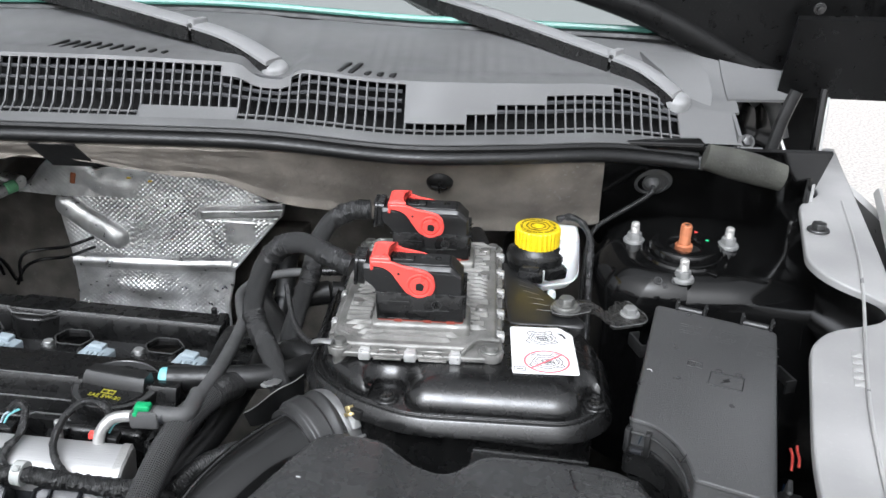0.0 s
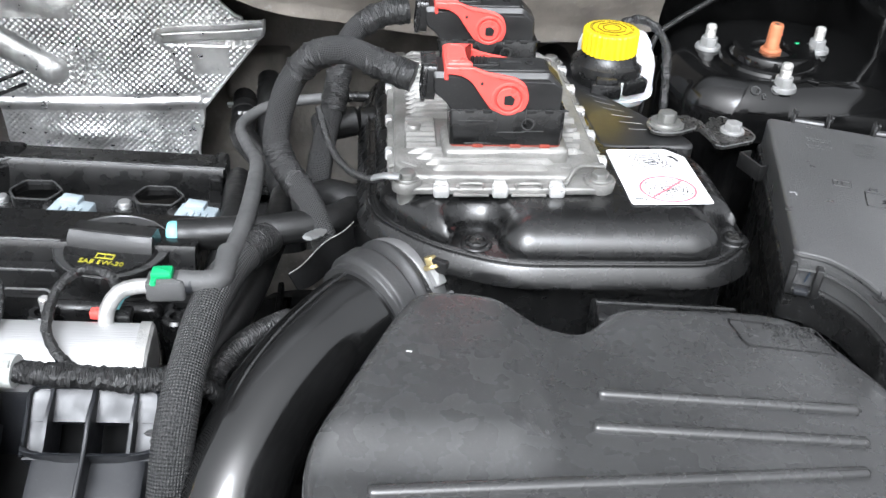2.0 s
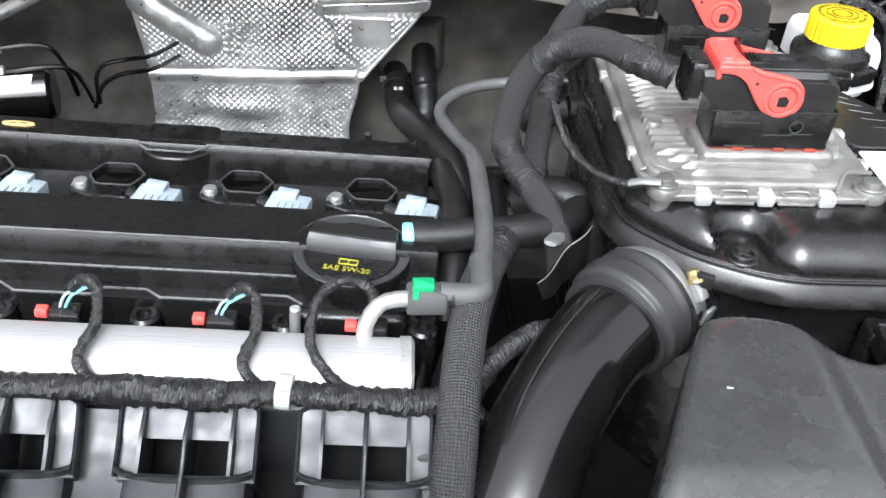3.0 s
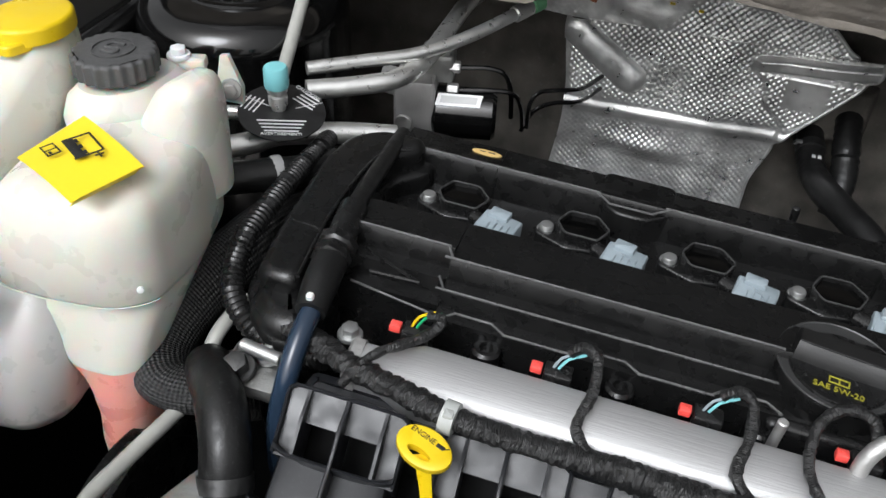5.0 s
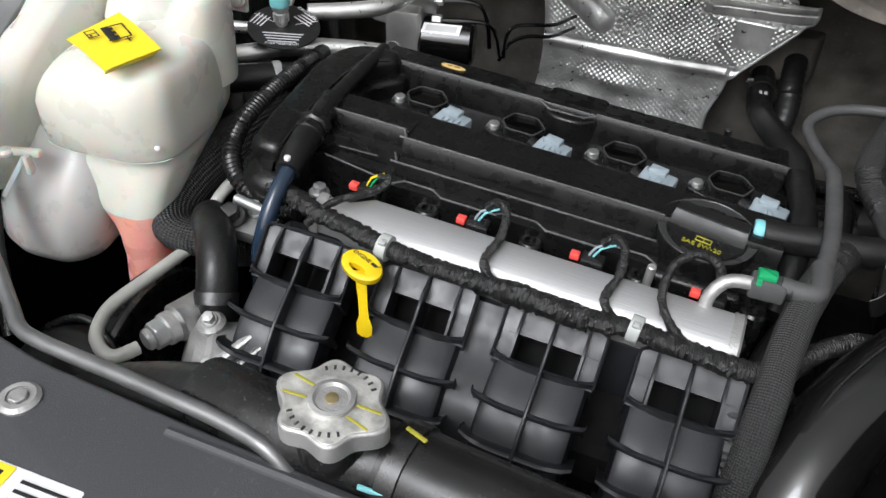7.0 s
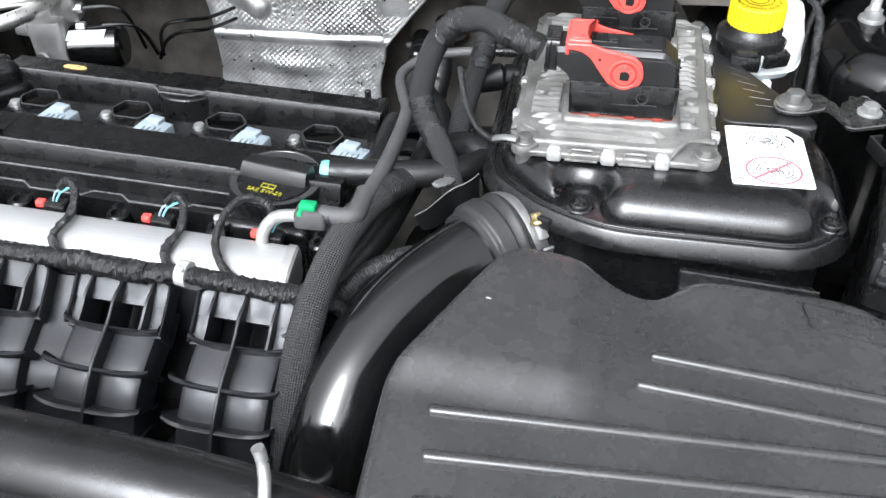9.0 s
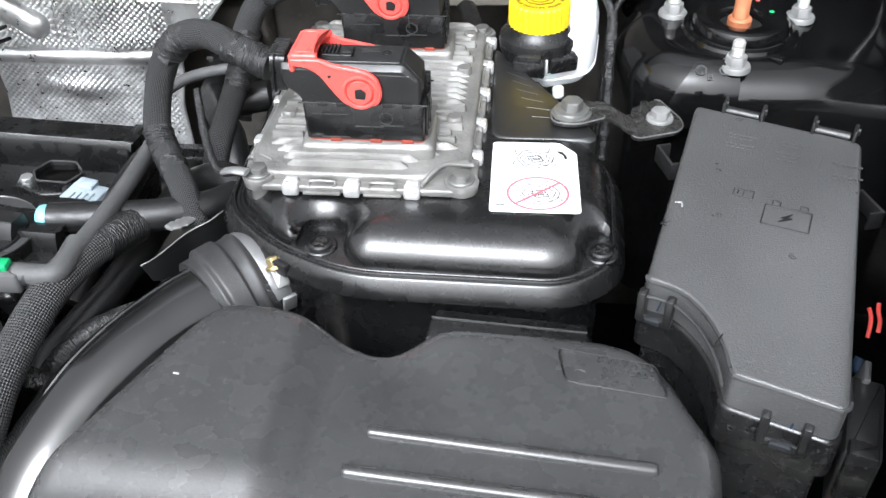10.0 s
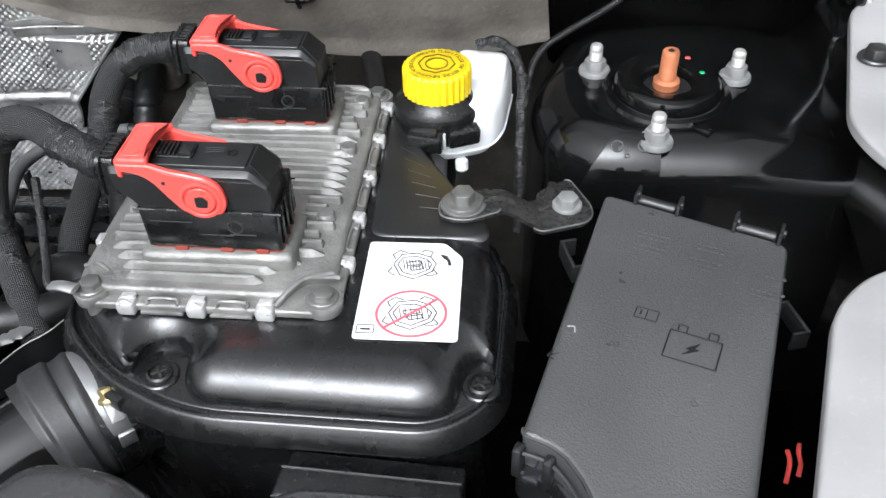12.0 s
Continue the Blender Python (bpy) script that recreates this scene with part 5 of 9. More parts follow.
for k, xc in enumerate((-0.2265, -0.1265, -0.0255, 0.0750)):
    lean = (-0.06, -0.045, 0.0, 0.0)[k]
    mk = ENG @ Matrix.Translation((xc, 0, 0)) @ Matrix(((1, lean, 0, lean * 0.216), (0, 1, 0, 0), (0, 0, 1, 0), (0, 0, 0, 1)))
    run = part("runner", loft([[on_runner(s_, x_, h_) for x_, h_ in ((-0.036, -0.032), (-0.036, -0.012), (-0.0335, -0.0045), (-0.029, -0.0022), (-0.012, -0.0040), (0.012, -0.0040), (0.029, -0.0022), (0.0335, -0.0045), (0.036, -0.012), (0.036, -0.032))] for s_ in [0.205 + 0.0398 * i for i in range(20)]]), GREY_PLASTIC, man, m=mk)
    rows_ = [(0.003, 0.0300), (0.007, 0.0345), (0.014, 0.0370), (0.026, 0.0385), (0.105, 0.0385)]
    part("face_plate", loft([[on_runner(s_, -w, -0.020), on_runner(s_, w, -0.020), on_runner(s_, w, -0.002), on_runner(s_, -w, -0.002)] for s_, w in rows_]), GREY_PLASTIC, run, m=mk)
    rim = [on_runner(s_, w_, 0.0) for s_, w_ in [(0.200, -0.0385), (0.110, -0.0385), (0.026, -0.0385), (0.014, -0.0370), (0.007, -0.0345), (0.003, -0.029), (0.003, 0.029), (0.007, 0.0345), (0.014, 0.0370), (0.026, 0.0385), (0.110, 0.0385), (0.200, 0.0385)]]
    part("rim", tube(rim, 0.0016, 8, 0.004, flat=(1.6, 0.8)), GREY_PLASTIC, run, m=mk)
    for x in (-0.0325, 0.0325):
        part("cheek", slab(0.105, 0.205, x - 0.0060, x + 0.0060, -0.030, -0.003, 5), GREY_PLASTIC, run, m=mk)
    spine_h = lambda s_: 0.0105 * smooth(0.0, 0.11, s_) + 0.0015
    part("spine", loft([[on_runner(s_, -0.0017, -0.022), on_runner(s_, 0.0017, -0.022), on_runner(s_, 0.0013, spine_h(s_) - 0.0006), on_runner(s_, 0.0006, spine_h(s_)), on_runner(s_, -0.0006, spine_h(s_)), on_runner(s_, -0.0013, spine_h(s_) - 0.0006)] for s_ in [0.004 + 0.0325 * i for i in range(31)]]), GREY_PLASTIC, run, m=mk)
    for x in (-0.0250, 0.0250):
        part("short_rib", loft([[on_runner(s_, x - 0.0014, -0.022), on_runner(s_, x + 0.0014, -0.022), on_runner(s_, x + 0.0010, 0.7 * spine_h(s_)), on_runner(s_, x - 0.0010, 0.7 * spine_h(s_))] for s_ in [0.006 + 0.0215 * i for i in range(10)]]), GREY_PLASTIC, run, m=mk)
    # black sheet on the recess floor, shade given as colour
    part("window", slab(0.090, 0.21, -0.030, 0.030, -0.034, -0.031, 4), DARK_VOID, run, "recess floor with painted-in shade", m=mk)
    for s_, w, h in LIPS:
        part("lip", cross_rib(s_, w, h, 0.022), GREY_PLASTIC, run, m=mk)
dip = thing("oil_dipstick", "yellow oil dipstick handle with black lettering", "dipstick", (-0.16, -0.25, 0.86))
md = Matrix.Translation((-0.1665, -0.2465, 0.872)) @ pose(0, 0, 0, 10, 6, -20) @ Matrix.Scale(0.76, 4)
md = md @ pose(-0.006, 0, 0)


def oval(cx, cy, a, b, z):
    return [(cx + a * math.cos(2 * math.pi * i / 32), cy + b * math.sin(2 * math.pi * i / 32), z) for i in range(32)]


ring_loops = [oval(0, 0, 0.0225, 0.0150, -0.004), oval(0, 0, 0.0235, 0.0160, -0.001), oval(0, 0, 0.0230, 0.0155, 0.003), oval(0, 0.0002, 0.0215, 0.0142, 0.004),
              oval(0, -0.0062, 0.0105, 0.0036, 0.004), oval(0, -0.0062, 0.0098, 0.0030, -0.004), oval(0, 0, 0.0225, 0.0150, -0.004)]
part("handle", loft(ring_loops, cap0=False, cap1=False), YELLOW, dip, "yellow ring handle", m=md)
writing("ENGINE", 0.0062, md @ pose(-0.006, 0.0072, 0.0042), INK, dip)
part("oil_symbol", join(block((0.010, 0.0070, 0.0042), (0.007, 0.0032, 0.0005), 0.0001), rod((0.0135, 0.0070, 0.0042), (0.0165, 0.0095, 0.0042), 0.0005, 6, 0.0001)), INK, dip, m=md)
part("stem", loft([[(x - w, y, z), (x - 0.3 * w, y - 0.002, z), (x + 0.3 * w, y - 0.002, z), (x + w, y, z), (x + 0.3 * w, y + 0.002, z), (x - 0.3 * w, y + 0.002, z)] for x, y, z, w in
                    ((-0.1695, -0.2485, 0.87, 0.0065), (-0.1685, -0.252, 0.862, 0.0045), (-0.1655, -0.2565, 0.85, 0.0038), (-0.163, -0.2605, 0.838, 0.0040), (-0.162, -0.2625, 0.832, 0.0065), (-0.1615, -0.2635, 0.822, 0.006))]), YELLOW, dip, "tapered yellow stem")
part("tube_mouth", lathe([(0.010, 0), (0.010, 0.02), (0.007, 0.022)], 16, Matrix.Translation((-0.163, -0.229, 0.765))), STEEL_DARK, dip)

# ---- radiator hose and cap ----
rh = thing("radiator_hose", "thick black rubber radiator hose with yellow and blue marks", "hose", (0.05, -0.42, 0.88))
part("hose", tube([(-0.075, -0.412, 0.895), (-0.03, -0.418, 0.896), (0.04, -0.426, 0.898), (0.12, -0.430, 0.892), (0.18, -0.428, 0.875), (0.23, -0.41, 0.83)], 0.0275, 24), HOSE_GLOSS, rh)
part("collar", lathe([(0.0270, 0), (0.0295, 0.001), (0.0295, 0.012), (0.0270, 0.013)], 24, Matrix.Translation((-0.072, -0.412, 0.895)) @ pose(0, 0, 0, 0, 90, -8)), BLACK_GLOSS, rh)
part("mark", block((-0.062, -0.408, 0.9247), (0.014, 0.0025, 0.001), 0.0003, pose(0, 0, 0, 0, 0, -20)), INK_YELLOW, rh, "yellow paint mark")
part("mark", block((-0.075, -0.438, 0.907), (0.016, 0.002, 0.003), 0.0003), CYAN, rh, "blue paint mark")
neck = thing("filler_neck", "black plastic radiator filler neck", "filler neck", (-0.105, -0.417, 0.9))
part("pipe", tube([(-0.20, -0.40, 0.885), (-0.15, -0.41, 0.893), (-0.105, -0.412, 0.896), (-0.07, -0.412, 0.895)], 0.0245, 24), BLACK_SATIN, neck)
part("spout", lathe([(0.022, 0), (0.022, 0.03), (0.026, 0.033), (0.026, 0.038), (0.018, 0.038)], 28, Matrix.Translation((-0.106, -0.416, 0.902))), BLACK_SATIN, neck)

mr = Matrix.Translation((-0.106, -0.417, 0.9395)) @ pose(0, 0, 0, 0, 0, -8)
lob = [Vector(((0.0275 + 0.004 * abs(math.cos(a)) ** 8 + 0.0026 * math.cos(6 * a)) * math.cos(a), (0.0275 + 0.004 * abs(math.cos(a)) ** 8 + 0.0026 * math.cos(6 * a)) * math.sin(a))) for a in [2 * math.pi * i / 72 for i in range(72)]]
rc = part("cap", puck(lob, -0.010, 0.0025, 0.002), CAST, neck, "worn steel radiator cap with yellow stripes", m=mr)
part("face", puck(inset(lob, 0.0018), 0.0018, 0.0032, 0.0004), WORN_STEEL, rc, "worn steel face with traces of black print", m=mr)
part("hub", lathe([(0.0125, 0.003), (0.0125, 0.0055), (0.010, 0.006), (0.0085, 0.0042), (0.0, 0.0042)], 36, mr), CAST, rc)
part("rivet", lathe([(0.0035, 0.004), (0.0035, 0.0055), (0.0, 0.006)], 16, mr), BRASS, rc)
for a in (12, 168, -18, 198):
    part("stripe", block((0.0205 * math.cos(radians(a)), 0.0205 * math.sin(radians(a)), 0.0034), (0.014, 0.0016, 0.0006), 0.0002, pose(0, 0, 0, 0, 0, a * 0.5 if abs(a) < 90 else (a - 180) * 0.5)), INK_YELLOW, rc, m=mr)
cap_bars = [moved(block((0, 0.0225, 0.0034), (0.0014, 0.0030, 0.0006), 0.0002), pose(0, 0, 0, 0, 0, a)) for a in list(range(-42, 43, 12)) + list(range(138, 223, 12))]
half = len(cap_bars) // 2
part("front_print", join(*cap_bars[:half]), WORN_BLACK, rc, m=mr)
part("rear_print", join(*cap_bars[half:]), WORN_BLACK, rc, m=mr)

pr = thing("hood_prop_rod", "dull grey steel hood prop rod lying in its clip", "prop rod", (-0.3, -0.4, 0.87))
part("rod", tube([(-0.56, -0.25, 0.898), (-0.50, -0.288, 0.899), (-0.431, -0.336, 0.900), (-0.38, -0.371, 0.900), (-0.337, -0.403, 0.900), (-0.318, -0.417, 0.901), (-0.296, -0.4225, 0.902), (-0.229, -0.429, 0.905), (-0.164, -0.436, 0.907), (-0.13, -0.442, 0.905), (-0.115, -0.446, 0.895)], 0.0050, 12), STEEL_GREY, pr, "dull grey steel")
hk = thing("wire_hook", "pale grey bent wire hook on the panel edge", "hook", (0.18, -0.43, 0.9))
part("wire", tube([(0.166, -0.456, 0.897), (0.171, -0.446, 0.905), (0.174, -0.434, 0.912), (0.172, -0.424, 0.926), (0.170, -0.422, 0.936)], 0.0036, 10), ALU_PIPE, hk)

# ---- air box with control unit ----
box = thing("air_box", "glossy black plastic air filter box", "air box", (0.38, 0.0, 0.86))
LID = [(0.2425, -0.078), (0.285, -0.121), (0.338, -0.1475), (0.485, -0.1520), (0.5165, -0.128), (0.5215, -0.03), (0.499, 0.030), (0.430, 0.155), (0.25, 0.172), (0.2425, 0.10)]
lid = fillet(LID, [0.025, 0.02, 0.03, 0.035, 0.03, 0.02, 0.02, 0.03, 0.02, 0.02], 7)


def skirt(outline, profile):
    """A ring round an outline from (offset, height) pairs, upwards and back down on its inner side."""
    return loft([[(p[0], p[1], z) for p in inset(outline, d)] for d, z in profile], cap0=False, cap1=False)


part("lower_body", puck(inset(lid, 0.008), 0.62, 0.869, 0.003), BLACK_GLOSS, box)
part("flange", skirt(lid, [(0.006, 0.8675), (-0.0068, 0.8670), (-0.0080, 0.8680), (-0.0080, 0.8696), (-0.0014, 0.8802), (-0.0006, 0.8812), (0.0004, 0.8815), (0.006, 0.8815)]), BLACK_GLOSS, box, "bevelled clamping flange")
part("flange_seam", skirt(lid, [(0.0010, 0.8805), (0.0005, 0.8828), (0.0010, 0.8838), (0.0020, 0.8838), (0.0027, 0.8828), (0.0032, 0.8805)]), BLACK_GLOSS, box, "thin raised seam")
part("ledge", puck(inset(lid, 0.0045), 0.876, 0.8822, 0.002), BLACK_GLOSS, box)


def domed(outline, z0, z1, top, run, n=320, rings=34):
    """A lid whose top falls off to its edge in a quarter round, whatever the outline's notches."""
    o = even(outline, n)
    mid = sum(o, Vector((0, 0))) / n
    a = np.array([tuple(p) for p in o])
    b = np.roll(a, -1, 0)
    loops = [[(p[0], p[1], z) for p in o] for z in (z0, z1 - top)]
    for i in range(1, rings):
        f = 1 - (i / rings) ** 1.7
        pts = np.array([tuple(mid + (p - mid) * f) for p in o])
        ab, ap = (b - a)[None], pts[:, None] - a[None]
        t = np.clip((ab * ap).sum(2) / (ab * ab).sum(2), 0, 1)
        d = np.sqrt(((ap - ab * t[..., None]) ** 2).sum(2)).min(1)
        u = 1 - np.clip(d / run, 0, 1)
        loops.append([(x, y, z1 - top + top * math.sqrt(max(0, 1 - w * w))) for (x, y), w in zip(pts, u)])
    return loft(loops)


BOLTS = ((0.3195, -0.1200), (0.5075, -0.1190))
up_o = [(0.2495, -0.070), (0.287, -0.114), (0.302, -0.1225), (0.3035, -0.108), (0.3115, -0.0985), (0.3275, -0.0985), (0.3345, -0.107), (0.3355, -0.127), (0.347, -0.1400), (0.476, -0.1455), (0.4935, -0.1390),
        (0.4965, -0.120), (0.5000, -0.107), (0.5080, -0.1015), (0.5150, -0.107), (0.5165, -0.03), (0.494, 0.028), (0.425, 0.148), (0.252, 0.165), (0.2495, 0.10)]
upper = fillet(up_o, [0.02, 0.02, 0.006, 0.008, 0.008, 0.008, 0.008, 0.01, 0.02, 0.02, 0.012, 0.008, 0.008, 0.008, 0.006, 0.02, 0.02, 0.02, 0.02, 0.02], 6)
part("lid", domed(upper, 0.876, 0.9046, 0.0215, 0.029), BLACK_GLOSS, box, "moulded glossy lid")
plat = fillet([(0.430, -0.016), (0.506, -0.016), (0.510, -0.006), (0.495, 0.020), (0.431, 0.130), (0.427, 0.130)], 0.006)
part("raised_pad", soft_puck(plat, 0.886, 0.9056, 0.003, 140, run=0.003), LID_PAD, box, "satin raised pad")
for k in range(7):
    a, b = Vector((0.437 + 0.004 * k, 0.100 - 0.014 * k)), Vector((0.452 + 0.0045 * k, 0.086 - 0.012 * k))
    part("pad_crease", rod((*a, 0.9052), (*b, 0.9052), 0.0008, 6, 0.0002), LID_PAD, box)
for bx, by in BOLTS:
    b = part("lid_screw", lathe([(0.0078, 0.876), (0.0078, 0.8852), (0.0064, 0.8862), (0.0058, 0.8842), (0.0, 0.8842)], 24, Matrix.Translation((bx, by, 0))), BLACK_SATIN, box, "black cross-head screw")
    part("cross", join(block((bx, by, 0.8850), (0.0100, 0.0020, 0.0025), 0.0004, pose(0, 0, 0, 0, 0, 30)), block((bx, by, 0.8850), (0.0020, 0.0100, 0.0025), 0.0004, pose(0, 0, 0, 0, 0, 30))), BLACK_STEEL, b)
    part("screw_boss", lathe([(0.0115, 0.870), (0.0115, 0.8830), (0.0105, 0.8838), (0.0085, 0.8838)], 28, Matrix.Translation((bx, by, 0))), BLACK_GLOSS, box)
part("throat", rod((0.285, -0.095, 0.835), (0.262, -0.118, 0.833), 0.040, 32), BLACK_SATIN, box)
part("flange_notch", block((0.2935, -0.1310, 0.8715), (0.012, 0.006, 0.010), 0.001, pose(0, 0, 0, 0, 0, -28)), INK, box)

lab = thing("instruction_label", "white instruction label with line drawings and red circle", "label", (0.46, -0.06, 0.906))
lo = fillet([(0.4325, -0.1065), (0.4935, -0.1065), (0.4930, -0.035), (0.4810, -0.0215), (0.4325, -0.0215)], 0.003)
part("sheet", puck(lo, 0.9053, 0.9058, 0.0002), LABEL_WHITE, lab)
ML = Matrix.Translation((0.0015, -0.002, 0.9058))
rr = [(0.4635 + 0.0205 * math.cos(a), -0.083 + 0.0185 * math.sin(a), 0) for a in [2 * math.pi * i / 40 for i in range(41)]]
part("red_circle", tube(rr, 0.0010, 6, 0.004, flat=(0.4, 1), loop=True), INK_RED, lab, m=ML)
part("red_stroke", block((0.4635, -0.083, 0.0003), (0.040, 0.0018, 0.0005), 0.0002, pose(0, 0, 0, 0, 0, 40)), INK_RED, lab, m=ML)


def line_drawing(cx, cy, w, h, hatch):
    """An air box seen from above, in thin black lines: body, fins, connectors and leader marks."""
    def seg(pts, r=0.00042):
        return join(*[rod((cx + w * a[0], cy + h * a[1], 0), (cx + w * b[0], cy + h * b[1], 0), r, 4, 0.00005) for a, b in zip(pts, pts[1:])])

    bs = [seg([(-0.9, 0.0), (-0.55, -0.75), (0.05, -1.0), (0.85, -0.45), (1.0, 0.1), (0.75, 0.55), (0.1, 0.85), (-0.6, 0.7), (-0.9, 0.0)]),
          seg([(-0.72, 0.0), (-0.45, -0.55), (0.05, -0.75), (0.7, -0.3), (0.8, 0.1), (0.55, 0.4), (0.1, 0.6), (-0.5, 0.5), (-0.72, 0.0)]),
          seg([(-0.85, 0.35), (-1.0, 0.7), (-0.7, 1.0), (-0.35, 0.85)]), seg([(0.25, 0.9), (0.45, 1.1), (0.8, 0.95), (0.7, 0.6)]),
          seg([(-0.95, -0.2), (-1.1, -0.55), (-0.75, -0.8)]), seg([(0.9, -0.3), (1.1, -0.6), (0.8, -0.75), (0.55, -0.7)])]
    for k in range(hatch):
        x = -0.5 + 1.1 * k / (hatch - 1)
        bs.append(seg([(x, 0.38 - 0.15 * abs(x)), (x + 0.12, -0.42 + 0.2 * abs(x))], 0.00032))
    bs.append(seg([(-0.35, 0.15), (0.25, 0.30), (0.35, 0.05), (-0.25, -0.1), (-0.35, 0.15)], 0.00042))
    bs.append(seg([(-0.15, -0.2), (0.4, -0.05), (0.48, -0.25), (-0.05, -0.42), (-0.15, -0.2)], 0.00042))
    return join(*bs)


part("drawing", line_drawing(0.4610, -0.0405, 0.0140, 0.0130, 9), INK, lab, "black line drawing", m=ML)
part("drawing", line_drawing(0.4635, -0.083, 0.0150, 0.0130, 6), INK, lab, "black line drawing", m=ML)
part("arrow", tube([(0.4835, -0.0405, 0), (0.4825, -0.036, 0), (0.4800, -0.0330, 0)], 0.0011, 6, 0.001), INK, lab, m=ML)
part("arrow_head", puck([(0.4768, -0.0305), (0.4798, -0.0350), (0.4822, -0.0318)], 0, 0.0003, 0.0001), INK, lab, m=ML)
part("symbol", join(*[block(c, s, 0.0001) for c, s in (((0.438, -0.0935, 0.0001), (0.010, 0.0006, 0.0003)), ((0.438, -0.1000, 0.0001), (0.010, 0.0006, 0.0003)), ((0.433, -0.0968, 0.0001), (0.0006, 0.0065, 0.0003)),
                                                       ((0.443, -0.0968, 0.0001), (0.0006, 0.0065, 0.0003)), ((0.438, -0.0968, 0.0001), (0.006, 0.0014, 0.0003)))]), INK, lab, m=ML)

ecu = thing("engine_control_unit", "finned cast aluminium engine control unit on posts", "control unit", (0.342, 0.034, 0.905))
ME = Matrix.Translation((0.3425, 0.034, 0)) @ pose(0, 0, 0, 0, 0, -1.2)
W, D = 0.0830, 0.1250
eo = fillet([(-W + 0.006, -D), (W, -D), (W, D - 0.006), (W - 0.008, D), (-W + 0.012, D), (-W, D - 0.012), (-W, -D + 0.030)], [0.008, 0.008, 0.004, 0.004, 0.004, 0.004, 0.01])
part("base", puck(eo, 0.9050, 0.9105, 0.0018, 0.0015), ECU_CAST, ecu, m=ME)
ei = fillet([(-W + 0.005, -D + 0.026), (-W + 0.022, -D + 0.0075), (W - 0.034, -D + 0.0075), (W - 0.026, -D + 0.022), (W - 0.005, -D + 0.028), (W - 0.007, D - 0.02), (W - 0.02, D - 0.006), (-W + 0.022, D - 0.006), (-W + 0.006, D - 0.02)], 0.005)
part("casting", puck(ei, 0.909, 0.9165, 0.003), ECU_CAST, ecu, m=ME)
part("corner_bead", tube([(W - 0.037, -D + 0.002, 0.9125), (W - 0.030, -D + 0.014, 0.9155), (W - 0.022, -D + 0.0235, 0.9162), (W - 0.003, -D + 0.0275, 0.9140)], 0.0016, 8, 0.003), ECU_CAST, ecu, m=ME)
part("corner_bead", tube([(-W + 0.002, -D + 0.030, 0.9120), (-W + 0.013, -D + 0.028, 0.9158), (-W + 0.022, -D + 0.022, 0.9158)], 0.0014, 8, 0.003), ECU_CAST, ecu, m=ME)


def fin(xa, xb, y, h=0.0048):
    """A rounded cast fin with a swollen outer end."""
    n = 14
    loops = []
    for i in range(n + 1):
        f = i / n
        x = xa + (xb - xa) * f
        e = min(1.0, math.sqrt(max(0.0, 1 - max(0.0, (abs(2 * f - 1) - 0.88) / 0.12) ** 2)) + 0.06)
        w = 0.0021 * (0.6 + 0.4 * e)
        z = 0.9150 + (h + 0.0015) * e
        loops.append([(x, y - w - 0.0012, 0.915), (x, y - w * 0.75, z - 0.0007), (x, y, z), (x, y + w * 0.75, z - 0.0007), (x, y + w + 0.0012, 0.915)])
    return loft(loops)


for k in range(26):
    y = -D + 0.018 + 0.0088 * k
    xa, xb = -W + 0.013, W - 0.013
    if k < 3:
        xa, xb = -W + (0.032, 0.027, 0.020)[k], W - (0.046, 0.040, 0.026)[k]
    spans = [(xa, xb)]
    if 4 <= k <= 9 or 18 <= k <= 24:
        spans = [(xa, -0.044 + 0.006 * (k >= 18)), (0.046, xb - 0.004 * (k % 3))]
    for a, b in spans:
        part("fin", fin(a, b, y), ECU_CAST, ecu, m=ME)
for x, y in ((-0.0685, -D + 0.0105), (0.0730, -D + 0.0105), (W - 0.011, D - 0.013), (-W + 0.012, D - 0.013)):
    p = part("post", lathe([(0.0074, 0.880), (0.0072, 0.9050), (0.0110, 0.9050), (0.0118, 0.9120), (0.0110, 0.9135), (0.0, 0.9135)], 28, ME @ Matrix.Translation((x, y, 0))), ECU_CAST, ecu)
    part("bolt", hexhead((0, 0, 0), 0.0064, 0.0040, washer=1.42, wh=0.0014), BOLT_DULL, p, "dull hexagon bolt", m=ME @ Matrix.Translation((x, y, 0.9135)))
for x in (-0.0440, -0.0015, 0.0400):
    part("clip", join(block((x, -D + 0.001, 0.9085), (0.0115, 0.0090, 0.0095), 0.0022), block((x, -D + 0.0045, 0.9125), (0.0090, 0.0060, 0.0024), 0.0010)), CLIP_METAL, ecu, "bright folded clip", m=ME)
for x in (-0.0225, 0.0195):
    part("rim_slot", tube([(x - 0.0085, -D + 0.0005, 0.9105), (x - 0.0085, -D + 0.0045, 0.9118), (x + 0.0085, -D + 0.0045, 0.9118), (x + 0.0085, -D + 0.0005, 0.9105)], 0.0011, 6, 0.003), ECU_CAST, ecu, "raised rim tongue", m=ME)
    part("rim_lip", block((x, -D - 0.0012, 0.9062), (0.026, 0.0032, 0.0024), 0.0008), ECU_CAST, ecu, m=ME)
for y in (-0.080, -0.036, 0.010, 0.056, 0.100):
    part("clip", join(block((W - 0.001, y, 0.9085), (0.0070, 0.0095, 0.0090), 0.0020), block((W - 0.0045, y, 0.9122), (0.0050, 0.0080, 0.0024), 0.0010)), CLIP_METAL, ecu, "bright folded clip", m=ME)
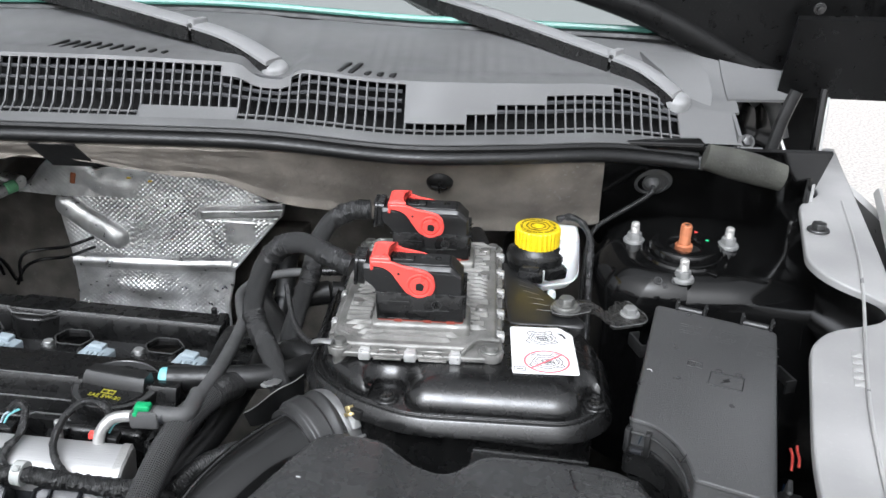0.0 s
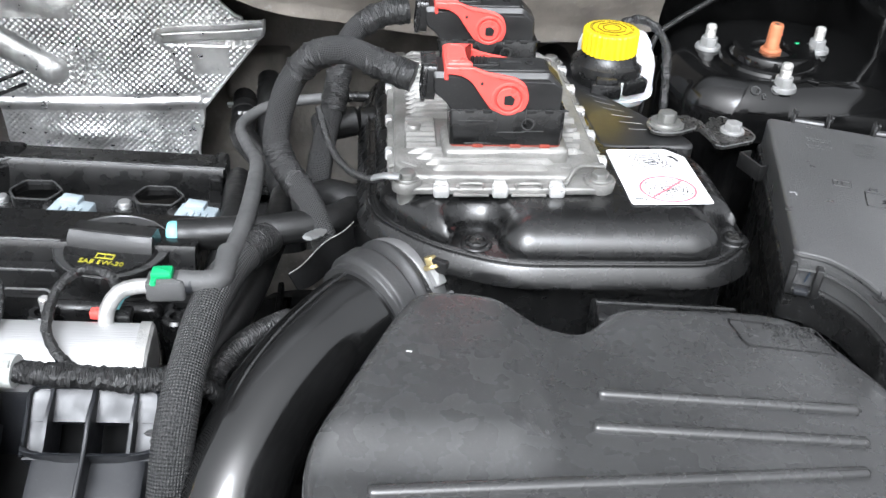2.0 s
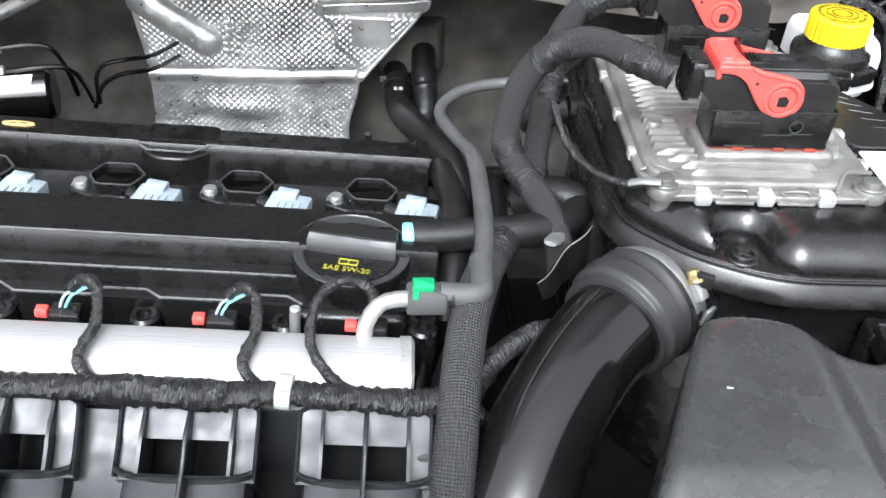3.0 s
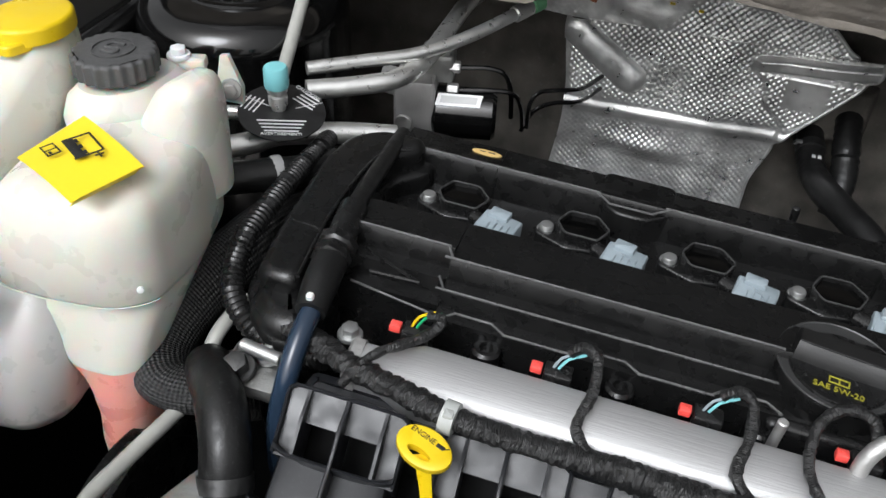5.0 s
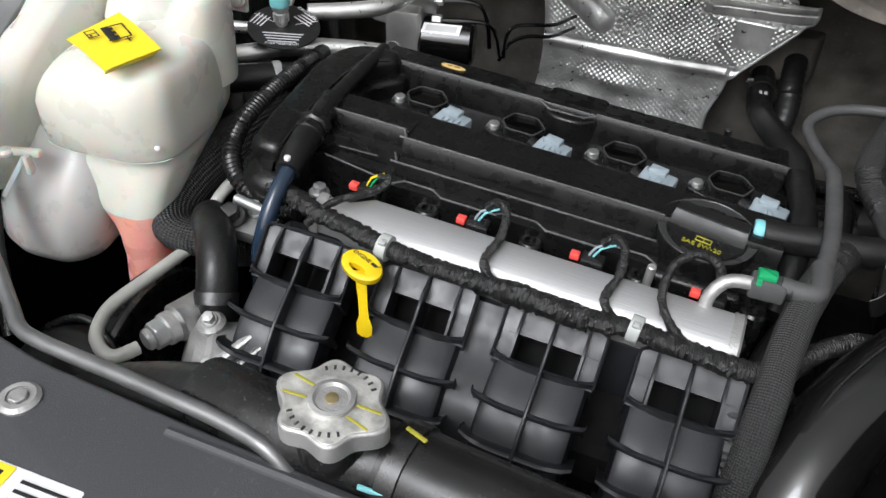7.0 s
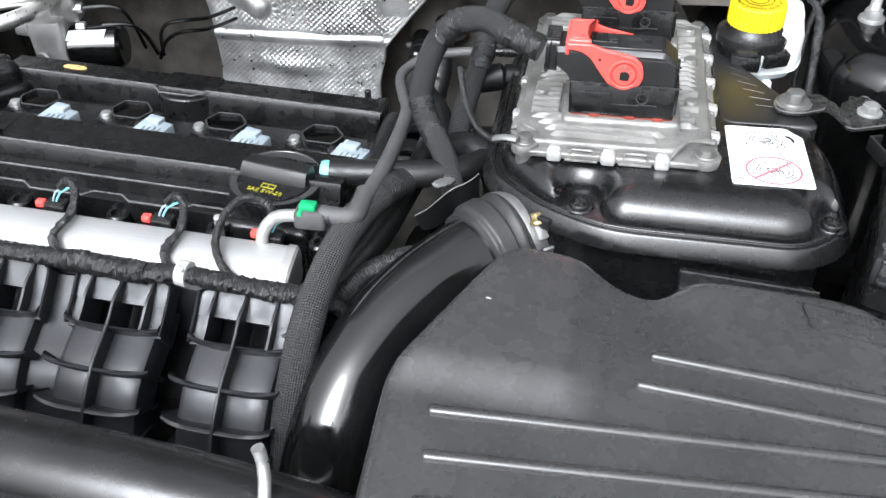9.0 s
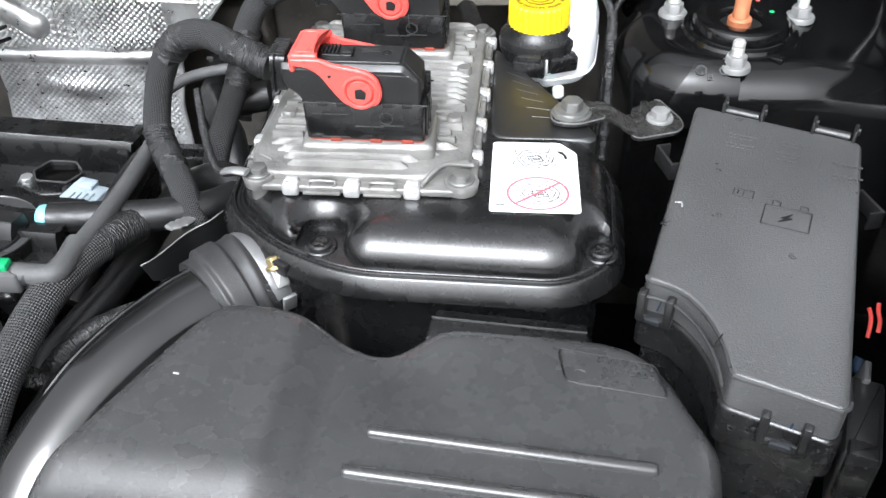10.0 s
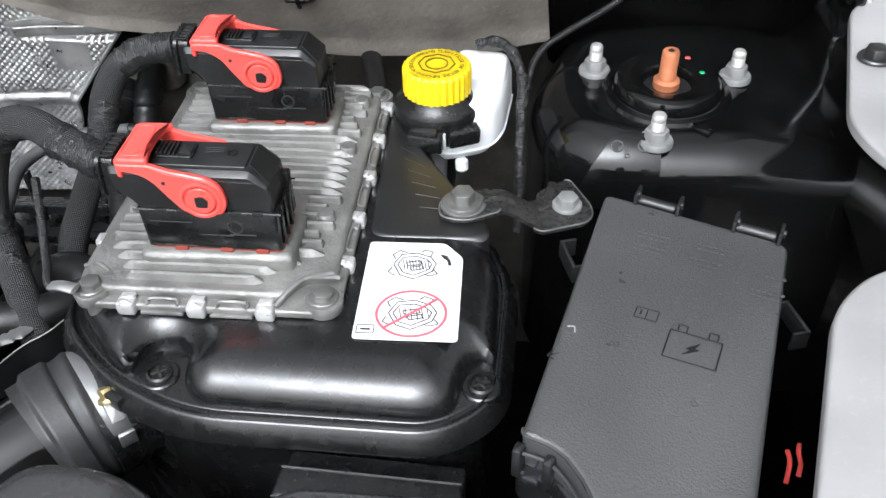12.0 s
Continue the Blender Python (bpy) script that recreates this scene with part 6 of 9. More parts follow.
for y in (-0.058, -0.013, 0.033, 0.078):
    part("rim_slot", tube([(W - 0.0005, y - 0.010, 0.9105), (W - 0.0045, y - 0.010, 0.9116), (W - 0.0045, y + 0.010, 0.9116), (W - 0.0005, y + 0.010, 0.9105)], 0.0010, 6, 0.003), ECU_CAST, ecu, "raised rim tongue", m=ME)
for y in (-0.068, -0.010, 0.055):
    part("clip", block((-W + 0.0015, y, 0.9085), (0.0060, 0.0095, 0.0085), 0.0018), CLIP_METAL, ecu, "bright folded clip", m=ME)
for x, y in ((W - 0.021, -0.046), (W - 0.020, 0.030), (-W + 0.021, -0.044), (W - 0.020, 0.092)):
    part("boss", lathe([(0.0062, 0.9155), (0.0058, 0.9215), (0.0050, 0.9225), (0.0, 0.9222)], 20, ME @ Matrix.Translation((x, y, 0))), ECU_CAST, ecu)
for x, y in ((0.3450, -0.0345), (0.3475, 0.1055)):
    part("connector_seat", puck(rect(x - 0.0460, y - 0.0295, x + 0.0480, y + 0.0170, 0.006), 0.912, 0.9275, 0.004, seg=3), ECU_CAST, ecu, "raised cast seat under a connector")


def connector(at):
    c = thing("ecu_connector", "black wiring connector with a red locking lever", "connector", at, group="control unit connectors")
    m = Matrix.Translation(at) @ pose(0, 0, 0, 0, 0, -1.5)
    part("gasket", puck(rect(-0.0400, -0.0235, 0.0420, 0.0115, 0.004), 0.0070, 0.0112, 0.001), RUST_RED, c, "red-brown gasket", m=m)
    for x in (-0.020, 0.008, 0.030):
        part("gasket_tab", block((x, -0.0240, 0.0092), (0.008, 0.003, 0.003), 0.0008), RUST_RED, c, m=m)
    ho = rect(-0.0415, -0.0240, 0.0425, 0.0120, 0.003, 4)
    hi_ = inset(ho, 0.0018)
    part("header", loft([[(p[0] * (0.985 if z < 0.011 else 1), p[1], z) for p in o] for o, z in ((ho, 0.0100), (ho, 0.0370), (inset(ho, 0.0006), 0.0378), (hi_, 0.0378), (hi_, 0.0300))]), CONN_GLOSS, c, "glossy header shroud", m=m)
    part("rim_bead", tube([(p[0], p[1], 0.0376) for p in inset(ho, 0.0002) + inset(ho, 0.0002)[:1]], 0.0006, 5, 0.004, loop=True), CONN_GLOSS, c, m=m)
    for x in (-0.027, -0.014, 0.018, 0.031):
        part("notch", block((x, -0.0236, 0.0370), (0.0065, 0.0020, 0.0030), 0.0004), INK, c, m=m)
    for y in (-0.017, -0.008, 0.001):
        part("side_rib", block((0.0428, y, 0.0235), (0.0016, 0.0028, 0.025), 0.0005), CONN_GLOSS, c, m=m)
    part("corner_post", block((0.0408, 0.0085, 0.0310), (0.0050, 0.0060, 0.030), 0.0010), CONN_GLOSS, c, m=m)
    sd = fillet([(-0.0385, 0.026), (-0.0420, 0.040), (-0.0540, 0.050), (-0.0540, 0.0650), (0.0290, 0.0650), (0.0395, 0.0540), (0.0405, 0.026)], [0.002, 0.006, 0.004, 0.003, 0.002, 0.002, 0.002])
    part("shell", loft([[(x, y, z - 0.0022 * (y < -0.0195 or y > 0.0085) * (z > 0.06)) for x, z in inset(sd, i)] for y, i in ((-0.0218, 0.0016), (-0.0208, 0.0004), (-0.0195, 0.0), (0.0080, 0.0), (0.0096, 0.0004), (0.0104, 0.0016))]), CONN_BLACK, c, "satin cable shell", m=m)
    part("top_plate", puck(fillet([(-0.030, -0.0175), (0.0270, -0.0175), (0.0270, 0.0070), (-0.030, 0.0070)], 0.002), 0.0640, 0.0661, 0.0008), CONN_BLACK, c, m=m)
    part("end_facet", loft([[(0.0288, -0.0140, 0.0657), (0.0288, 0.0050, 0.0657), (0.0398, 0.0075, 0.0545), (0.0398, -0.0170, 0.0545)], [(0.0270, -0.0140, 0.0640), (0.0270, 0.0050, 0.0640), (0.0380, 0.0075, 0.0530), (0.0380, -0.0170, 0.0530)]]), CONN_BLACK, c, m=m)
    part("long_ridge", rod((-0.034, -0.0212, 0.0600), (0.033, -0.0212, 0.0580), 0.0007, 6, 0.0002), CONN_BLACK, c, m=m)
    lk = part("slide", puck(fillet([(-0.0285, -0.0115), (-0.0060, -0.0115), (-0.0060, 0.0035), (-0.0285, 0.0035)], 0.002), 0.0655, 0.0675, 0.0006), BLACK_SATIN, c, "sliding lock", m=m)
    part("slide_window", block((-0.0105, -0.0040, 0.0677), (0.0070, 0.0100, 0.0012), 0.0004), INK, lk, m=m)
    for k in range(5):
        part("ridge", block((-0.0270 + 0.0026 * k, -0.0040, 0.0681), (0.0013, 0.0125, 0.0020), 0.0004), BLACK_SATIN, lk, m=m)
    part("collar", puck(rect(-0.0140, -0.0135, 0.0140, 0.0135, 0.006), 0.0, 0.0085, 0.0025), BLACK_SATIN, c, m=m @ pose(-0.0520, -0.0050, 0.0550, 0, -86, 0))
    part("collar_ring", skirt(rect(-0.0150, -0.0155, 0.0150, 0.0155, 0.007), [(0.002, 0.0), (0.0, 0.0006), (0.0, 0.0030), (0.002, 0.0036)]), BLACK_SATIN, c, m=m @ pose(-0.0585, -0.0050, 0.0550, 0, -86, 0))
    for k in range(6):
        part("grip_rib", block((-0.0570, -0.0160 + 0.0044 * k, 0.0685), (0.0110, 0.0018, 0.0030), 0.0005), BLACK_SATIN, c, m=m)
    arm = fillet([(-0.0455, 0.0705), (-0.0455, 0.0655), (-0.0345, 0.0645), (-0.0265, 0.0595), (-0.0190, 0.0480), (-0.0115, 0.0380), (-0.0040, 0.0362), (0.0115, 0.0372), (0.0152, 0.0460), (0.0128, 0.0570), (0.0060, 0.0625), (-0.0057, 0.0650), (-0.0175, 0.0672), (-0.0255, 0.0705)],
                 [0.002, 0.003, 0.006, 0.01, 0.01, 0.005, 0.004, 0.006, 0.008, 0.008, 0.008, 0.01, 0.008, 0.003])
    flank = [loft([[(x, y, z) for x, z in inset(arm, i)] for y, i in ((y0, 0.0004), (y0 + s * 0.0006, 0), (y0 + s * 0.0030, 0), (y0 + s * 0.0038, 0.0008))]) for y0, s in ((-0.0222, -1), (0.0110, 1))]
    bridge = puck(fillet([(-0.0455, -0.0252), (-0.0262, -0.0252), (-0.0290, -0.0130), (-0.0290, 0.0040), (-0.0235, 0.0140), (-0.0455, 0.0140)], [0.003, 0.003, 0.008, 0.008, 0.002, 0.005]), 0.0695, 0.0738, 0.0018, 0.0008)
    lev = part("lever", join(*flank, bridge, block((-0.0448, -0.0056, 0.0665), (0.0032, 0.0380, 0.0125), 0.0012)), RED, c, "bright red locking lever", m=m)
    part("thumb_hollow", skirt(fillet([(-0.0430, -0.0200), (-0.0320, -0.0200), (-0.0330, 0.0090), (-0.0430, 0.0090)], 0.004), [(0.0002, 0.0732), (-0.0004, 0.0742), (-0.0012, 0.0742), (-0.0018, 0.0732)]), RED, lev, m=m)
    part("pad", lathe([(0.0125, 0), (0.0123, 0.0010), (0.0112, 0.0014), (0.0104, 0.0012), (0.0098, 0.0004), (0.0088, 0.0004), (0.0082, 0.0012), (0.0, 0.0012)], 32, m @ pose(0.0000, -0.0256, 0.0475, 90)), RED, lev)
    part("eye", puck(fillet([(-0.0036, -0.0036), (0.0030, -0.0040), (0.0042, 0.0010), (0.0010, 0.0040), (-0.0036, 0.0030)], 0.001), 0, 0.0006, 0.0001), INK, lev, "black pivot eye", m=m @ pose(0.0004, -0.0266, 0.0470, 90))
    part("eye", rod((-0.0195, -0.0258, 0.0590), (-0.0195, -0.0266, 0.0590), 0.0012, 10, 0.0002), INK, lev, m=m)
    part("lever_edge", tube([(-0.0255, -0.0262, 0.0695), (-0.0175, -0.0262, 0.0655), (-0.0060, -0.0262, 0.0632), (0.0058, -0.0262, 0.0605), (0.0122, -0.0262, 0.0552)], 0.0006, 6, 0.003), RED, lev, m=m)
    part("moulded_mark", bars([(-0.0245, 0.006, 0.026, 0.0007), (0.012, 0.010, 0.0005, 0.012), (0.018, -0.002, 0.016, 0.0009), (0.002, -0.003, 0.020, 0.0009), (-0.022, -0.012, 0.020, 0.0010)], m @ pose(0.002, -0.0241, 0.0235, 90), 0.0003), CONN_MARK, c)
    part("moulded_ring", lathe([(0.0048, 0), (0.0048, 0.0003), (0.0040, 0.0003), (0.0040, 0)], 22, m @ pose(0.016, -0.0240, 0.0270, 90)), CONN_MARK, c)
    part("top_print", bars([(-0.001, 0.004, 0.012, 0.0006), (-0.001, 0.002, 0.010, 0.0006), (-0.001, 0.0, 0.012, 0.0006)], m @ pose(0.006, -0.003, 0.0661, 0, 0, 8), 0.0002), CONN_MARK, c)
    part("bolt_seat", lathe([(0.0032, 0.0657), (0.0032, 0.0667), (0.0022, 0.0667), (0.0022, 0.0660)], 14, m @ Matrix.Translation((0.0160, -0.004, 0))), BLACK_SATIN, c)
    return c


con = connector((0.3450, -0.0345, 0.9190))
copy_thing(con, Matrix.Translation((0.3475, 0.1055, 0.9190)))


def strands(name, pts, r, mat, label, bits=()):
    t = thing(name, label, "wiring loom", pts[0])
    part("sleeve", tube(pts, r, 18, 0.004, lumpy(0.05, 30, pts[0][0]), wrinkle=0.28 if mat == TAPE else 0.0), mat, t)
    for p0, p1, p2 in bits:
        part("tape", tube([p0, p1, p2], r * 1.05, 18, 0.002, lumpy(0.05, 60, p0[0]), wrinkle=0.20), TAPE, t, "shiny black tape wrap")
    return t


strands("control_unit_loom", [(0.272, -0.028, 0.972), (0.252, -0.022, 0.978), (0.228, -0.010, 0.983), (0.203, 0.0, 0.974), (0.184, 0.004, 0.950), (0.173, 0.0, 0.918), (0.172, -0.008, 0.897), (0.184, -0.025, 0.884), (0.198, -0.045, 0.872), (0.208, -0.062, 0.852), (0.212, -0.07, 0.83)],
        0.0105, BRAID_FINE, "thick cloth-sleeved wiring loom arching from a connector",
        [((0.278, -0.031, 0.9705), (0.262, -0.026, 0.975), (0.246, -0.019, 0.979)), ((0.216, -0.004, 0.980), (0.203, 0.0, 0.974), (0.191, 0.003, 0.961)), ((0.171, -0.006, 0.902), (0.178, -0.017, 0.889), (0.190, -0.033, 0.879))])
strands("control_unit_loom", [(0.276, 0.106, 0.973), (0.258, 0.104, 0.972), (0.236, 0.102, 0.960), (0.221, 0.095, 0.935), (0.215, 0.078, 0.905), (0.206, 0.05, 0.878), (0.200, 0.02, 0.85), (0.20, 0.0, 0.80)],
        0.0103, BRAID_FINE, "cloth-sleeved loom running down behind the air box",
        [((0.280, 0.106, 0.974), (0.258, 0.104, 0.972), (0.240, 0.102, 0.963)), ((0.222, 0.096, 0.936), (0.217, 0.084, 0.914), (0.213, 0.069, 0.896))])
strands("ground_lead", [(0.256, -0.083, 0.916), (0.244, -0.078, 0.912), (0.228, -0.05, 0.905), (0.214, -0.02, 0.91), (0.205, 0.005, 0.93)], 0.0028, TAPE, "thin taped earth lead bolted to the unit")
lug = thing("cable_lug", "bright tinned cable lug on the unit's corner", "cable lug", (0.256, -0.084, 0.917))
part("tongue", tube([(0.266, -0.087, 0.9185), (0.256, -0.084, 0.918), (0.247, -0.080, 0.914)], 0.0042, 10, 0.003, flat=(0.45, 1.0)), STEEL, lug)
bag = thing("torn_tape_end", "frayed black tape with a silvery foil end", "tape", (0.215, -0.075, 0.845))
part("fold", sheet(lambda u, v: Vector((0.186 + 0.046 * u + 0.006 * v * (1 - u), -0.117 + 0.056 * u - 0.003 * math.sin(9 * u), 0.856 + 0.009 * u - (0.014 + 0.026 * u) * v)), 12, 6, 0.0015), DARK_VOID, bag)
part("edge", tube([(0.186 + 0.046 * u, -0.117 + 0.056 * u - 0.003 * math.sin(9 * u), 0.8565 + 0.009 * u) for u in [i / 8 for i in range(9)]], 0.0005, 6), ECU_CAST, bag, "silvery edge")
part("frayed_end", tube([(0.208, -0.062, 0.86), (0.205, -0.072, 0.862), (0.198, -0.085, 0.866)], 0.006, 8, 0.003, lumpy(0.6, 260), flat=(0.4, 1)), STEEL, bag)

# coolant and vacuum lines between engine and air box
tl = thing("vapour_line", "thin dusty grey rubber vapour line with green clip", "hose", (0.14, 0.0, 0.87))
part("hose", tube([(0.205, 0.149, 0.874), (0.169, 0.148, 0.870), (0.145, 0.137, 0.868), (0.131, 0.118, 0.866), (0.1285, 0.096, 0.866), (0.140, 0.056, 0.868), (0.151, 0.023, 0.872), (0.153, -0.02, 0.873), (0.152, -0.079, 0.875), (0.147, -0.128, 0.876)],
                      0.0052, 12, swell=lambda s: 1.0 + 0.3 * smooth(0.16, 0.20, s)), RUBBER_GREY, tl)
part("elbow", tube([(0.146, -0.118, 0.877), (0.1455, -0.142, 0.876), (0.142, -0.151, 0.876), (0.130, -0.152, 0.876), (0.118, -0.152, 0.877)], 0.0078, 14), RUBBER_GREY, tl)
part("coupling", block((0.110, -0.153, 0.874), (0.026, 0.017, 0.016), 0.003), RUBBER_GREY, tl)
part("clip", join(block((0.108, -0.152, 0.884), (0.014, 0.010, 0.006), 0.002), block((0.103, -0.152, 0.878), (0.004, 0.0185, 0.010), 0.001)), GREEN, tl, "bright green release clip")
part("ring", lathe([(0.0075, 0), (0.008, 0.001), (0.008, 0.005), (0.0075, 0.006)], 14, Matrix.Translation((0.122, -0.152, 0.876)) @ pose(0, 0, 0, 0, 90, 0)), GREY_PLASTIC, tl)
part("end_tap", rod((0.205, 0.149, 0.874), (0.246, 0.147, 0.876), 0.005, 10), BLACK_SATIN, tl)
loom = strands("braided_loom", [(0.165, -0.075, 0.858), (0.150, -0.115, 0.866), (0.138, -0.155, 0.864), (0.130, -0.20, 0.851), (0.126, -0.235, 0.836), (0.122, -0.265, 0.808), (0.118, -0.29, 0.765), (0.115, -0.305, 0.69)], 0.0128, BRAID, "thick black braided loom beside the manifold")
part("tape_cuff", tube([(0.1665, -0.071, 0.857), (0.160, -0.088, 0.862), (0.153, -0.106, 0.865)], 0.0136, 18, 0.002, wrinkle=0.08), TAPE, loom, "black tape cuff")
strands("taped_branch", [(0.135, -0.185, 0.815), (0.152, -0.165, 0.828), (0.170, -0.150, 0.832), (0.188, -0.135, 0.828), (0.205, -0.115, 0.81)], 0.0080, TAPE, "black tape-wrapped wiring harness branch")
strands("side_branch", [(0.12, -0.19, 0.80), (0.13, -0.15, 0.81), (0.15, -0.10, 0.82), (0.165, -0.03, 0.83), (0.17, 0.04, 0.83)], 0.012, RUBBER, "dark rubber line under the braided loom")
bh = thing("printed_hose", "black hose with white printed marks beside the valve cover", "hose", (0.135, 0.0, 0.84))
part("hose", tube([(0.128, 0.06, 0.835), (0.132, 0.02, 0.845), (0.136, -0.03, 0.85), (0.132, -0.08, 0.84), (0.125, -0.12, 0.82)], 0.011), RUBBER, bh)
# heater hoses on the firewall
hh = thing("heater_hose", "black rubber heater hose with a spring clamp", "hose", (0.1, 0.33, 0.78))
part("hose", tube([(0.088, 0.412, 0.764), (0.0895, 0.390, 0.756), (0.0905, 0.365, 0.750), (0.0925, 0.330, 0.752), (0.101, 0.290, 0.758), (0.121, 0.250, 0.759), (0.143, 0.215, 0.755), (0.155, 0.180, 0.735), (0.160, 0.16, 0.69)], 0.0150, 18), RUBBER, hh)
mcl = Matrix.Translation((0.0900, 0.380, 0.7535)) @ Vector((0.002, -0.030, -0.007)).to_track_quat("Z", "Y").to_matrix().to_4x4()
part("spring_clamp", lathe([(0.0150, -0.0055), (0.0162, -0.0055), (0.0162, 0.0055), (0.0150, 0.0055)], 28, mcl), STEEL_DARK, hh, "dull spring clamp")
for sg in (-1, 1):
    part("clamp_ear", block((-0.0160, 0.0090 + 0.004 * sg, 0.003 * sg), (0.0075, 0.0030, 0.0045), 0.0008), STEEL, hh, m=mcl)
part("print", bars([(0.0, 0.0, 0.0040, 0.0060), (0.0062, 0.0, 0.0040, 0.0060)], Matrix.Translation((0.0890, 0.345, 0.7662)) @ pose(0, 0, 0, 10), 0.0003), INK_GREY, hh, "white printed marks")
hh2 = thing("heater_hose", "short black heater stub on the firewall", "hose", (0.12, 0.36, 0.77))
part("stub", tube([(0.122, 0.40, 0.79), (0.122, 0.37, 0.775), (0.124, 0.34, 0.75), (0.12, 0.31, 0.72)], 0.014, 14, 0.004, ribbed(0.01, 0.14)), RUBBER, hh2)
part("tubes_plate", puck(fillet([(0.07, 0.40), (0.14, 0.40), (0.15, 0.43), (0.06, 0.43)], 0.01), 0.76, 0.82, 0.004), FELT_SHADED, hh2)
vent = thing("louvre_panel", "black louvred plastic shield behind the engine", "shield", (0.09, 0.2, 0.76))
for k in range(5):
    part("louvre", block((0.13, 0.235 - 0.008 * k, 0.725 + 0.004 * k), (0.24, 0.004, 0.010), 0.001), BLACK_SATIN, vent)
part("plate", block((0.13, 0.22, 0.712), (0.25, 0.06, 0.01), 0.002), BLACK_SATIN, vent)
part("peg", rod((0.062, 0.20, 0.73), (0.062, 0.20, 0.79), 0.004, 10), BLACK_SATIN, vent)
ab = thing("hose_joint", "dark round hose joint below the control unit", "hose", (0.21, 0.04, 0.86))
part("joint", rod((0.195, 0.085, 0.872), (0.235, 0.095, 0.876), 0.0135, 20, 0.003), RUBBER, ab)
part("hose", tube([(0.235, 0.095, 0.876), (0.26, 0.10, 0.87), (0.28, 0.11, 0.84)], 0.012), RUBBER, ab)
part("lower_hose", tube([(0.187, 0.005, 0.84), (0.215, -0.005, 0.853), (0.24, -0.02, 0.845), (0.25, -0.03, 0.80)], 0.0155), RUBBER, ab)

# ---- intake tube ----
it = thing("intake_tube", "glossy black curved air intake tube with ribbed bellows", "intake tube", (0.2, -0.2, 0.8))
AX = [(0.243, -0.130, 0.833), (0.222, -0.153, 0.831), (0.199, -0.183, 0.826), (0.177, -0.218, 0.815), (0.161, -0.256, 0.797), (0.152, -0.292, 0.766), (0.147, -0.318, 0.72), (0.145, -0.332, 0.65)]
part("tube", tube(AX, 0.0350, 40, 0.006, lambda s: 1.0 - 0.03 * smooth(0, 0.05, s)), TUBE_BLACK, it)
part("mould_seam", tube([(p[0] - 0.012, p[1] + 0.004, p[2] + 0.0325) for p in AX[:5]], 0.0012, 6), BLACK_GLOSS, it)


def bellows(s):
    """The cuff's girth along it: clamp seat, ridge, groove, second ridge and the thick outer lip."""
    bump = lambda c, w: math.exp(-((s - c) / w) ** 2)
    return 0.965 + 0.06 * smooth(0.002, 0.0, s) + 0.055 * bump(0.0335, 0.0030) + 0.02 * bump(0.038, 0.004) + 0.075 * smooth(0.041, 0.044, s) - 0.09 * smooth(0.056, 0.060, s)


part("bellows", tube([(0.287, -0.0915, 0.836), (0.270, -0.106, 0.8355), (0.255, -0.118, 0.8345), (0.241, -0.131, 0.8325), (0.238, -0.134, 0.832)], 0.0415, 44, 0.0012, bellows), CUFF, it, "dull black rubber cuff")
cd = Vector((-0.049, -0.0425, -0.004)).normalized()
cm = Matrix.Translation((0.269, -0.107, 0.8355)) @ cd.to_track_quat("Z", "Y").to_matrix().to_4x4()
hc = thing("hose_clamp", "steel worm-drive hose clamp round the bellows", "hose clamp", (0.269, -0.107, 0.8355))
part("band", lathe([(0.0395, -0.0060), (0.0418, -0.0062), (0.0424, -0.0050), (0.0420, 0.0), (0.0424, 0.0050), (0.0418, 0.0062), (0.0395, 0.0060)], 48, cm), STEEL_GREY, hc, "dull steel band")
part("housing", block((0.2905, -0.1315, 0.8630), (0.010, 0.015, 0.008), 0.002, pose(0, 0, 0, 48, 0, 40)), ZINC, hc)
part("screw", hexhead((0.2885, -0.1290, 0.8690), 0.0046, 0.006, (-0.3, 0.35, 0.8)), BRASS, hc, "brassy clamp screw")
part("tail", block((0.2980, -0.1400, 0.8480), (0.010, 0.003, 0.014), 0.001, pose(0, 0, 0, 12, 0, 40)), STEEL, hc)

# ---- resonator ----
res = thing("air_resonator", "matt black moulded air resonator with raised ribs", "resonator", (0.38, -0.3, 0.86))


def res_top(x, y):
    """The gentle fall of the moulding towards the wing."""
    hill = 0.0105 * (1 - smooth(0.320, 0.352 + 0.06 * (y + 0.20), x)) * smooth(-0.338, -0.304, y)
    dip = 0.004 * math.exp(-((x - 0.385) / 0.03) ** 2 - ((y + 0.22) / 0.03) ** 2)
    return hill - dip - 0.082 * (x - 0.25)


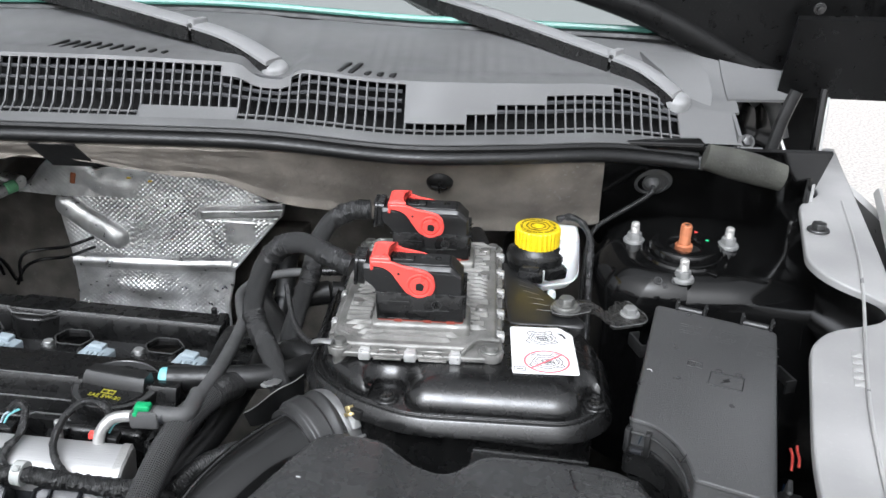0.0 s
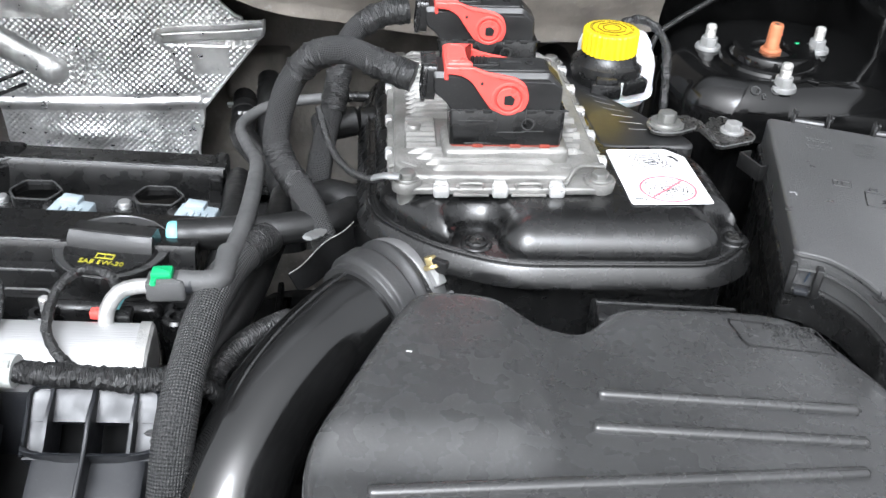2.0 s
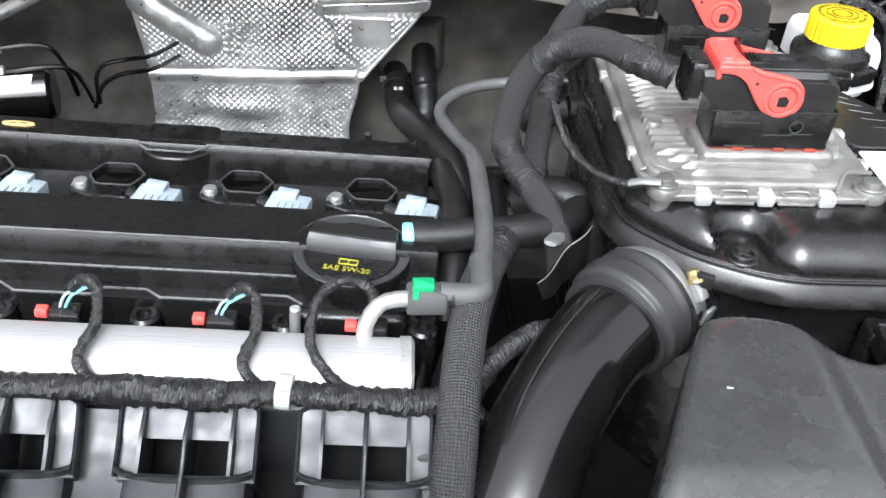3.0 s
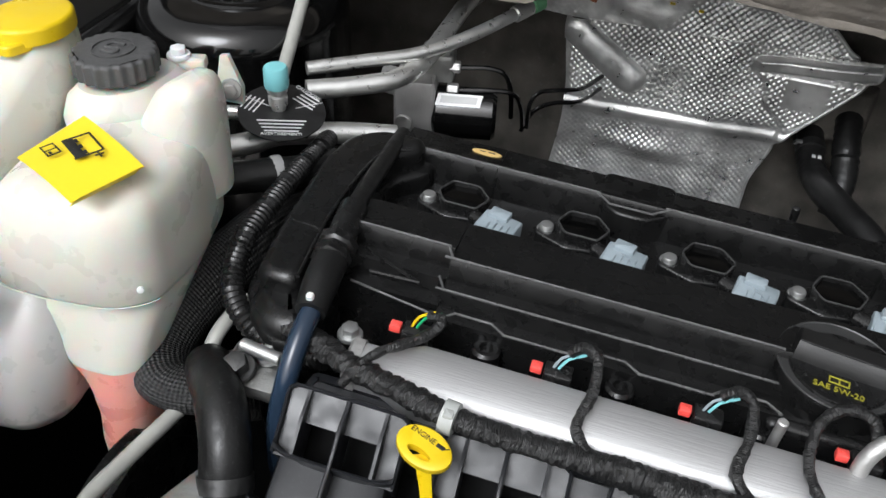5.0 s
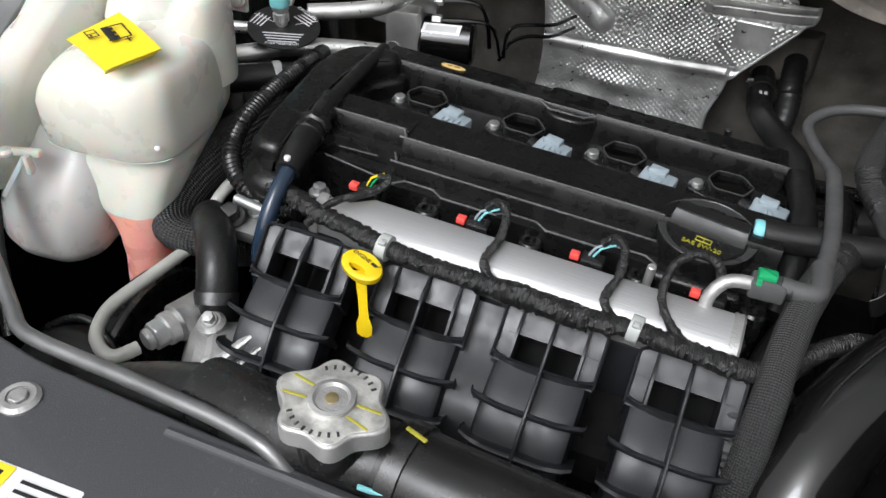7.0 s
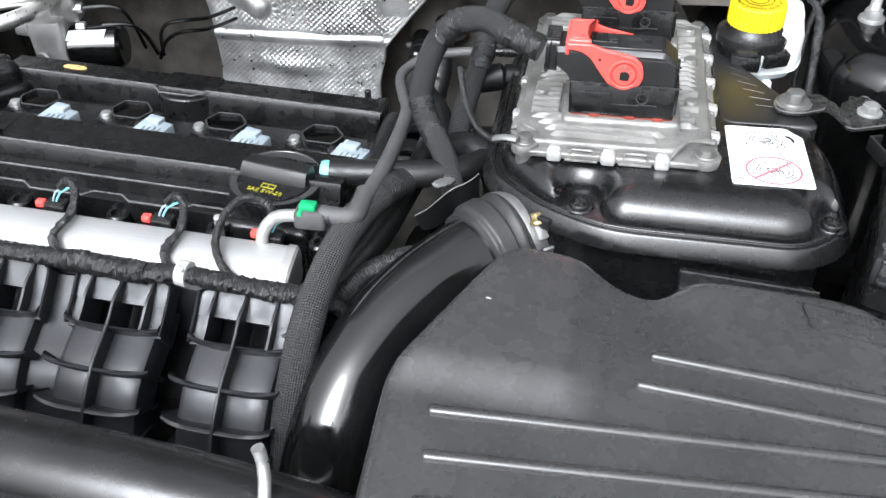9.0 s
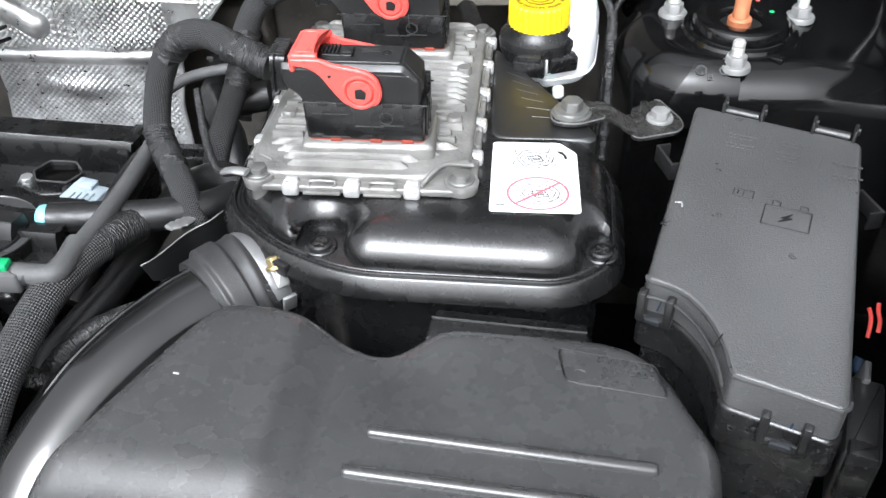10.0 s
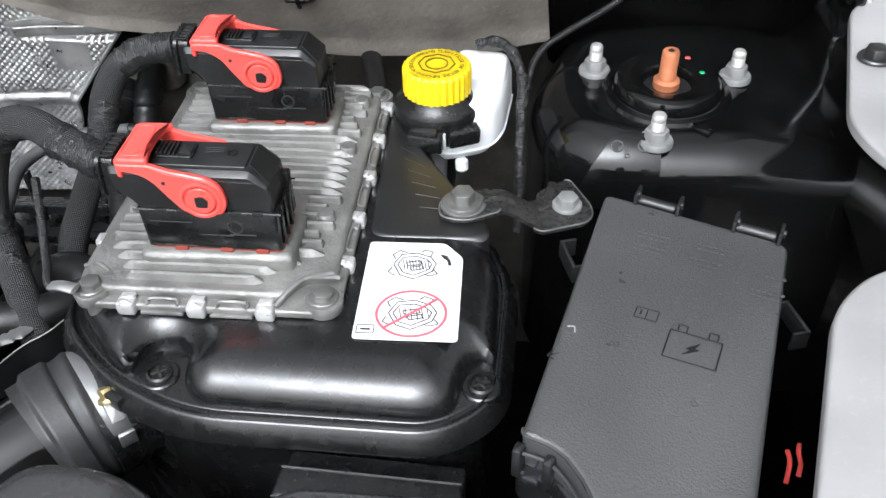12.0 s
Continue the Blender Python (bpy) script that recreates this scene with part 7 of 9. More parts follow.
RO = fillet([(0.213, -0.425), (0.2095, -0.325), (0.258, -0.214), (0.272, -0.188), (0.312, -0.188), (0.338, -0.197), (0.372, -0.212), (0.388, -0.200), (0.405, -0.182), (0.50, -0.180), (0.530, -0.186), (0.549, -0.215), (0.556, -0.236), (0.568, -0.258), (0.562, -0.30), (0.535, -0.425)],
            [0.01, 0.01, 0.02, 0.02, 0.02, 0.03, 0.02, 0.012, 0.02, 0.02, 0.03, 0.02, 0.01, 0.02, 0.03, 0.02], 5)
part("body", soft_puck(RO, 0.70, 0.8895, 0.012, 300, lift=res_top, fill=40), BLACK_MATT, res)
for (xa, ya), (xb, yb) in (((0.373, -0.272), (0.530, -0.279)), ((0.364, -0.299), (0.523, -0.305)), ((0.242, -0.347), (0.512, -0.327)), ((0.2445, -0.380), (0.507, -0.357)), ((0.245, -0.411), (0.50, -0.387))):
    d = Vector((xb - xa, yb - ya))
    n = Vector((-d.y, d.x)).normalized() * 0.0038
    o = fillet([(xa - n.x, ya - n.y), (xb - n.x, yb - n.y), (xb + n.x, yb + n.y), (xa + n.x, ya + n.y)], 0.0035, 4)
    part("rib", puck(o, 0.880, 0.8935, 0.003, seg=3, lift=res_top), BLACK_MATT, res)
part("tab", puck(fillet([(0.396, -0.184), (0.500, -0.184), (0.499, -0.1665), (0.398, -0.1655)], 0.004), 0.858, 0.8760, 0.002, lift=res_top), BLACK_SATIN, res)
part("tab_back", puck(fillet([(0.398, -0.166), (0.500, -0.167), (0.500, -0.148), (0.400, -0.147)], 0.003), 0.78, 0.866, 0.002, lift=res_top), BLACK_SATIN, res)
po = fillet([(0.478, -0.196), (0.536, -0.203), (0.541, -0.228), (0.482, -0.222)], 0.005)
for xa, ya, xb, yb in ((0.396, -0.184, 0.500, -0.184), (0.398, -0.1655, 0.499, -0.1665)):
    part("tab_bead", rod((xa, ya, 0.8758 + res_top(xa, ya)), (xb, yb, 0.8758 + res_top(xb, yb)), 0.0009, 8), BEAD_DARK, res)
part("plate_rim", tube([(p[0], p[1], 0.890 + res_top(p[0], p[1])) for p in po + po[:1]], 0.0007, 6, 0.004, loop=True), BLACK_GLOSS, res)
MX = Matrix.Translation((0.515, -0.2105, 0.8897 + res_top(0.515, -0.21))) @ pose(0, 0, 0, 0, 4.7, -7)
writing("04593912 AB", 0.0062, MX @ pose(0.002, 0.0065, 0.0006), BEAD_DARK, res, "moulded_letters", 0.0006)
writing(">PP-TD20<", 0.0062, MX @ pose(0.004, -0.0005, 0.0006), BEAD_DARK, res, "moulded_letters", 0.0006)
writing("7442    1", 0.0056, MX @ pose(-0.002, -0.0075, 0.0006), BEAD_DARK, res, "moulded_letters", 0.0006)
star = [Vector((0.0055 * (1 if k % 2 == 0 else 0.55) * math.sin(math.pi * k / 5), 0.0055 * (1 if k % 2 == 0 else 0.55) * math.cos(math.pi * k / 5))) for k in range(10)]
part("moulded_mark", puck(star, 0, 0.0008, 0.0002), BLACK_MATT, res, m=Matrix.Translation((0.4905, -0.209, 0.8896 + res_top(0.49, -0.21))) @ pose(0, 0, 0, 0, 4.7, 0))
part("stray_chip", block((0.266, -0.254, 0.8900 + res_top(0.266, -0.25)), (0.0035, 0.001, 0.0006), 0.0002, pose(0, 0, 0, 0, 0, -12)), LABEL_WHITE, res)

# ---- fuse box ----
fb = thing("fuse_box", "grained black plastic fuse box with latched lid", "fuse box", (0.61, -0.1, 0.85))
FT = lambda x, y: 0.032 * y - 0.0
fo_pts = [(0.5860, 0.031), (0.6970, -0.0155), (0.6240, -0.262), (0.5685, -0.2390), (0.5680, -0.218), (0.5620, -0.194), (0.5490, -0.174), (0.5300, -0.166)]
fo = fillet(fo_pts, [0.006, 0.008, 0.008, 0.004, 0.012, 0.018, 0.012, 0.004], 5)
part("lid", puck(fo, 0.880, 0.9085, 0.0030, seg=3, lift=FT), BLACK_GRAIN, fb, "grained lid")
part("lid_skirt", puck(inset(fo, -0.0025), 0.855, 0.884, 0.003, lift=FT), BLACK_SATIN, fb)
part("body", puck(inset(fo, 0.003), 0.66, 0.856, 0.002), BLACK_SATIN, fb)
part("lid_bead", tube([(x + 0.0005, y + 0.001, 0.9062 + FT(x, y)) for x, y in fillet(fo_pts, [0.006, 0.008, 0.008, 0.004, 0.012, 0.018, 0.012, 0.004], 5)[12:]], 0.0016, 8, 0.005), BEAD_DARK, fb)
part("lid_bead", tube([(x - 0.0035, y - 0.0035, 0.8985 + FT(x, y)) for x, y in [(0.5680, -0.2365)] + fo_pts[4:]], 0.0012, 8, 0.005), BEAD_DARK, fb, "lower moulding line")
MF = Matrix.Translation((0.6165, -0.0935, 0.9089 + FT(0, -0.0935))) @ pose(0, 0, 0, 1.8, 0, -20)


def polyline(pts, r=0.00045):
    return join(*[rod((*a, 0), (*b, 0), r, 6, 0.0001) for a, b in zip(pts, pts[1:])])


part("battery_symbol", join(polyline([(-0.003, -0.0190), (0.0265, -0.0190), (0.0265, 0.002), (-0.003, 0.002), (-0.003, -0.0190)]), polyline([(0.001, 0.002), (0.001, 0.0075), (0.006, 0.0075), (0.006, 0.002)]), polyline([(0.0185, 0.002), (0.0185, 0.0075), (0.0235, 0.0075), (0.0235, 0.002)])), MOULD_MARK, fb, m=MF)
part("bolt_symbol", puck([(0.0150, -0.0030), (0.0085, -0.0088), (0.0110, -0.0092), (0.0070, -0.0140), (0.0155, -0.0080), (0.0128, -0.0076)], -0.0003, 0.0004, 0.0001), MOULD_MARK, fb, m=MF)
part("book_symbol", join(polyline([(-0.0250, 0.004), (-0.0120, 0.004), (-0.0120, 0.0125), (-0.0250, 0.0125), (-0.0250, 0.004)], 0.0004), polyline([(-0.0185, 0.004), (-0.0185, 0.0125)], 0.0004), polyline([(-0.022, 0.007), (-0.022, 0.0105)], 0.0007)), MOULD_MARK, fb, m=MF)
for dx, dy, n in ((-0.031, 0.078, 2), (-0.031, 0.066, 2), (0.006, 0.080, 2), (0.004, 0.066, 3), (0.042, 0.066, 1), (0.043, 0.052, 2)):
    rows_ = [(dx + 0.0035 * j - 0.009 + 0.001 * k, dy - 0.0042 * k, 0.0024, 0.0022) for k in range(n) for j in range(6 - k)]
    part("moulded_print", bars(rows_, MF, 0.0003), BLACK_GRAIN, fb, "faint moulded lettering")
part("panel_line", polyline([(-0.0115, 0.084), (-0.0135, 0.060)], 0.0003), BLACK_GRAIN, fb, m=MF)
part("panel_line", polyline([(0.026, 0.078), (0.023, 0.054)], 0.0003), BLACK_GRAIN, fb, m=MF)
part("arrow_mark", join(polyline([(-0.009, -0.138), (-0.006, -0.126)], 0.0005), polyline([(-0.0125, -0.133), (-0.009, -0.138), (-0.0045, -0.1345)], 0.0005)), MOULD_MARK, fb, m=MF)
part("arrow_mark", join(polyline([(-0.0615, -0.043), (-0.056, -0.039)], 0.0005), polyline([(-0.0600, -0.0385), (-0.0615, -0.043), (-0.057, -0.0445)], 0.0005)), MOULD_MARK, fb, m=MF)
part("scuff", tube([(-0.058, -0.018, 0), (-0.054, -0.017, 0.0001), (-0.0525, -0.021, 0)], 0.0006, 6, 0.001), WORN_SCUFF, fb, "pale scuff on the lid", m=MF)


def loop_clip(at, rz, w, d, h=0.014):
    """An open square staple of plastic standing off the lid's side."""
    m = Matrix.Translation(at) @ pose(0, 0, 0, 0, 0, rz)
    part("loop_clip", join(block((-w / 2, -d / 2, 0), (0.0022, d, h), 0.0006), block((w / 2, -d / 2, 0), (0.0022, d, h), 0.0006), block((0, -d, 0), (w + 0.0022, 0.0024, h), 0.0006)), CONN_BLACK, fb, "open side clip", m=m)


loop_clip((0.5700, -0.008, 0.884), -74, 0.026, 0.010)
loop_clip((0.6880, -0.060, 0.880), 106, 0.026, 0.010)


def latch(at, rz, s=1.0):
    m = Matrix.Translation(at) @ pose(0, 0, 0, 0, 0, rz)
    l = part("latch", join(block((-0.0095 * s, 0, 0), (0.0050, 0.0075, 0.022), 0.0012), block((0.0095 * s, 0, 0), (0.0050, 0.0075, 0.022), 0.0012), block((0, 0.0008, -0.010), (0.024 * s, 0.0060, 0.0060), 0.0012)), CONN_BLACK, fb, "latch with two cheeks", m=m)
    part("tongue", block((0, -0.0015, -0.009), (0.0105 * s, 0.0060, 0.0042), 0.0010), GREY_PLASTIC, l, m=m)
    # thin blue bar that paints a glint into the latch
    part("blue_glint", block((0.002, 0.0015, 0.002), (0.0010, 0.0015, 0.010), 0.0003, pose(0, 0, 0, 0, 12, 0)), DARK_BLUE_TUBE, l, "blue glint modelled as a thin bar", m=m)


latch((0.5365, -0.1735, 0.886), -24, 0.9)
latch((0.5985, -0.2535, 0.872), -22, 1.15)
for x, y in ((0.6195, 0.0200), (0.6790, -0.0055)):
    for d in (-0.0130, 0.0130):
        part("hinge_ear", join(block((x + d, y - 0.42 * d, 0.9095), (0.0024, 0.0130, 0.0150), 0.0008, pose(0, 0, 0, 0, 0, -22)), block((x + d, y - 0.42 * d - 0.005, 0.9165), (0.0020, 0.0028, 0.0060), 0.0005, pose(0, 0, 0, 24, 0, -22))), CONN_BLACK, fb)
    part("hinge_barrel", rod((x - 0.0120, y + 0.0052 + 0.002, 0.9075), (x + 0.0120, y - 0.0052 + 0.002, 0.9075), 0.0038, 14, 0.001), CONN_BLACK, fb)
for k, (x, y, z, mt) in enumerate(((0.682, -0.141, 0.862, RED), (0.690, -0.136, 0.862, RED), (0.676, -0.165, 0.84, DARK_BLUE_TUBE))):
    w = thing("fuse_box_wire", "loose red wire beside the fuse box" if mt == RED else "dark blue wire beside the fuse box", "wire", (x, y, z), group="fuse box wires")
    part("wire", tube([(x, y - 0.004, z - 0.022), (x + 0.001, y, z - 0.016), (x + 0.001 - 0.002 * k, y + 0.003, z - 0.010), (x - 0.001, y + 0.006, z - 0.005)], 0.0014 if mt == RED else 0.0038, 10), mt, w)
sidec = thing("relay_cluster", "black relay housings hanging beside the fuse box", "relay", (0.66, -0.24, 0.84))
part("housing", block((0.6480, -0.2350, 0.842), (0.020, 0.060, 0.050), 0.003, pose(0, 0, 0, 0, 0, -18)), CONN_BLACK, sidec)
part("front_plate", block((0.6390, -0.2620, 0.852), (0.016, 0.012, 0.040), 0.002, pose(0, 0, 0, 0, 0, -18)), BLACK_SATIN, sidec)
part("terminal", block((0.6560, -0.2030, 0.862), (0.004, 0.016, 0.018), 0.001, pose(0, 0, 0, 0, 10, -18)), STEEL_GREY, sidec, "dull metal terminal")
fr = thing("battery_tray", "cream plastic tray edge below the fuse box", "tray", (0.57, -0.3, 0.75))
part("rim", tube([(0.5530, -0.2330, 0.8550), (0.5520, -0.2430, 0.8450), (0.5555, -0.2500, 0.8380), (0.5540, -0.2580, 0.826), (0.562, -0.272, 0.815), (0.60, -0.292, 0.805), (0.66, -0.31, 0.80)], 0.0048, 8, flat=(1.6, 0.7)), CREAM, fr, "cream plastic rim")
part("tray", block((0.62, -0.34, 0.70), (0.16, 0.10, 0.10), 0.01), DARK_VOID, fr)
gw = thing("green_wires", "green and red wires below the fuse box", "wire", (0.575, -0.26, 0.8))
part("wire", tube([(0.545, -0.232, 0.845), (0.556, -0.24, 0.82), (0.575, -0.262, 0.79), (0.62, -0.28, 0.78)], 0.0016, 8), GREEN, gw)
part("wire", tube([(0.56, -0.25, 0.79), (0.585, -0.268, 0.785), (0.62, -0.27, 0.785)], 0.0016, 8), RED, gw)

# ---- strut tower ----
tower = thing("strut_tower", "glossy black painted strut tower with three nuts", "strut tower", (0.645, 0.18, 0.88))
to = fillet([(0.533, 0.180), (0.545, 0.116), (0.598, 0.080), (0.70, 0.080), (0.765, 0.086), (0.815, 0.095), (0.815, 0.31), (0.655, 0.305), (0.570, 0.288)], [0.06, 0.04, 0.05, 0.02, 0.02, 0.01, 0.01, 0.05, 0.06], 8)
part("dome", soft_puck(to, 0.66, 0.9085, 0.036, 300, lift=lambda x, y: 0.03 * (y - 0.17) - 0.012 * smooth(0.68, 0.78, x), fill=24), TOWER_BLACK, tower)
part("seam", tube([(0.760, 0.170, 0.8975), (0.764, 0.128, 0.8955), (0.765, 0.105, 0.884), (0.765, 0.0885, 0.862), (0.765, 0.0840, 0.83)], 0.0013, 6), TOWER_BLACK, tower)
MT = Matrix.Translation((0.6425, 0.166, 0.9088)) @ pose(0, 0, 0, 2.0) @ Matrix.Scale(0.90, 4)
part("mount_ring", lathe([(0.056, -0.001), (0.054, 0.0030), (0.0490, 0.0040), (0.0475, 0.0022), (0.0462, 0.0030), (0.0455, 0.0105), (0.0435, 0.0140), (0.0390, 0.0158), (0.030, 0.0150), (0.0235, 0.0125), (0.0218, 0.0095), (0.0215, 0.0035), (0.0, 0.0030)], 64, MT), TOWER_BLACK, tower)
part("well", lathe([(0.0208, 0.0042), (0.0, 0.0044)], 28, MT), INK, tower)
part("strut_rod", lathe([(0.0115, 0.004), (0.0115, 0.0105), (0.0098, 0.0120), (0.0080, 0.0125), (0.0080, 0.0150), (0.0074, 0.0160), (0.0074, 0.0370), (0.0064, 0.0392), (0.0, 0.0392)], 24, MT @ Matrix.Translation((-0.001, 0.002, 0))), ORANGE_ROD, tower, "copper-coloured strut rod")
part("rod_socket", puck([Vector((0.0030 * math.cos(math.pi / 3 * i), 0.0030 * math.sin(math.pi / 3 * i))) for i in range(6)], 0.0388, 0.0396, 0.0001), STEEL_DARK, tower, m=MT @ Matrix.Translation((-0.001, 0.002, 0)))
part("dimple", block((0.6640, 0.1130, 0.9078), (0.012, 0.007, 0.002), 0.0010, pose(0, 0, 0, 2, 0, -35)), TOWER_BLACK, tower, "pressed dimple")
part("stamped_plate", loft([[(xa, y - 0.004, z + 0.004), (0.5 * (xa + xb), y - 0.005, z + 0.005), (xb, y - 0.004, z + 0.004), (xb, y + 0.003, z - 0.006), (xa, y + 0.003, z - 0.006)] for xa, xb, y, z in ((0.601, 0.622, 0.1045, 0.9085), (0.595, 0.629, 0.1005, 0.9078), (0.589, 0.630, 0.0920, 0.9020), (0.580, 0.630, 0.0835, 0.8925), (0.572, 0.629, 0.0790, 0.8775), (0.567, 0.629, 0.0775, 0.8580))]), TOWER_BLACK, tower)
MQ = pose(0, 0, 0, 34)
for x in (0.5985, 0.6175):
    part("stamp_ring", lathe([(0.0046, 0.0), (0.0046, 0.0012), (0.0034, 0.0012), (0.0034, 0.0)], 18, Matrix.Translation((x, 0.0895, 0.9078)) @ MQ), BEAD_DARK, tower)
writing("B", 0.0085, Matrix.Translation((0.6055, 0.0840, 0.9046)) @ MQ, BEAD_DARK, tower, "stamped_letter", 0.0006)
part("paint_dot", lathe([(0.0025, 0.0), (0.002, 0.0005), (0, 0.0006)], 12, MT @ Matrix.Translation((0.020, 0.030, 0.0158))), RED, tower, "red paint dot")
part("paint_dot", lathe([(0.0025, 0.0), (0.002, 0.0005), (0, 0.0006)], 12, MT @ Matrix.Translation((0.029, 0.006, 0.0156))), GREEN, tower, "green paint dot")


def tower_nut(at):
    n = thing("flange_nut", "zinc-plated flange nut on a strut stud", "nut", at, group="strut tower nuts")
    m = Matrix.Translation(at)
    part("nut", hexhead((0, 0, 0), 0.0090, 0.0080, washer=1.42, wh=0.0048), ZINC, n, "pale zinc nut", m=m)
    part("stud", lathe([(0.0054, 0.010)] + [(0.0054 - 0.0006 * (k % 2), 0.0125 + 0.0008 * k) for k in range(10)] + [(0.0050, 0.0205), (0.0052, 0.0215), (0.0052, 0.0238), (0.0040, 0.0255), (0.0, 0.0260)], 16, m), STUD_GREY, n)
    return n


n0 = tower_nut((0.5880, 0.1945, 0.9080))
copy_thing(n0, Matrix.Translation((0.6990, 0.1880, 0.9080)))
copy_thing(n0, Matrix.Translation((0.6265, 0.0965, 0.9062)))
bk = thing("mounting_bracket", "bent steel bracket bolted between tower and air box", "bracket", (0.53, 0.03, 0.9))
ear = fillet([(0.4745, 0.012), (0.4760, -0.001), (0.4930, -0.005), (0.5150, 0.006), (0.5160, 0.031), (0.5020, 0.030), (0.4800, 0.027)], [0.008, 0.01, 0.012, 0.003, 0.003, 0.006, 0.008])
part("ear", puck(ear, 0.9085, 0.9115, 0.0008), BLACK_STEEL, bk)
part("ear_bead", tube([(p[0], p[1], 0.9112) for p in ear[:24]], 0.0007, 6, 0.003), STEEL_GREY, bk, "bright pressed edge")
part("neck", loft([[(x, y - w, z), (x, y - 0.35 * w, z + rise), (x, y + 0.35 * w, z + rise), (x, y + w, z), (x, y + w, z - 0.003), (x, y - w, z - 0.003)] for x, y, z, w, rise in ((0.5130, 0.0185, 0.9112, 0.0125, 0.0), (0.5190, 0.0200, 0.9095, 0.0110, 0.002), (0.5270, 0.0225, 0.9030, 0.0105, 0.0035), (0.5340, 0.0250, 0.8965, 0.0115, 0.003), (0.5420, 0.0285, 0.8925, 0.0150, 0.0005))]), BLACK_STEEL, bk, "blackened twisted neck")
part("slot_rib", tube([(0.5030, 0.0130, 0.9118), (0.5090, 0.0165, 0.9124), (0.5165, 0.0185, 0.9120), (0.5240, 0.0200, 0.9080)], 0.0022, 8, 0.003), BLACK_STEEL, bk)
foot = fillet([(0.5380, 0.0130), (0.5440, 0.0100), (0.5740, 0.0210), (0.5790, 0.0290), (0.5780, 0.0400), (0.5640, 0.0700), (0.5560, 0.0660), (0.5410, 0.0540), (0.5390, 0.0400)], [0.003, 0.004, 0.006, 0.006, 0.01, 0.004, 0.004, 0.004, 0.004])
part("foot", puck(foot, 0.8885, 0.8920, 0.0008), BLACK_STEEL, bk, "worn steel foot plate")
part("foot_bead", tube([(p[0], p[1], 0.8915) for p in foot[:36]], 0.0007, 6, 0.003), STEEL_GREY, bk, "bright pressed edge")
part("groove", tube([(0.5520, 0.0640, 0.8920), (0.5500, 0.0480, 0.8925), (0.5470, 0.0380, 0.8925), (0.5400, 0.0330, 0.8925)], 0.0026, 8, 0.003, flat=(0.6, 1.2)), BLACK_STEEL, bk, "dark pressed groove")
part("bolt", hexhead((0.4905, 0.0120, 0.9115), 0.0082, 0.0075, washer=1.62, wh=0.0040), BOLT_DULL, bk, "dull flanged bolt")
part("washer", lathe([(0.0150, 0.0), (0.0150, 0.0018), (0.0138, 0.0024)], 32, Matrix.Translation((0.4905, 0.0120, 0.9110))), BOLT_DULL, bk)
part("bolt", hexhead((0.5615, 0.0385, 0.8920), 0.0078, 0.0060, washer=1.35), ZINC, bk, "pale zinc bolt")

# ---- brake reservoir ----
br = thing("brake_fluid_reservoir", "milky white brake fluid reservoir with yellow cap", "reservoir", (0.48, 0.15, 0.9))
bo = [(0.4560, 0.104), (0.4720, 0.097), (0.5060, 0.109), (0.5155, 0.130), (0.5225, 0.192), (0.452, 0.198)]
part("tank", loft([ell_(bo, d, z) for z, d in ((0.8800, 0.010), (0.8825, 0.006), (0.8860, 0.0045), (0.8900, 0.0045), (0.8910, 0.0020), (0.8930, 0.0), (0.9160, 0.0005), (0.9240, 0.003), (0.9275, 0.008))]), WHITE, br)
part("tank_seam", tube([(p[0], p[1], 0.8915) for p in fillet(bo, 0.011, 5)[2:26]], 0.0012, 6, 0.004), WHITE, br)
part("shoulder", puck(fillet([(0.482, 0.148), (0.515, 0.146), (0.519, 0.187), (0.476, 0.192)], 0.01), 0.91, 0.9310, 0.005), WHITE, br)
MB = Matrix.Translation((0.4655, 0.1230, 0.0))
part("neck", lathe([(0.0245, 0.896), (0.0290, 0.902), (0.0325, 0.912), (0.0335, 0.920), (0.0325, 0.924), (0.0270, 0.927), (0.0240, 0.933)], 40, MB), BLACK_SATIN, br, "black neck ring")
part("neck_seal", lathe([(0.0235, 0.927), (0.0240, 0.933), (0.0235, 0.934)], 32, MB), WHITE, br, "white neck under the cap")
part("sensor_plug", join(block((0.4590, 0.0935, 0.9085), (0.027, 0.017, 0.014), 0.002, pose(0, 0, 0, 10, 0, -12)), block((0.4585, 0.0905, 0.9170), (0.020, 0.010, 0.006), 0.0015, pose(0, 0, 0, 10, 0, -12))), BLACK_SATIN, br, "black sensor plug")
part("sensor_plug", block((0.4850, 0.1010, 0.9090), (0.024, 0.016, 0.014), 0.002, pose(0, 0, 0, 10, 0, 22)), BLACK_SATIN, br, "black sensor plug")
part("plug_tie", block((0.4725, 0.0900, 0.9080), (0.0022, 0.0030, 0.014), 0.0006), CLIP_GREY, br)
yc = [Vector(((0.0250 + 0.0006 * math.cos(30 * a)) * math.cos(a), (0.0250 + 0.0006 * math.cos(30 * a)) * math.sin(a))) for a in [2 * math.pi * i / 180 for i in range(180)]]
MK = MB @ Matrix.Translation((0, 0, -0.0035))
cap2 = part("cap", puck(yc, 0.9365, 0.9575, 0.0028), YELLOW, br, "ribbed yellow cap", m=MK)
part("cap_rim", lathe([(0.0138, 0.9572), (0.0138, 0.9583), (0.0130, 0.9583), (0.0130, 0.9572)], 8, MK), INK_BROWN, cap2, "octagon warning outline")
part("cap_rim", lathe([(0.0085, 0.9572), (0.0085, 0.9582), (0.0076, 0.9582), (0.0076, 0.9572)], 28, MK), INK_BROWN, cap2, "printed ring")
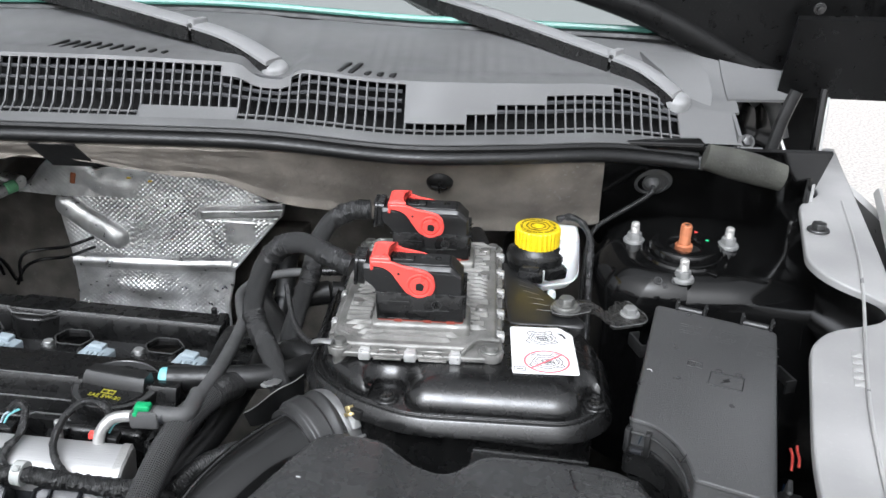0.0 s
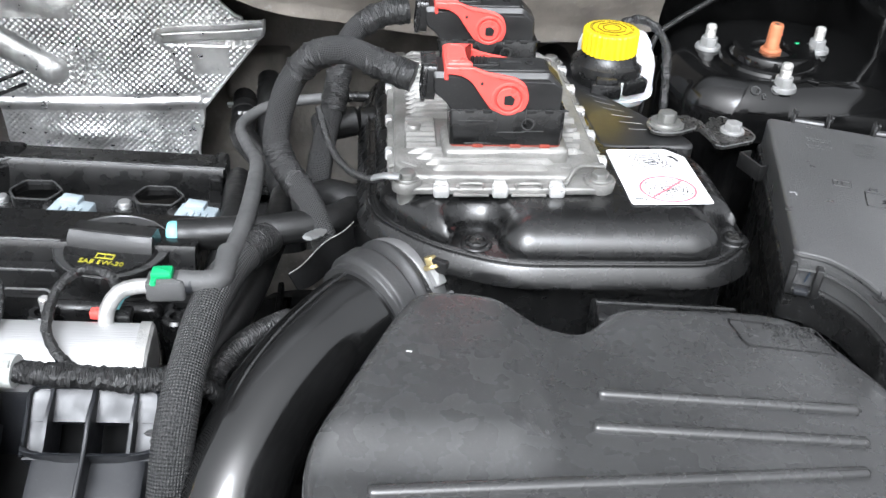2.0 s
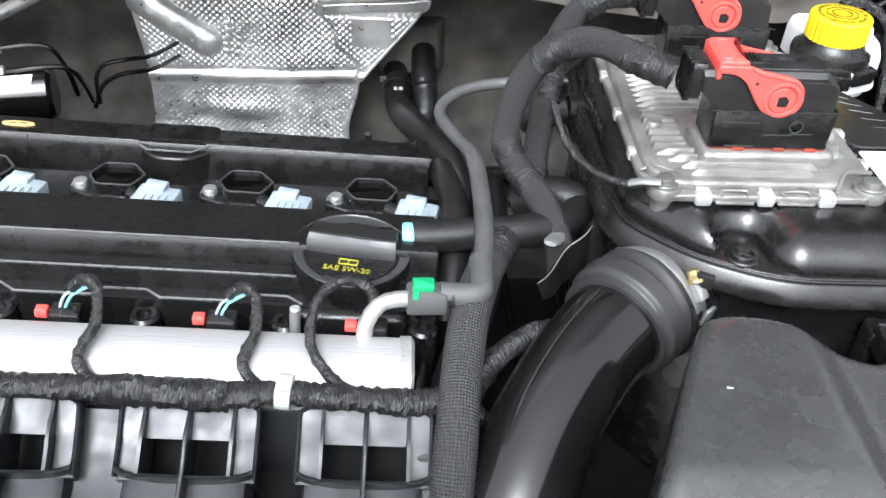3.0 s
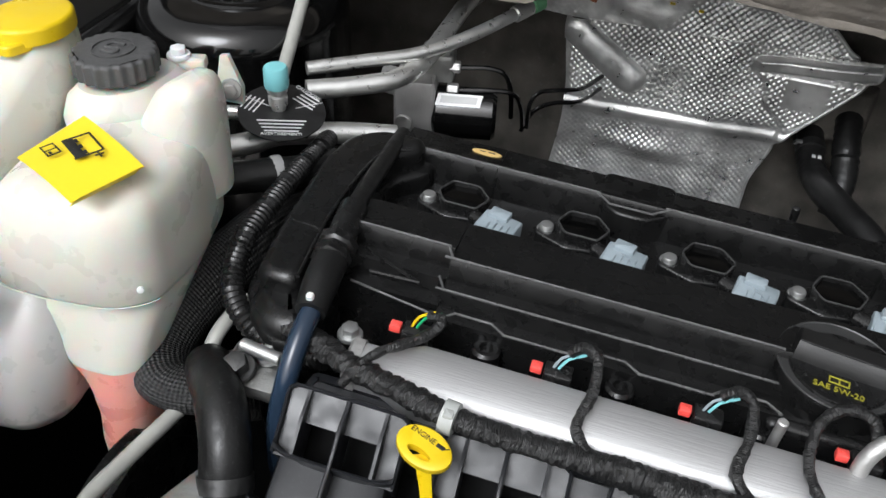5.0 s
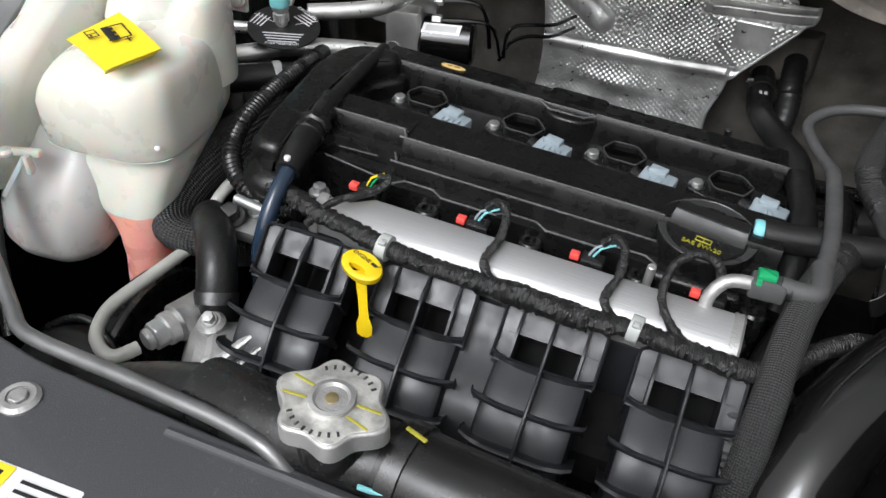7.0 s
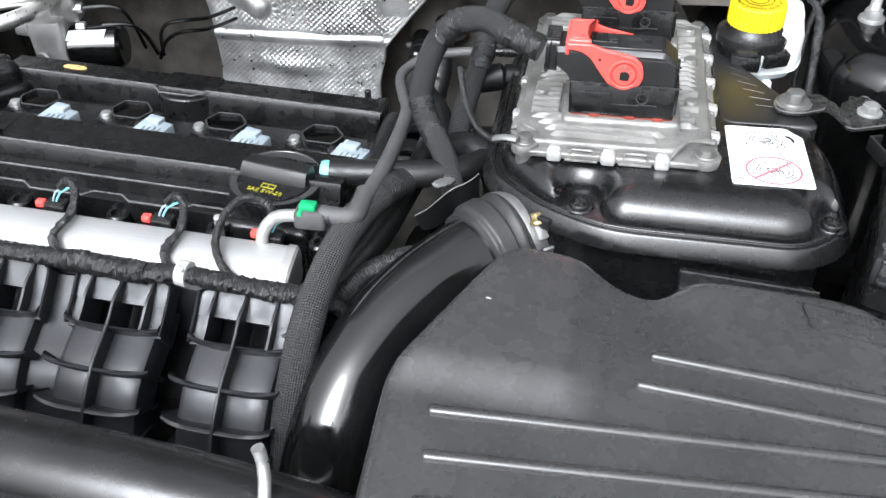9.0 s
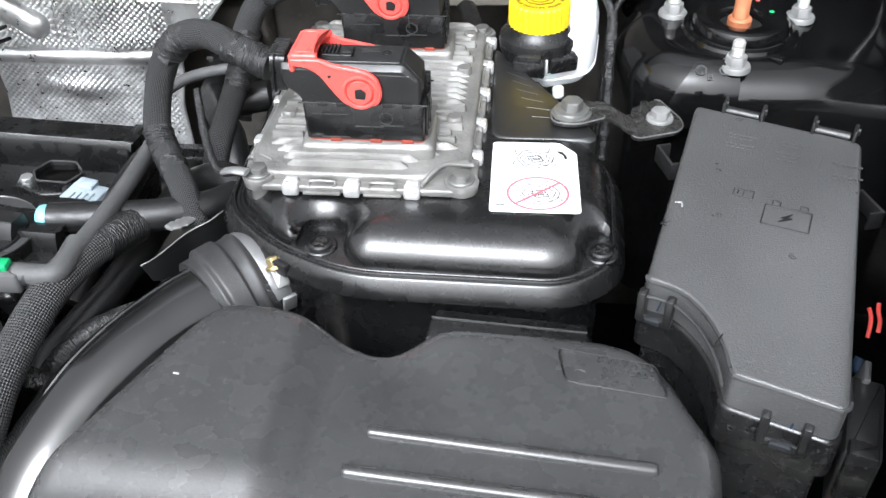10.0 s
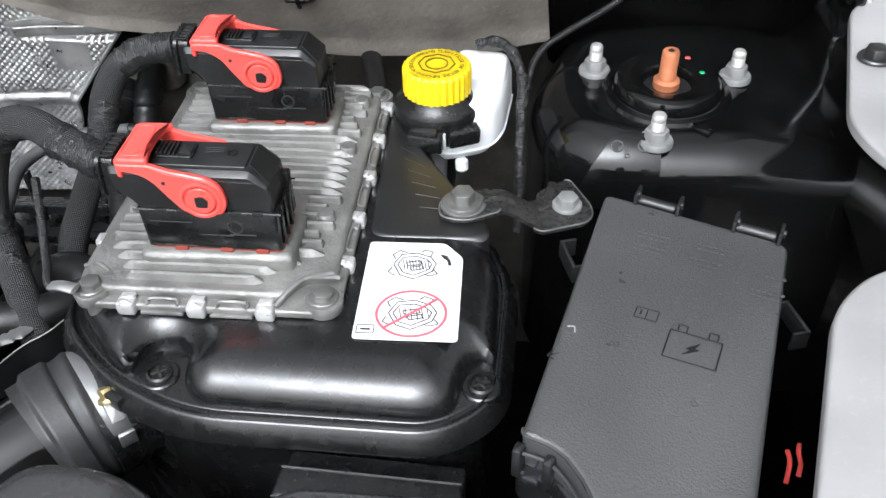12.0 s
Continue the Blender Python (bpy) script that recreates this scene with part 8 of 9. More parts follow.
part("cap_button", lathe([(0.0052, 0.957), (0.0050, 0.9586), (0.0, 0.9588)], 20, MK), YELLOW, cap2)
word = "WARNING CLEAN FILLER CAP BEFORE REMOVING ATTENTION "
for k, ch in enumerate(word):
    if ch != " ":
        a = math.pi * 0.8 - 2 * math.pi * k / len(word)
        writing(ch, 0.0046, MK @ Matrix.Translation((0.0185 * math.cos(a), 0.0185 * math.sin(a), 0.9576)) @ pose(0, 0, 0, 0, 0, math.degrees(a) - 90), INK_BROWN, cap2, "letter", 0.0002)
part("pipe", tube([(0.4640, 0.112, 0.884), (0.4635, 0.106, 0.870), (0.4640, 0.098, 0.855), (0.466, 0.09, 0.83)], 0.0095, 14), HOSE_GREY, br, "dull grey outlet hose")
part("nib", rod((0.4840, 0.106, 0.883), (0.4845, 0.104, 0.872), 0.005, 14, 0.002), WHITE, br)
bl = thing("master_cylinder", "dark master cylinder under the brake reservoir", "master cylinder", (0.46, 0.2, 0.84))
part("barrel", rod((0.45, 0.08, 0.835), (0.46, 0.34, 0.835), 0.024, 20, 0.004), STEEL_DARK, bl)
lw = thing("sensor_lead", "thin taped sensor lead beside the reservoir", "wire", (0.52, 0.16, 0.92))
part("lead", tube([(0.492, 0.178, 0.940), (0.506, 0.180, 0.943), (0.520, 0.170, 0.940), (0.5285, 0.152, 0.928), (0.5290, 0.138, 0.905), (0.529, 0.128, 0.87), (0.53, 0.12, 0.80)], 0.0042, 10, 0.002, swell=lumpy(0.35, 150), wrinkle=0.25), TAPE, lw)
vp = thing("vacuum_pipe", "dark bent vacuum pipe behind the control unit", "pipe", (0.40, 0.18, 0.92))
part("pipe", tube([(0.385, 0.30, 0.885), (0.395, 0.25, 0.893), (0.405, 0.21, 0.89), (0.41, 0.185, 0.88), (0.41, 0.17, 0.85)], 0.009, 12), RUBBER, vp)

# ---- heat shield ----
shield = thing("heat_shield", "embossed aluminium heat shield in front of the firewall", "heat shield", (-0.04, 0.3, 0.82))


def shield_right(z):
    if z > 0.866:
        return 0.126
    if z > 0.768:
        return 0.045 + 0.081 * ((z - 0.768) / 0.098) ** 1.05
    return 0.045 - 0.014 * smooth(0.768, 0.70, z)


def shield_pt(u, v):
    """Down the shield with v, below its upper band; the right edge slants in to the skirt."""
    z = 0.879 - 0.235 * v
    y = 0.352 + 0.010 * smooth(0.80, 0.70, z) - 0.004 * smooth(0.010, 0.0, abs(z - 0.776))
    xl = -0.198 + 0.008 * smooth(0.0, 0.4, v) - 0.012 * smooth(0.45, 1.0, v)
    xr = shield_right(z)
    x = xl + (xr - xl) * u
    margin = smooth(0.0, 0.03, min(u, 1 - u)) * (1 - 0.95 * smooth(0.015, 0.008, abs(z - 0.776)))
    p = Vector((x, z))
    a, b = Vector((-0.186, 0.866)), Vector((-0.120, 0.818))
    t = min(1, max(0, (p - a).dot(b - a) / (b - a).length_squared))
    r1 = (p - a.lerp(b, t)).length
    ridge = 0.012 * math.sqrt(max(0, 1 - (r1 / 0.016) ** 2)) * (1 + 0.06 * noise.noise(Vector((x * 140, z * 60, 1))))
    zr = 0.859 + 0.07 * (x - 0.004)
    ridge2 = 0.009 * smooth(0.0085, 0.004, abs(z - zr)) * smooth(0.000, 0.012, x)
    edge = x - (0.012 + 0.036 * smooth(0.85, 0.775, z) + 0.004 * math.sin(z * 160))
    flap = 0.005 * smooth(-0.002, 0.004, edge) * smooth(0.855, 0.848, z) * smooth(0.768, 0.780, z)
    pad = smooth(0.024, 0.019, abs(x - 0.062)) * smooth(0.020, 0.016, abs(z - 0.833)) * smooth(0.0, 0.006, edge)
    dent = 0.012 * math.exp(-(((x + 0.10) / 0.045) ** 2 + ((z - 0.725) / 0.020) ** 2)) * smooth(0.70, 0.73, z + 0.1 * x) + 0.004 * noise.noise(Vector((x * 16, z * 16, 5)))
    text = smooth(0.030, 0.024, abs(x + 0.085)) * smooth(0.026, 0.02, abs(z - 0.818)) * 0.35
    amp = margin * (1 - smooth(0.019, 0.015, r1)) * (1 - smooth(0.012, 0.008, abs(z - zr)) * smooth(-0.004, 0.004, x)) * (1 - pad) * (1 - text)
    d = 0.00075 * math.cos(2 * math.pi * x / 0.0078) * math.cos(2 * math.pi * z / 0.0072)
    return Vector((x, y - d * amp - ridge - ridge2 - flap - dent, z))


skin = part("skin", sheet(shield_pt, 330, 250, 0.0012), FOIL, shield, sharp=80)


def band_pt(u, v):
    """The upper band with its tab."""
    x = -0.252 + 0.352 * u
    top = 0.916 - 0.07 * x * smooth(-0.15, -0.1, x) + 0.019 * smooth(-0.140, -0.160, x) - 0.050 * smooth(-0.185, -0.256, x) ** 1.3 - 0.030 * smooth(0.045, 0.102, x) ** 1.6
    bot = min(top - 0.002, 0.878 + 0.004 * smooth(-0.19, -0.25, x))
    z = bot + (top - bot) * v
    y = 0.353 + 0.004 * v + 0.0015 * noise.noise(Vector((x * 40, v * 2, 0)))
    amp = smooth(-0.10, -0.08, x - 0.03 * v) * smooth(0, 0.1, v) * smooth(1, 0.85, v) + 0.3 * smooth(-0.16, -0.19, x)
    d = 0.00075 * math.cos(2 * math.pi * x / 0.0078) * math.cos(2 * math.pi * z / 0.0072)
    return Vector((x, y - d * amp, z))


part("upper_band", sheet(band_pt, 350, 36, 0.0012), FOIL, shield, sharp=80)
part("rolled_edge", tube([band_pt(0.0, 0.1)] + [band_pt(i / 60, 1.0) for i in range(61)] + [band_pt(1.0, 0.0)], 0.0021, 8, 0.004), FOIL, shield)
part("side_edge", tube([shield_pt(1.0, i / 30) for i in range(31)], 0.0022, 6, 0.004), FOIL, shield)
part("slot", block((-0.172, 0.354, 0.905), (0.007, 0.005, 0.016), 0.001, pose(0, 0, 0, 0, 12, 0)), ORANGE_ROD, shield, "rusty slot")
for x, z in ((-0.092, 0.908), (-0.062, 0.904)):
    part("paint_dot", block((x, 0.3535, z), (0.0055, 0.004, 0.0025), 0.0008), YELLOW, shield, "yellow paint dot")
part("embossed_print", bars([(0.012 * c - 0.012, 0.0085 * k - 0.014, 0.0045, 0.0055) for c in range(3) for k in range(5 - c)], Matrix.Translation((-0.085, 0.3505, 0.818)) @ pose(0, 0, 0, 90, 8, 0), 0.0012), FOIL, shield)
bay_gap = loft([[(x, bulk_y(0, z) + off, z) for x, z in ((-0.130, 1.014), (-0.076, 1.014), (-0.058, 0.982), (-0.112, 0.982))] for off in (-0.010, -0.004)])
single("felt_notch", bay_gap, INK, "dark cut-out in the grey felt mat", "cut-out", kind="structure")

# ---- brake and coolant lines at the left of the firewall ----
acp = thing("refrigerant_pipe", "dull aluminium refrigerant pipe with a green cap", "pipe", (-0.3, 0.2, 0.9))
part("upper", tube([(-0.390, 0.098, 0.902), (-0.35, 0.128, 0.902), (-0.308, 0.160, 0.902), (-0.27, 0.205, 0.906), (-0.233, 0.262, 0.914), (-0.222, 0.280, 0.917)], 0.0062, 14), ALU_PIPE, acp)
part("green_cap", rod((-0.226, 0.272, 0.916), (-0.2165, 0.285, 0.9185), 0.0085, 18, 0.002), PALE_GREEN, acp, "pale green cap")
part("collar", rod((-0.238, 0.254, 0.9125), (-0.226, 0.272, 0.916), 0.0082, 16, 0.001), ALU_PIPE, acp)
acq = thing("refrigerant_pipe", "thick dull aluminium refrigerant pipe with a bend", "pipe", (-0.33, 0.15, 0.89))
part("lower", tube([(-0.384, 0.082, 0.890), (-0.35, 0.104, 0.889), (-0.32, 0.128, 0.889), (-0.305, 0.165, 0.890), (-0.300, 0.235, 0.895), (-0.292, 0.29, 0.905), (-0.275, 0.312, 0.912), (-0.248, 0.315, 0.915), (-0.22, 0.305, 0.915)], 0.0088, 16), ALU_PIPE, acq)
lq = thing("liquid_pipe", "pale aluminium liquid line behind the coolant tank", "pipe", (-0.42, 0.0, 0.88))
part("run", tube([(-0.455, -0.03, 0.872), (-0.424, -0.012, 0.876), (-0.40, 0.006, 0.877), (-0.385, 0.03, 0.874), (-0.34, 0.06, 0.868), (-0.30, 0.08, 0.862)], 0.0095, 14), ALU_PIPE, lq)
part("upper_run", tube([(-0.455, 0.02, 0.888), (-0.42, 0.03, 0.888), (-0.385, 0.042, 0.886)], 0.006, 12), ALU_PIPE, lq)
part("rising_line", tube([(-0.405, 0.06, 0.885), (-0.42, 0.13, 0.905), (-0.435, 0.21, 0.935), (-0.44, 0.27, 0.965)], 0.0062, 12), PALE_PIPE, lq)
port = thing("service_port", "service port with a light blue cap", "service port", (-0.387, 0.032, 0.9))
part("valve", lathe([(0.006, -0.018), (0.006, 0.0), (0.008, 0.001), (0.008, 0.009), (0.006, 0.010), (0.006, 0.012), (0.0085, 0.013), (0.0085, 0.017)], 20, Matrix.Translation((-0.386, 0.031, 0.902))), ALU_PIPE, port)
part("cap", lathe([(0.0098, 0.017), (0.0102, 0.019), (0.0100, 0.033), (0.0088, 0.035), (0.0, 0.0355)], 24, Matrix.Translation((-0.386, 0.031, 0.902))), CYAN, port, "light blue cap")
dc = thing("caution_disc", "black round caution tag with white print", "tag", (-0.384, 0.026, 0.9))
mdk = Matrix.Translation((-0.382, 0.028, 0.8975)) @ pose(0, 0, 0, 10, 4, 24)
part("disc", lathe([(0.036, -0.0006), (0.036, 0.0006), (0.0355, 0.0008), (0.0, 0.0008)], 48, mdk), INK, dc)
pr_rows = [(0.0, -0.012 - 0.0042 * k, 0.040 - 0.004 * k, 0.0016) for k in range(4)]
part("print", bars(pr_rows, mdk @ Matrix.Translation((0, 0, 0.0008)), 0.0002), LABEL_WHITE, dc, "white print")
part("print", bars([(0.0, 0.004 * k, 0.022 - 0.002 * k, 0.0014) for k in range(4)], mdk @ pose(0.017, 0.010, 0.0008, 0, 0, -42), 0.0002), LABEL_WHITE, dc)
part("print", bars([(0.0, 0.004 * k, 0.018, 0.0014) for k in range(4)], mdk @ pose(-0.019, 0.006, 0.0008, 0, 0, 62), 0.0002), LABEL_WHITE, dc)
writing("CAUTION!", 0.0055, mdk @ pose(0.0215, 0.0245, 0.001, 0, 0, -42), LABEL_WHITE, dc)
writing("AVERTISSEMENT!", 0.0044, mdk @ pose(0.0, -0.0285, 0.001, 0, 0, 0), LABEL_WHITE, dc)
for a in (20, 150, 95):
    part("ray", moved(block((0.024, 0, 0.001), (0.024, 0.0006, 0.0003), 0.0001), mdk @ pose(0, 0, 0, 0, 0, a)), LABEL_WHITE, dc)

absu = thing("brake_pressure_unit", "alloy brake pressure unit with a black motor and label", "brake unit", (-0.31, 0.2, 0.84))
part("valve_block", block((-0.317, 0.192, 0.838), (0.040, 0.046, 0.058), 0.004, pose(0, 0, 0, 0, 0, 10)), CAST, absu)
part("side_arm", block((-0.338, 0.186, 0.856), (0.030, 0.030, 0.018), 0.004, pose(0, 0, 0, 0, 12, 10)), CAST, absu)
part("upper_block", block((-0.300, 0.206, 0.872), (0.034, 0.028, 0.030), 0.005, pose(0, 0, 0, 0, 0, 10)), CAST_DARK, absu)
for x, y, z, r in ((-0.308, 0.204, 0.888, 0.006), (-0.294, 0.206, 0.887, 0.005)):
    part("cap_screw", lathe([(r, 0), (r, 0.004), (r * 0.7, 0.006), (0, 0.006)], 14, Matrix.Translation((x, y, z))), CAST, absu)
for k in range(2):
    part("fitting", rod((-0.287, 0.200 - 0.004 * k, 0.874 - 0.022 * k), (-0.276, 0.202 - 0.004 * k, 0.874 - 0.022 * k), 0.006, 6, 0.001), CAST, absu, "bright tube nut")
part("motor", rod((-0.300, 0.194, 0.826), (-0.238, 0.207, 0.826), 0.026, 32, 0.004), BODY_BLACK, absu, "black motor")
part("port", rod((-0.321, 0.166, 0.824), (-0.321, 0.1615, 0.824), 0.009, 22), CAST_DARK, absu)
part("label", sheet(lambda u, v: Vector((-0.293 + 0.043 * u, 0.1955 + 0.009 * u, 0.826)) + Vector((0.0, -0.0268 * math.sin(0.85 - 0.5 * v), 0.0268 * math.cos(0.85 - 0.5 * v))), 6, 8, 0.0004), LABEL_WHITE, absu, "white barcode label")
part("barcode", sheet(lambda u, v: Vector((-0.289 + 0.035 * u, 0.1963 + 0.0073 * u, 0.826)) + Vector((0.0, -0.0274 * math.sin(0.75 - 0.28 * v), 0.0274 * math.cos(0.75 - 0.28 * v))), 6, 6, 0.0003), INK_GREY, absu, "grey barcode block")
part("brake_line", tube([(-0.276, 0.202, 0.874), (-0.250, 0.208, 0.875), (-0.234, 0.214, 0.868), (-0.228, 0.222, 0.845), (-0.228, 0.235, 0.81)], 0.0026, 8), BODY_BLACK, absu)
part("brake_line", tube([(-0.276, 0.198, 0.852), (-0.245, 0.202, 0.855), (-0.224, 0.212, 0.850), (-0.217, 0.225, 0.830), (-0.216, 0.24, 0.80)], 0.0026, 8), BODY_BLACK, absu)
part("brake_line", tube([(-0.212, 0.245, 0.795), (-0.212, 0.25, 0.822), (-0.204, 0.256, 0.833), (-0.185, 0.266, 0.834), (-0.165, 0.29, 0.828), (-0.15, 0.34, 0.82)], 0.0024, 8), BODY_BLACK, absu)
part("brake_line", tube([(-0.218, 0.245, 0.790), (-0.208, 0.252, 0.812), (-0.19, 0.262, 0.820), (-0.165, 0.285, 0.815), (-0.15, 0.34, 0.805)], 0.0024, 8), BODY_BLACK, absu)

tw2 = thing("strut_tower", "glossy black painted strut tower behind the reservoirs", "strut tower", (-0.50, 0.19, 0.88))
to2 = [Vector((-0.505 + 0.105 * math.cos(a), 0.205 + 0.112 * math.sin(a))) for a in [2 * math.pi * i / 48 for i in range(48)]]
part("dome", puck(to2, 0.70, 0.920, 0.028, seg=8), BODY_BLACK, tw2)
part("ring", lathe([(0.060, 0), (0.056, 0.004), (0.048, 0.005), (0.046, 0.012), (0.03, 0.014), (0.0, 0.012)], 40, Matrix.Translation((-0.505, 0.205, 0.918))), BODY_BLACK, tw2)

# ---- tanks ----
ct = thing("coolant_tank", "milky plastic coolant tank holding pink coolant", "coolant tank", (-0.42, -0.17, 0.85))


def ell(pts, z, r=0.02, n=5):
    return [(p[0], p[1], z) for p in fillet(pts, r, n)]


def grown(pts, d, dz=(0, 0)):
    return [(p[0] + dz[0], p[1] + dz[1]) for p in inset([Vector(q) for q in pts], -d)]


def between(a, b, f):
    return [Vector(p).lerp(Vector(q), f) for p, q in zip(a, b)]


base = [(-0.487, -0.209), (-0.440, -0.212), (-0.392, -0.207), (-0.369, -0.190), (-0.365, -0.140), (-0.376, -0.084), (-0.402, -0.052), (-0.455, -0.062), (-0.497, -0.110), (-0.497, -0.160)]
leg = [(-0.424, -0.212), (-0.414, -0.222), (-0.396, -0.222), (-0.385, -0.212), (-0.382, -0.192), (-0.386, -0.174), (-0.398, -0.166), (-0.412, -0.168), (-0.422, -0.180), (-0.426, -0.196)]
mid_leg = sum((Vector(p) for p in leg), Vector((0, 0))) / len(leg)
upper_t = [ell(grown(base, d, (sx, 0)), z, r) for z, d, sx, r in ((0.8720, -0.0075, 0, 0.02), (0.8760, -0.0020, 0, 0.02), (0.8800, 0.0, 0, 0.02), (0.8950, 0.0010, 0, 0.02), (0.9130, 0.0010, 0, 0.02), (0.9230, -0.0010, 0.0015, 0.02), (0.9330, -0.0045, 0.0045, 0.02),
            (0.9420, -0.0095, 0.0075, 0.018), (0.9490, -0.0160, 0.0105, 0.016), (0.9535, -0.0240, 0.0120, 0.014), (0.9560, -0.0330, 0.0120, 0.011), (0.9568, -0.0420, 0.0120, 0.008))]
belly = [(-0.490, -0.234)] + base[1:-1] + [(-0.498, -0.172)]
narrow = [ell(between(grown(belly, -0.006), leg, f), z, r) for z, f, r in ((0.800, 1.0, 0.012), (0.812, 0.94, 0.013), (0.825, 0.80, 0.015), (0.840, 0.56, 0.016), (0.855, 0.26, 0.018), (0.866, 0.04, 0.02))]
part("body", loft(narrow[2:] + upper_t), CLEAR_WHITE, ct)
legs = [ell([mid_leg + (Vector(p) - mid_leg) * f + Vector(sh) for p in leg], z, 0.012) for z, f, sh in ((0.690, 0.42, (-0.010, -0.006)), (0.697, 0.62, (-0.009, -0.005)), (0.715, 0.80, (-0.007, -0.004)), (0.750, 0.92, (-0.004, -0.002)), (0.778, 0.97, (0, 0)), (0.792, 1.0, (0, 0)))]
part("coolant_leg", loft(legs + narrow[:3], cap1=False), COOLANT, ct, "pink coolant showing through the plastic")
part("seam", tube([(p[0], p[1], 0.8775) for p in fillet(grown(base, 0.0003), 0.02, 5)[-10:] + fillet(grown(base, 0.0003), 0.02, 5)[:22]], 0.0005, 6, 0.006), CLEAR_WHITE, ct, "moulding seam")
hump2 = [(-0.412, -0.108), (-0.395, -0.118), (-0.374, -0.112), (-0.366, -0.088), (-0.376, -0.066), (-0.402, -0.066)]
part("neck_hump", loft([ell(grown(hump2, d, (sx, 0)), z, 0.014) for z, d, sx in ((0.90, 0.0, 0), (0.936, 0.002, -0.001), (0.954, 0.005, -0.004), (0.962, 0.003, -0.002), (0.972, 0.0, 0.001), (0.980, -0.003, 0.003), (0.9855, -0.007, 0.005), (0.9890, -0.012, 0.006), (0.9903, -0.017, 0.006))]), CLEAR_WHITE, ct)
part("mounting_ear", loft([[(x, y, z) for x, z in ((-0.394, 0.948), (-0.372, 0.948), (-0.371, 0.962), (-0.380, 0.985), (-0.386, 0.984))] for y in (-0.050, -0.046)]), CLEAR_WHITE, ct, "upright moulded ear")
part("ear_bolt", hexhead((-0.379, -0.052, 0.960), 0.0055, 0.004, (0.3, -1, 0.2)), STUD_GREY, ct)
part("side_ear", join(block((-0.4760, -0.2380, 0.8870), (0.030, 0.0070, 0.0075), 0.003, pose(0, 0, 0, 0, 0, 14)), rod((-0.4890, -0.2440, 0.8840), (-0.4890, -0.2440, 0.8905), 0.0065, 16, 0.002), block((-0.4700, -0.2420, 0.8790), (0.005, 0.008, 0.018), 0.002)), CLEAR_WHITE, ct, "moulded side ear")
part("ear_web", loft([[(-0.4720 - 0.003 * k, -0.2330 + 0.001 * k, 0.889 - 0.0005 * k), (-0.4780 - 0.003 * k, -0.2390, 0.8810), (-0.4880, -0.2630, 0.8560), (-0.4840, -0.2630, 0.8550)] for k in (0, 1)]), CLEAR_WHITE, ct)
part("drain", rod((-0.438, -0.192, 0.692), (-0.438, -0.194, 0.67), 0.006, 10), CLEAR_WHITE, ct)
part("nib", lathe([(0.0026, 0), (0.002, 0.001), (0, 0.0013)], 12, Matrix.Translation((-0.3745, -0.1985, 0.893)) @ pose(0, 0, 0, 75, 0, 40)), WHITE, ct)

wt = thing("washer_tank", "large milky washer fluid tank with a yellow flip cap", "washer tank", (-0.53, -0.2, 0.85))
tall = [(0.842, [(-0.600, -0.255), (-0.520, -0.258), (-0.505, -0.232), (-0.500, -0.110), (-0.520, -0.065), (-0.600, -0.085)]),
        (0.870, [(-0.600, -0.262), (-0.514, -0.264), (-0.497, -0.238), (-0.493, -0.110), (-0.515, -0.062), (-0.600, -0.085)]),
        (0.905, [(-0.600, -0.252), (-0.516, -0.256), (-0.497, -0.230), (-0.490, -0.105), (-0.512, -0.058), (-0.600, -0.078)]),
        (0.924, [(-0.600, -0.230), (-0.519, -0.240), (-0.497, -0.217), (-0.488, -0.101), (-0.510, -0.055), (-0.600, -0.070)]),
        (0.940, [(-0.540, -0.190), (-0.520, -0.212), (-0.497, -0.195), (-0.485, -0.096), (-0.506, -0.050), (-0.585, -0.055)]),
        (0.956, [(-0.530, -0.160), (-0.516, -0.180), (-0.497, -0.165), (-0.481, -0.090), (-0.502, -0.043), (-0.572, -0.045)]),
        (0.972, [(-0.542, -0.115), (-0.525, -0.138), (-0.499, -0.130), (-0.482, -0.083), (-0.500, -0.040), (-0.556, -0.038)]),
        (0.984, [(-0.545, -0.088), (-0.533, -0.108), (-0.501, -0.106), (-0.488, -0.076), (-0.500, -0.042), (-0.545, -0.040)]),
        (0.994, [(-0.542, -0.080), (-0.532, -0.099), (-0.503, -0.098), (-0.493, -0.074), (-0.503, -0.048), (-0.540, -0.046)])]
part("body", loft([ell(o, z, 0.026) for z, o in tall]), CLEAR_WHITE, wt)
part("cap", puck(ring(-0.517, -0.073, 0.028, 0.032, 36), 0.992, 1.004, 0.003), YELLOW, wt, "yellow flip cap")
part("cap_lip", puck(fillet([(-0.538, -0.108), (-0.508, -0.112), (-0.500, -0.094), (-0.540, -0.090)], 0.005), 0.989, 0.996, 0.002), YELLOW, wt)
lobe = [(-0.535, -0.236), (-0.500, -0.258), (-0.448, -0.254), (-0.430, -0.230), (-0.436, -0.160), (-0.535, -0.160)]
# the lobe's grey stands for shade on the same milky plastic
part("front_lobe", loft([ell(grown(lobe, d, (0, sy)), z, 0.030) for z, d, sy in ((0.7735, -0.024, 0.004), (0.776, -0.014, 0.002), (0.784, -0.004, 0), (0.796, 0.001, 0), (0.820, 0.001, 0.006), (0.845, 0.0, 0.018), (0.865, -0.003, 0.032), (0.885, -0.010, 0.048))]), WASHER_LOBE, wt, "lower lobe, greyed to paint in its shade")

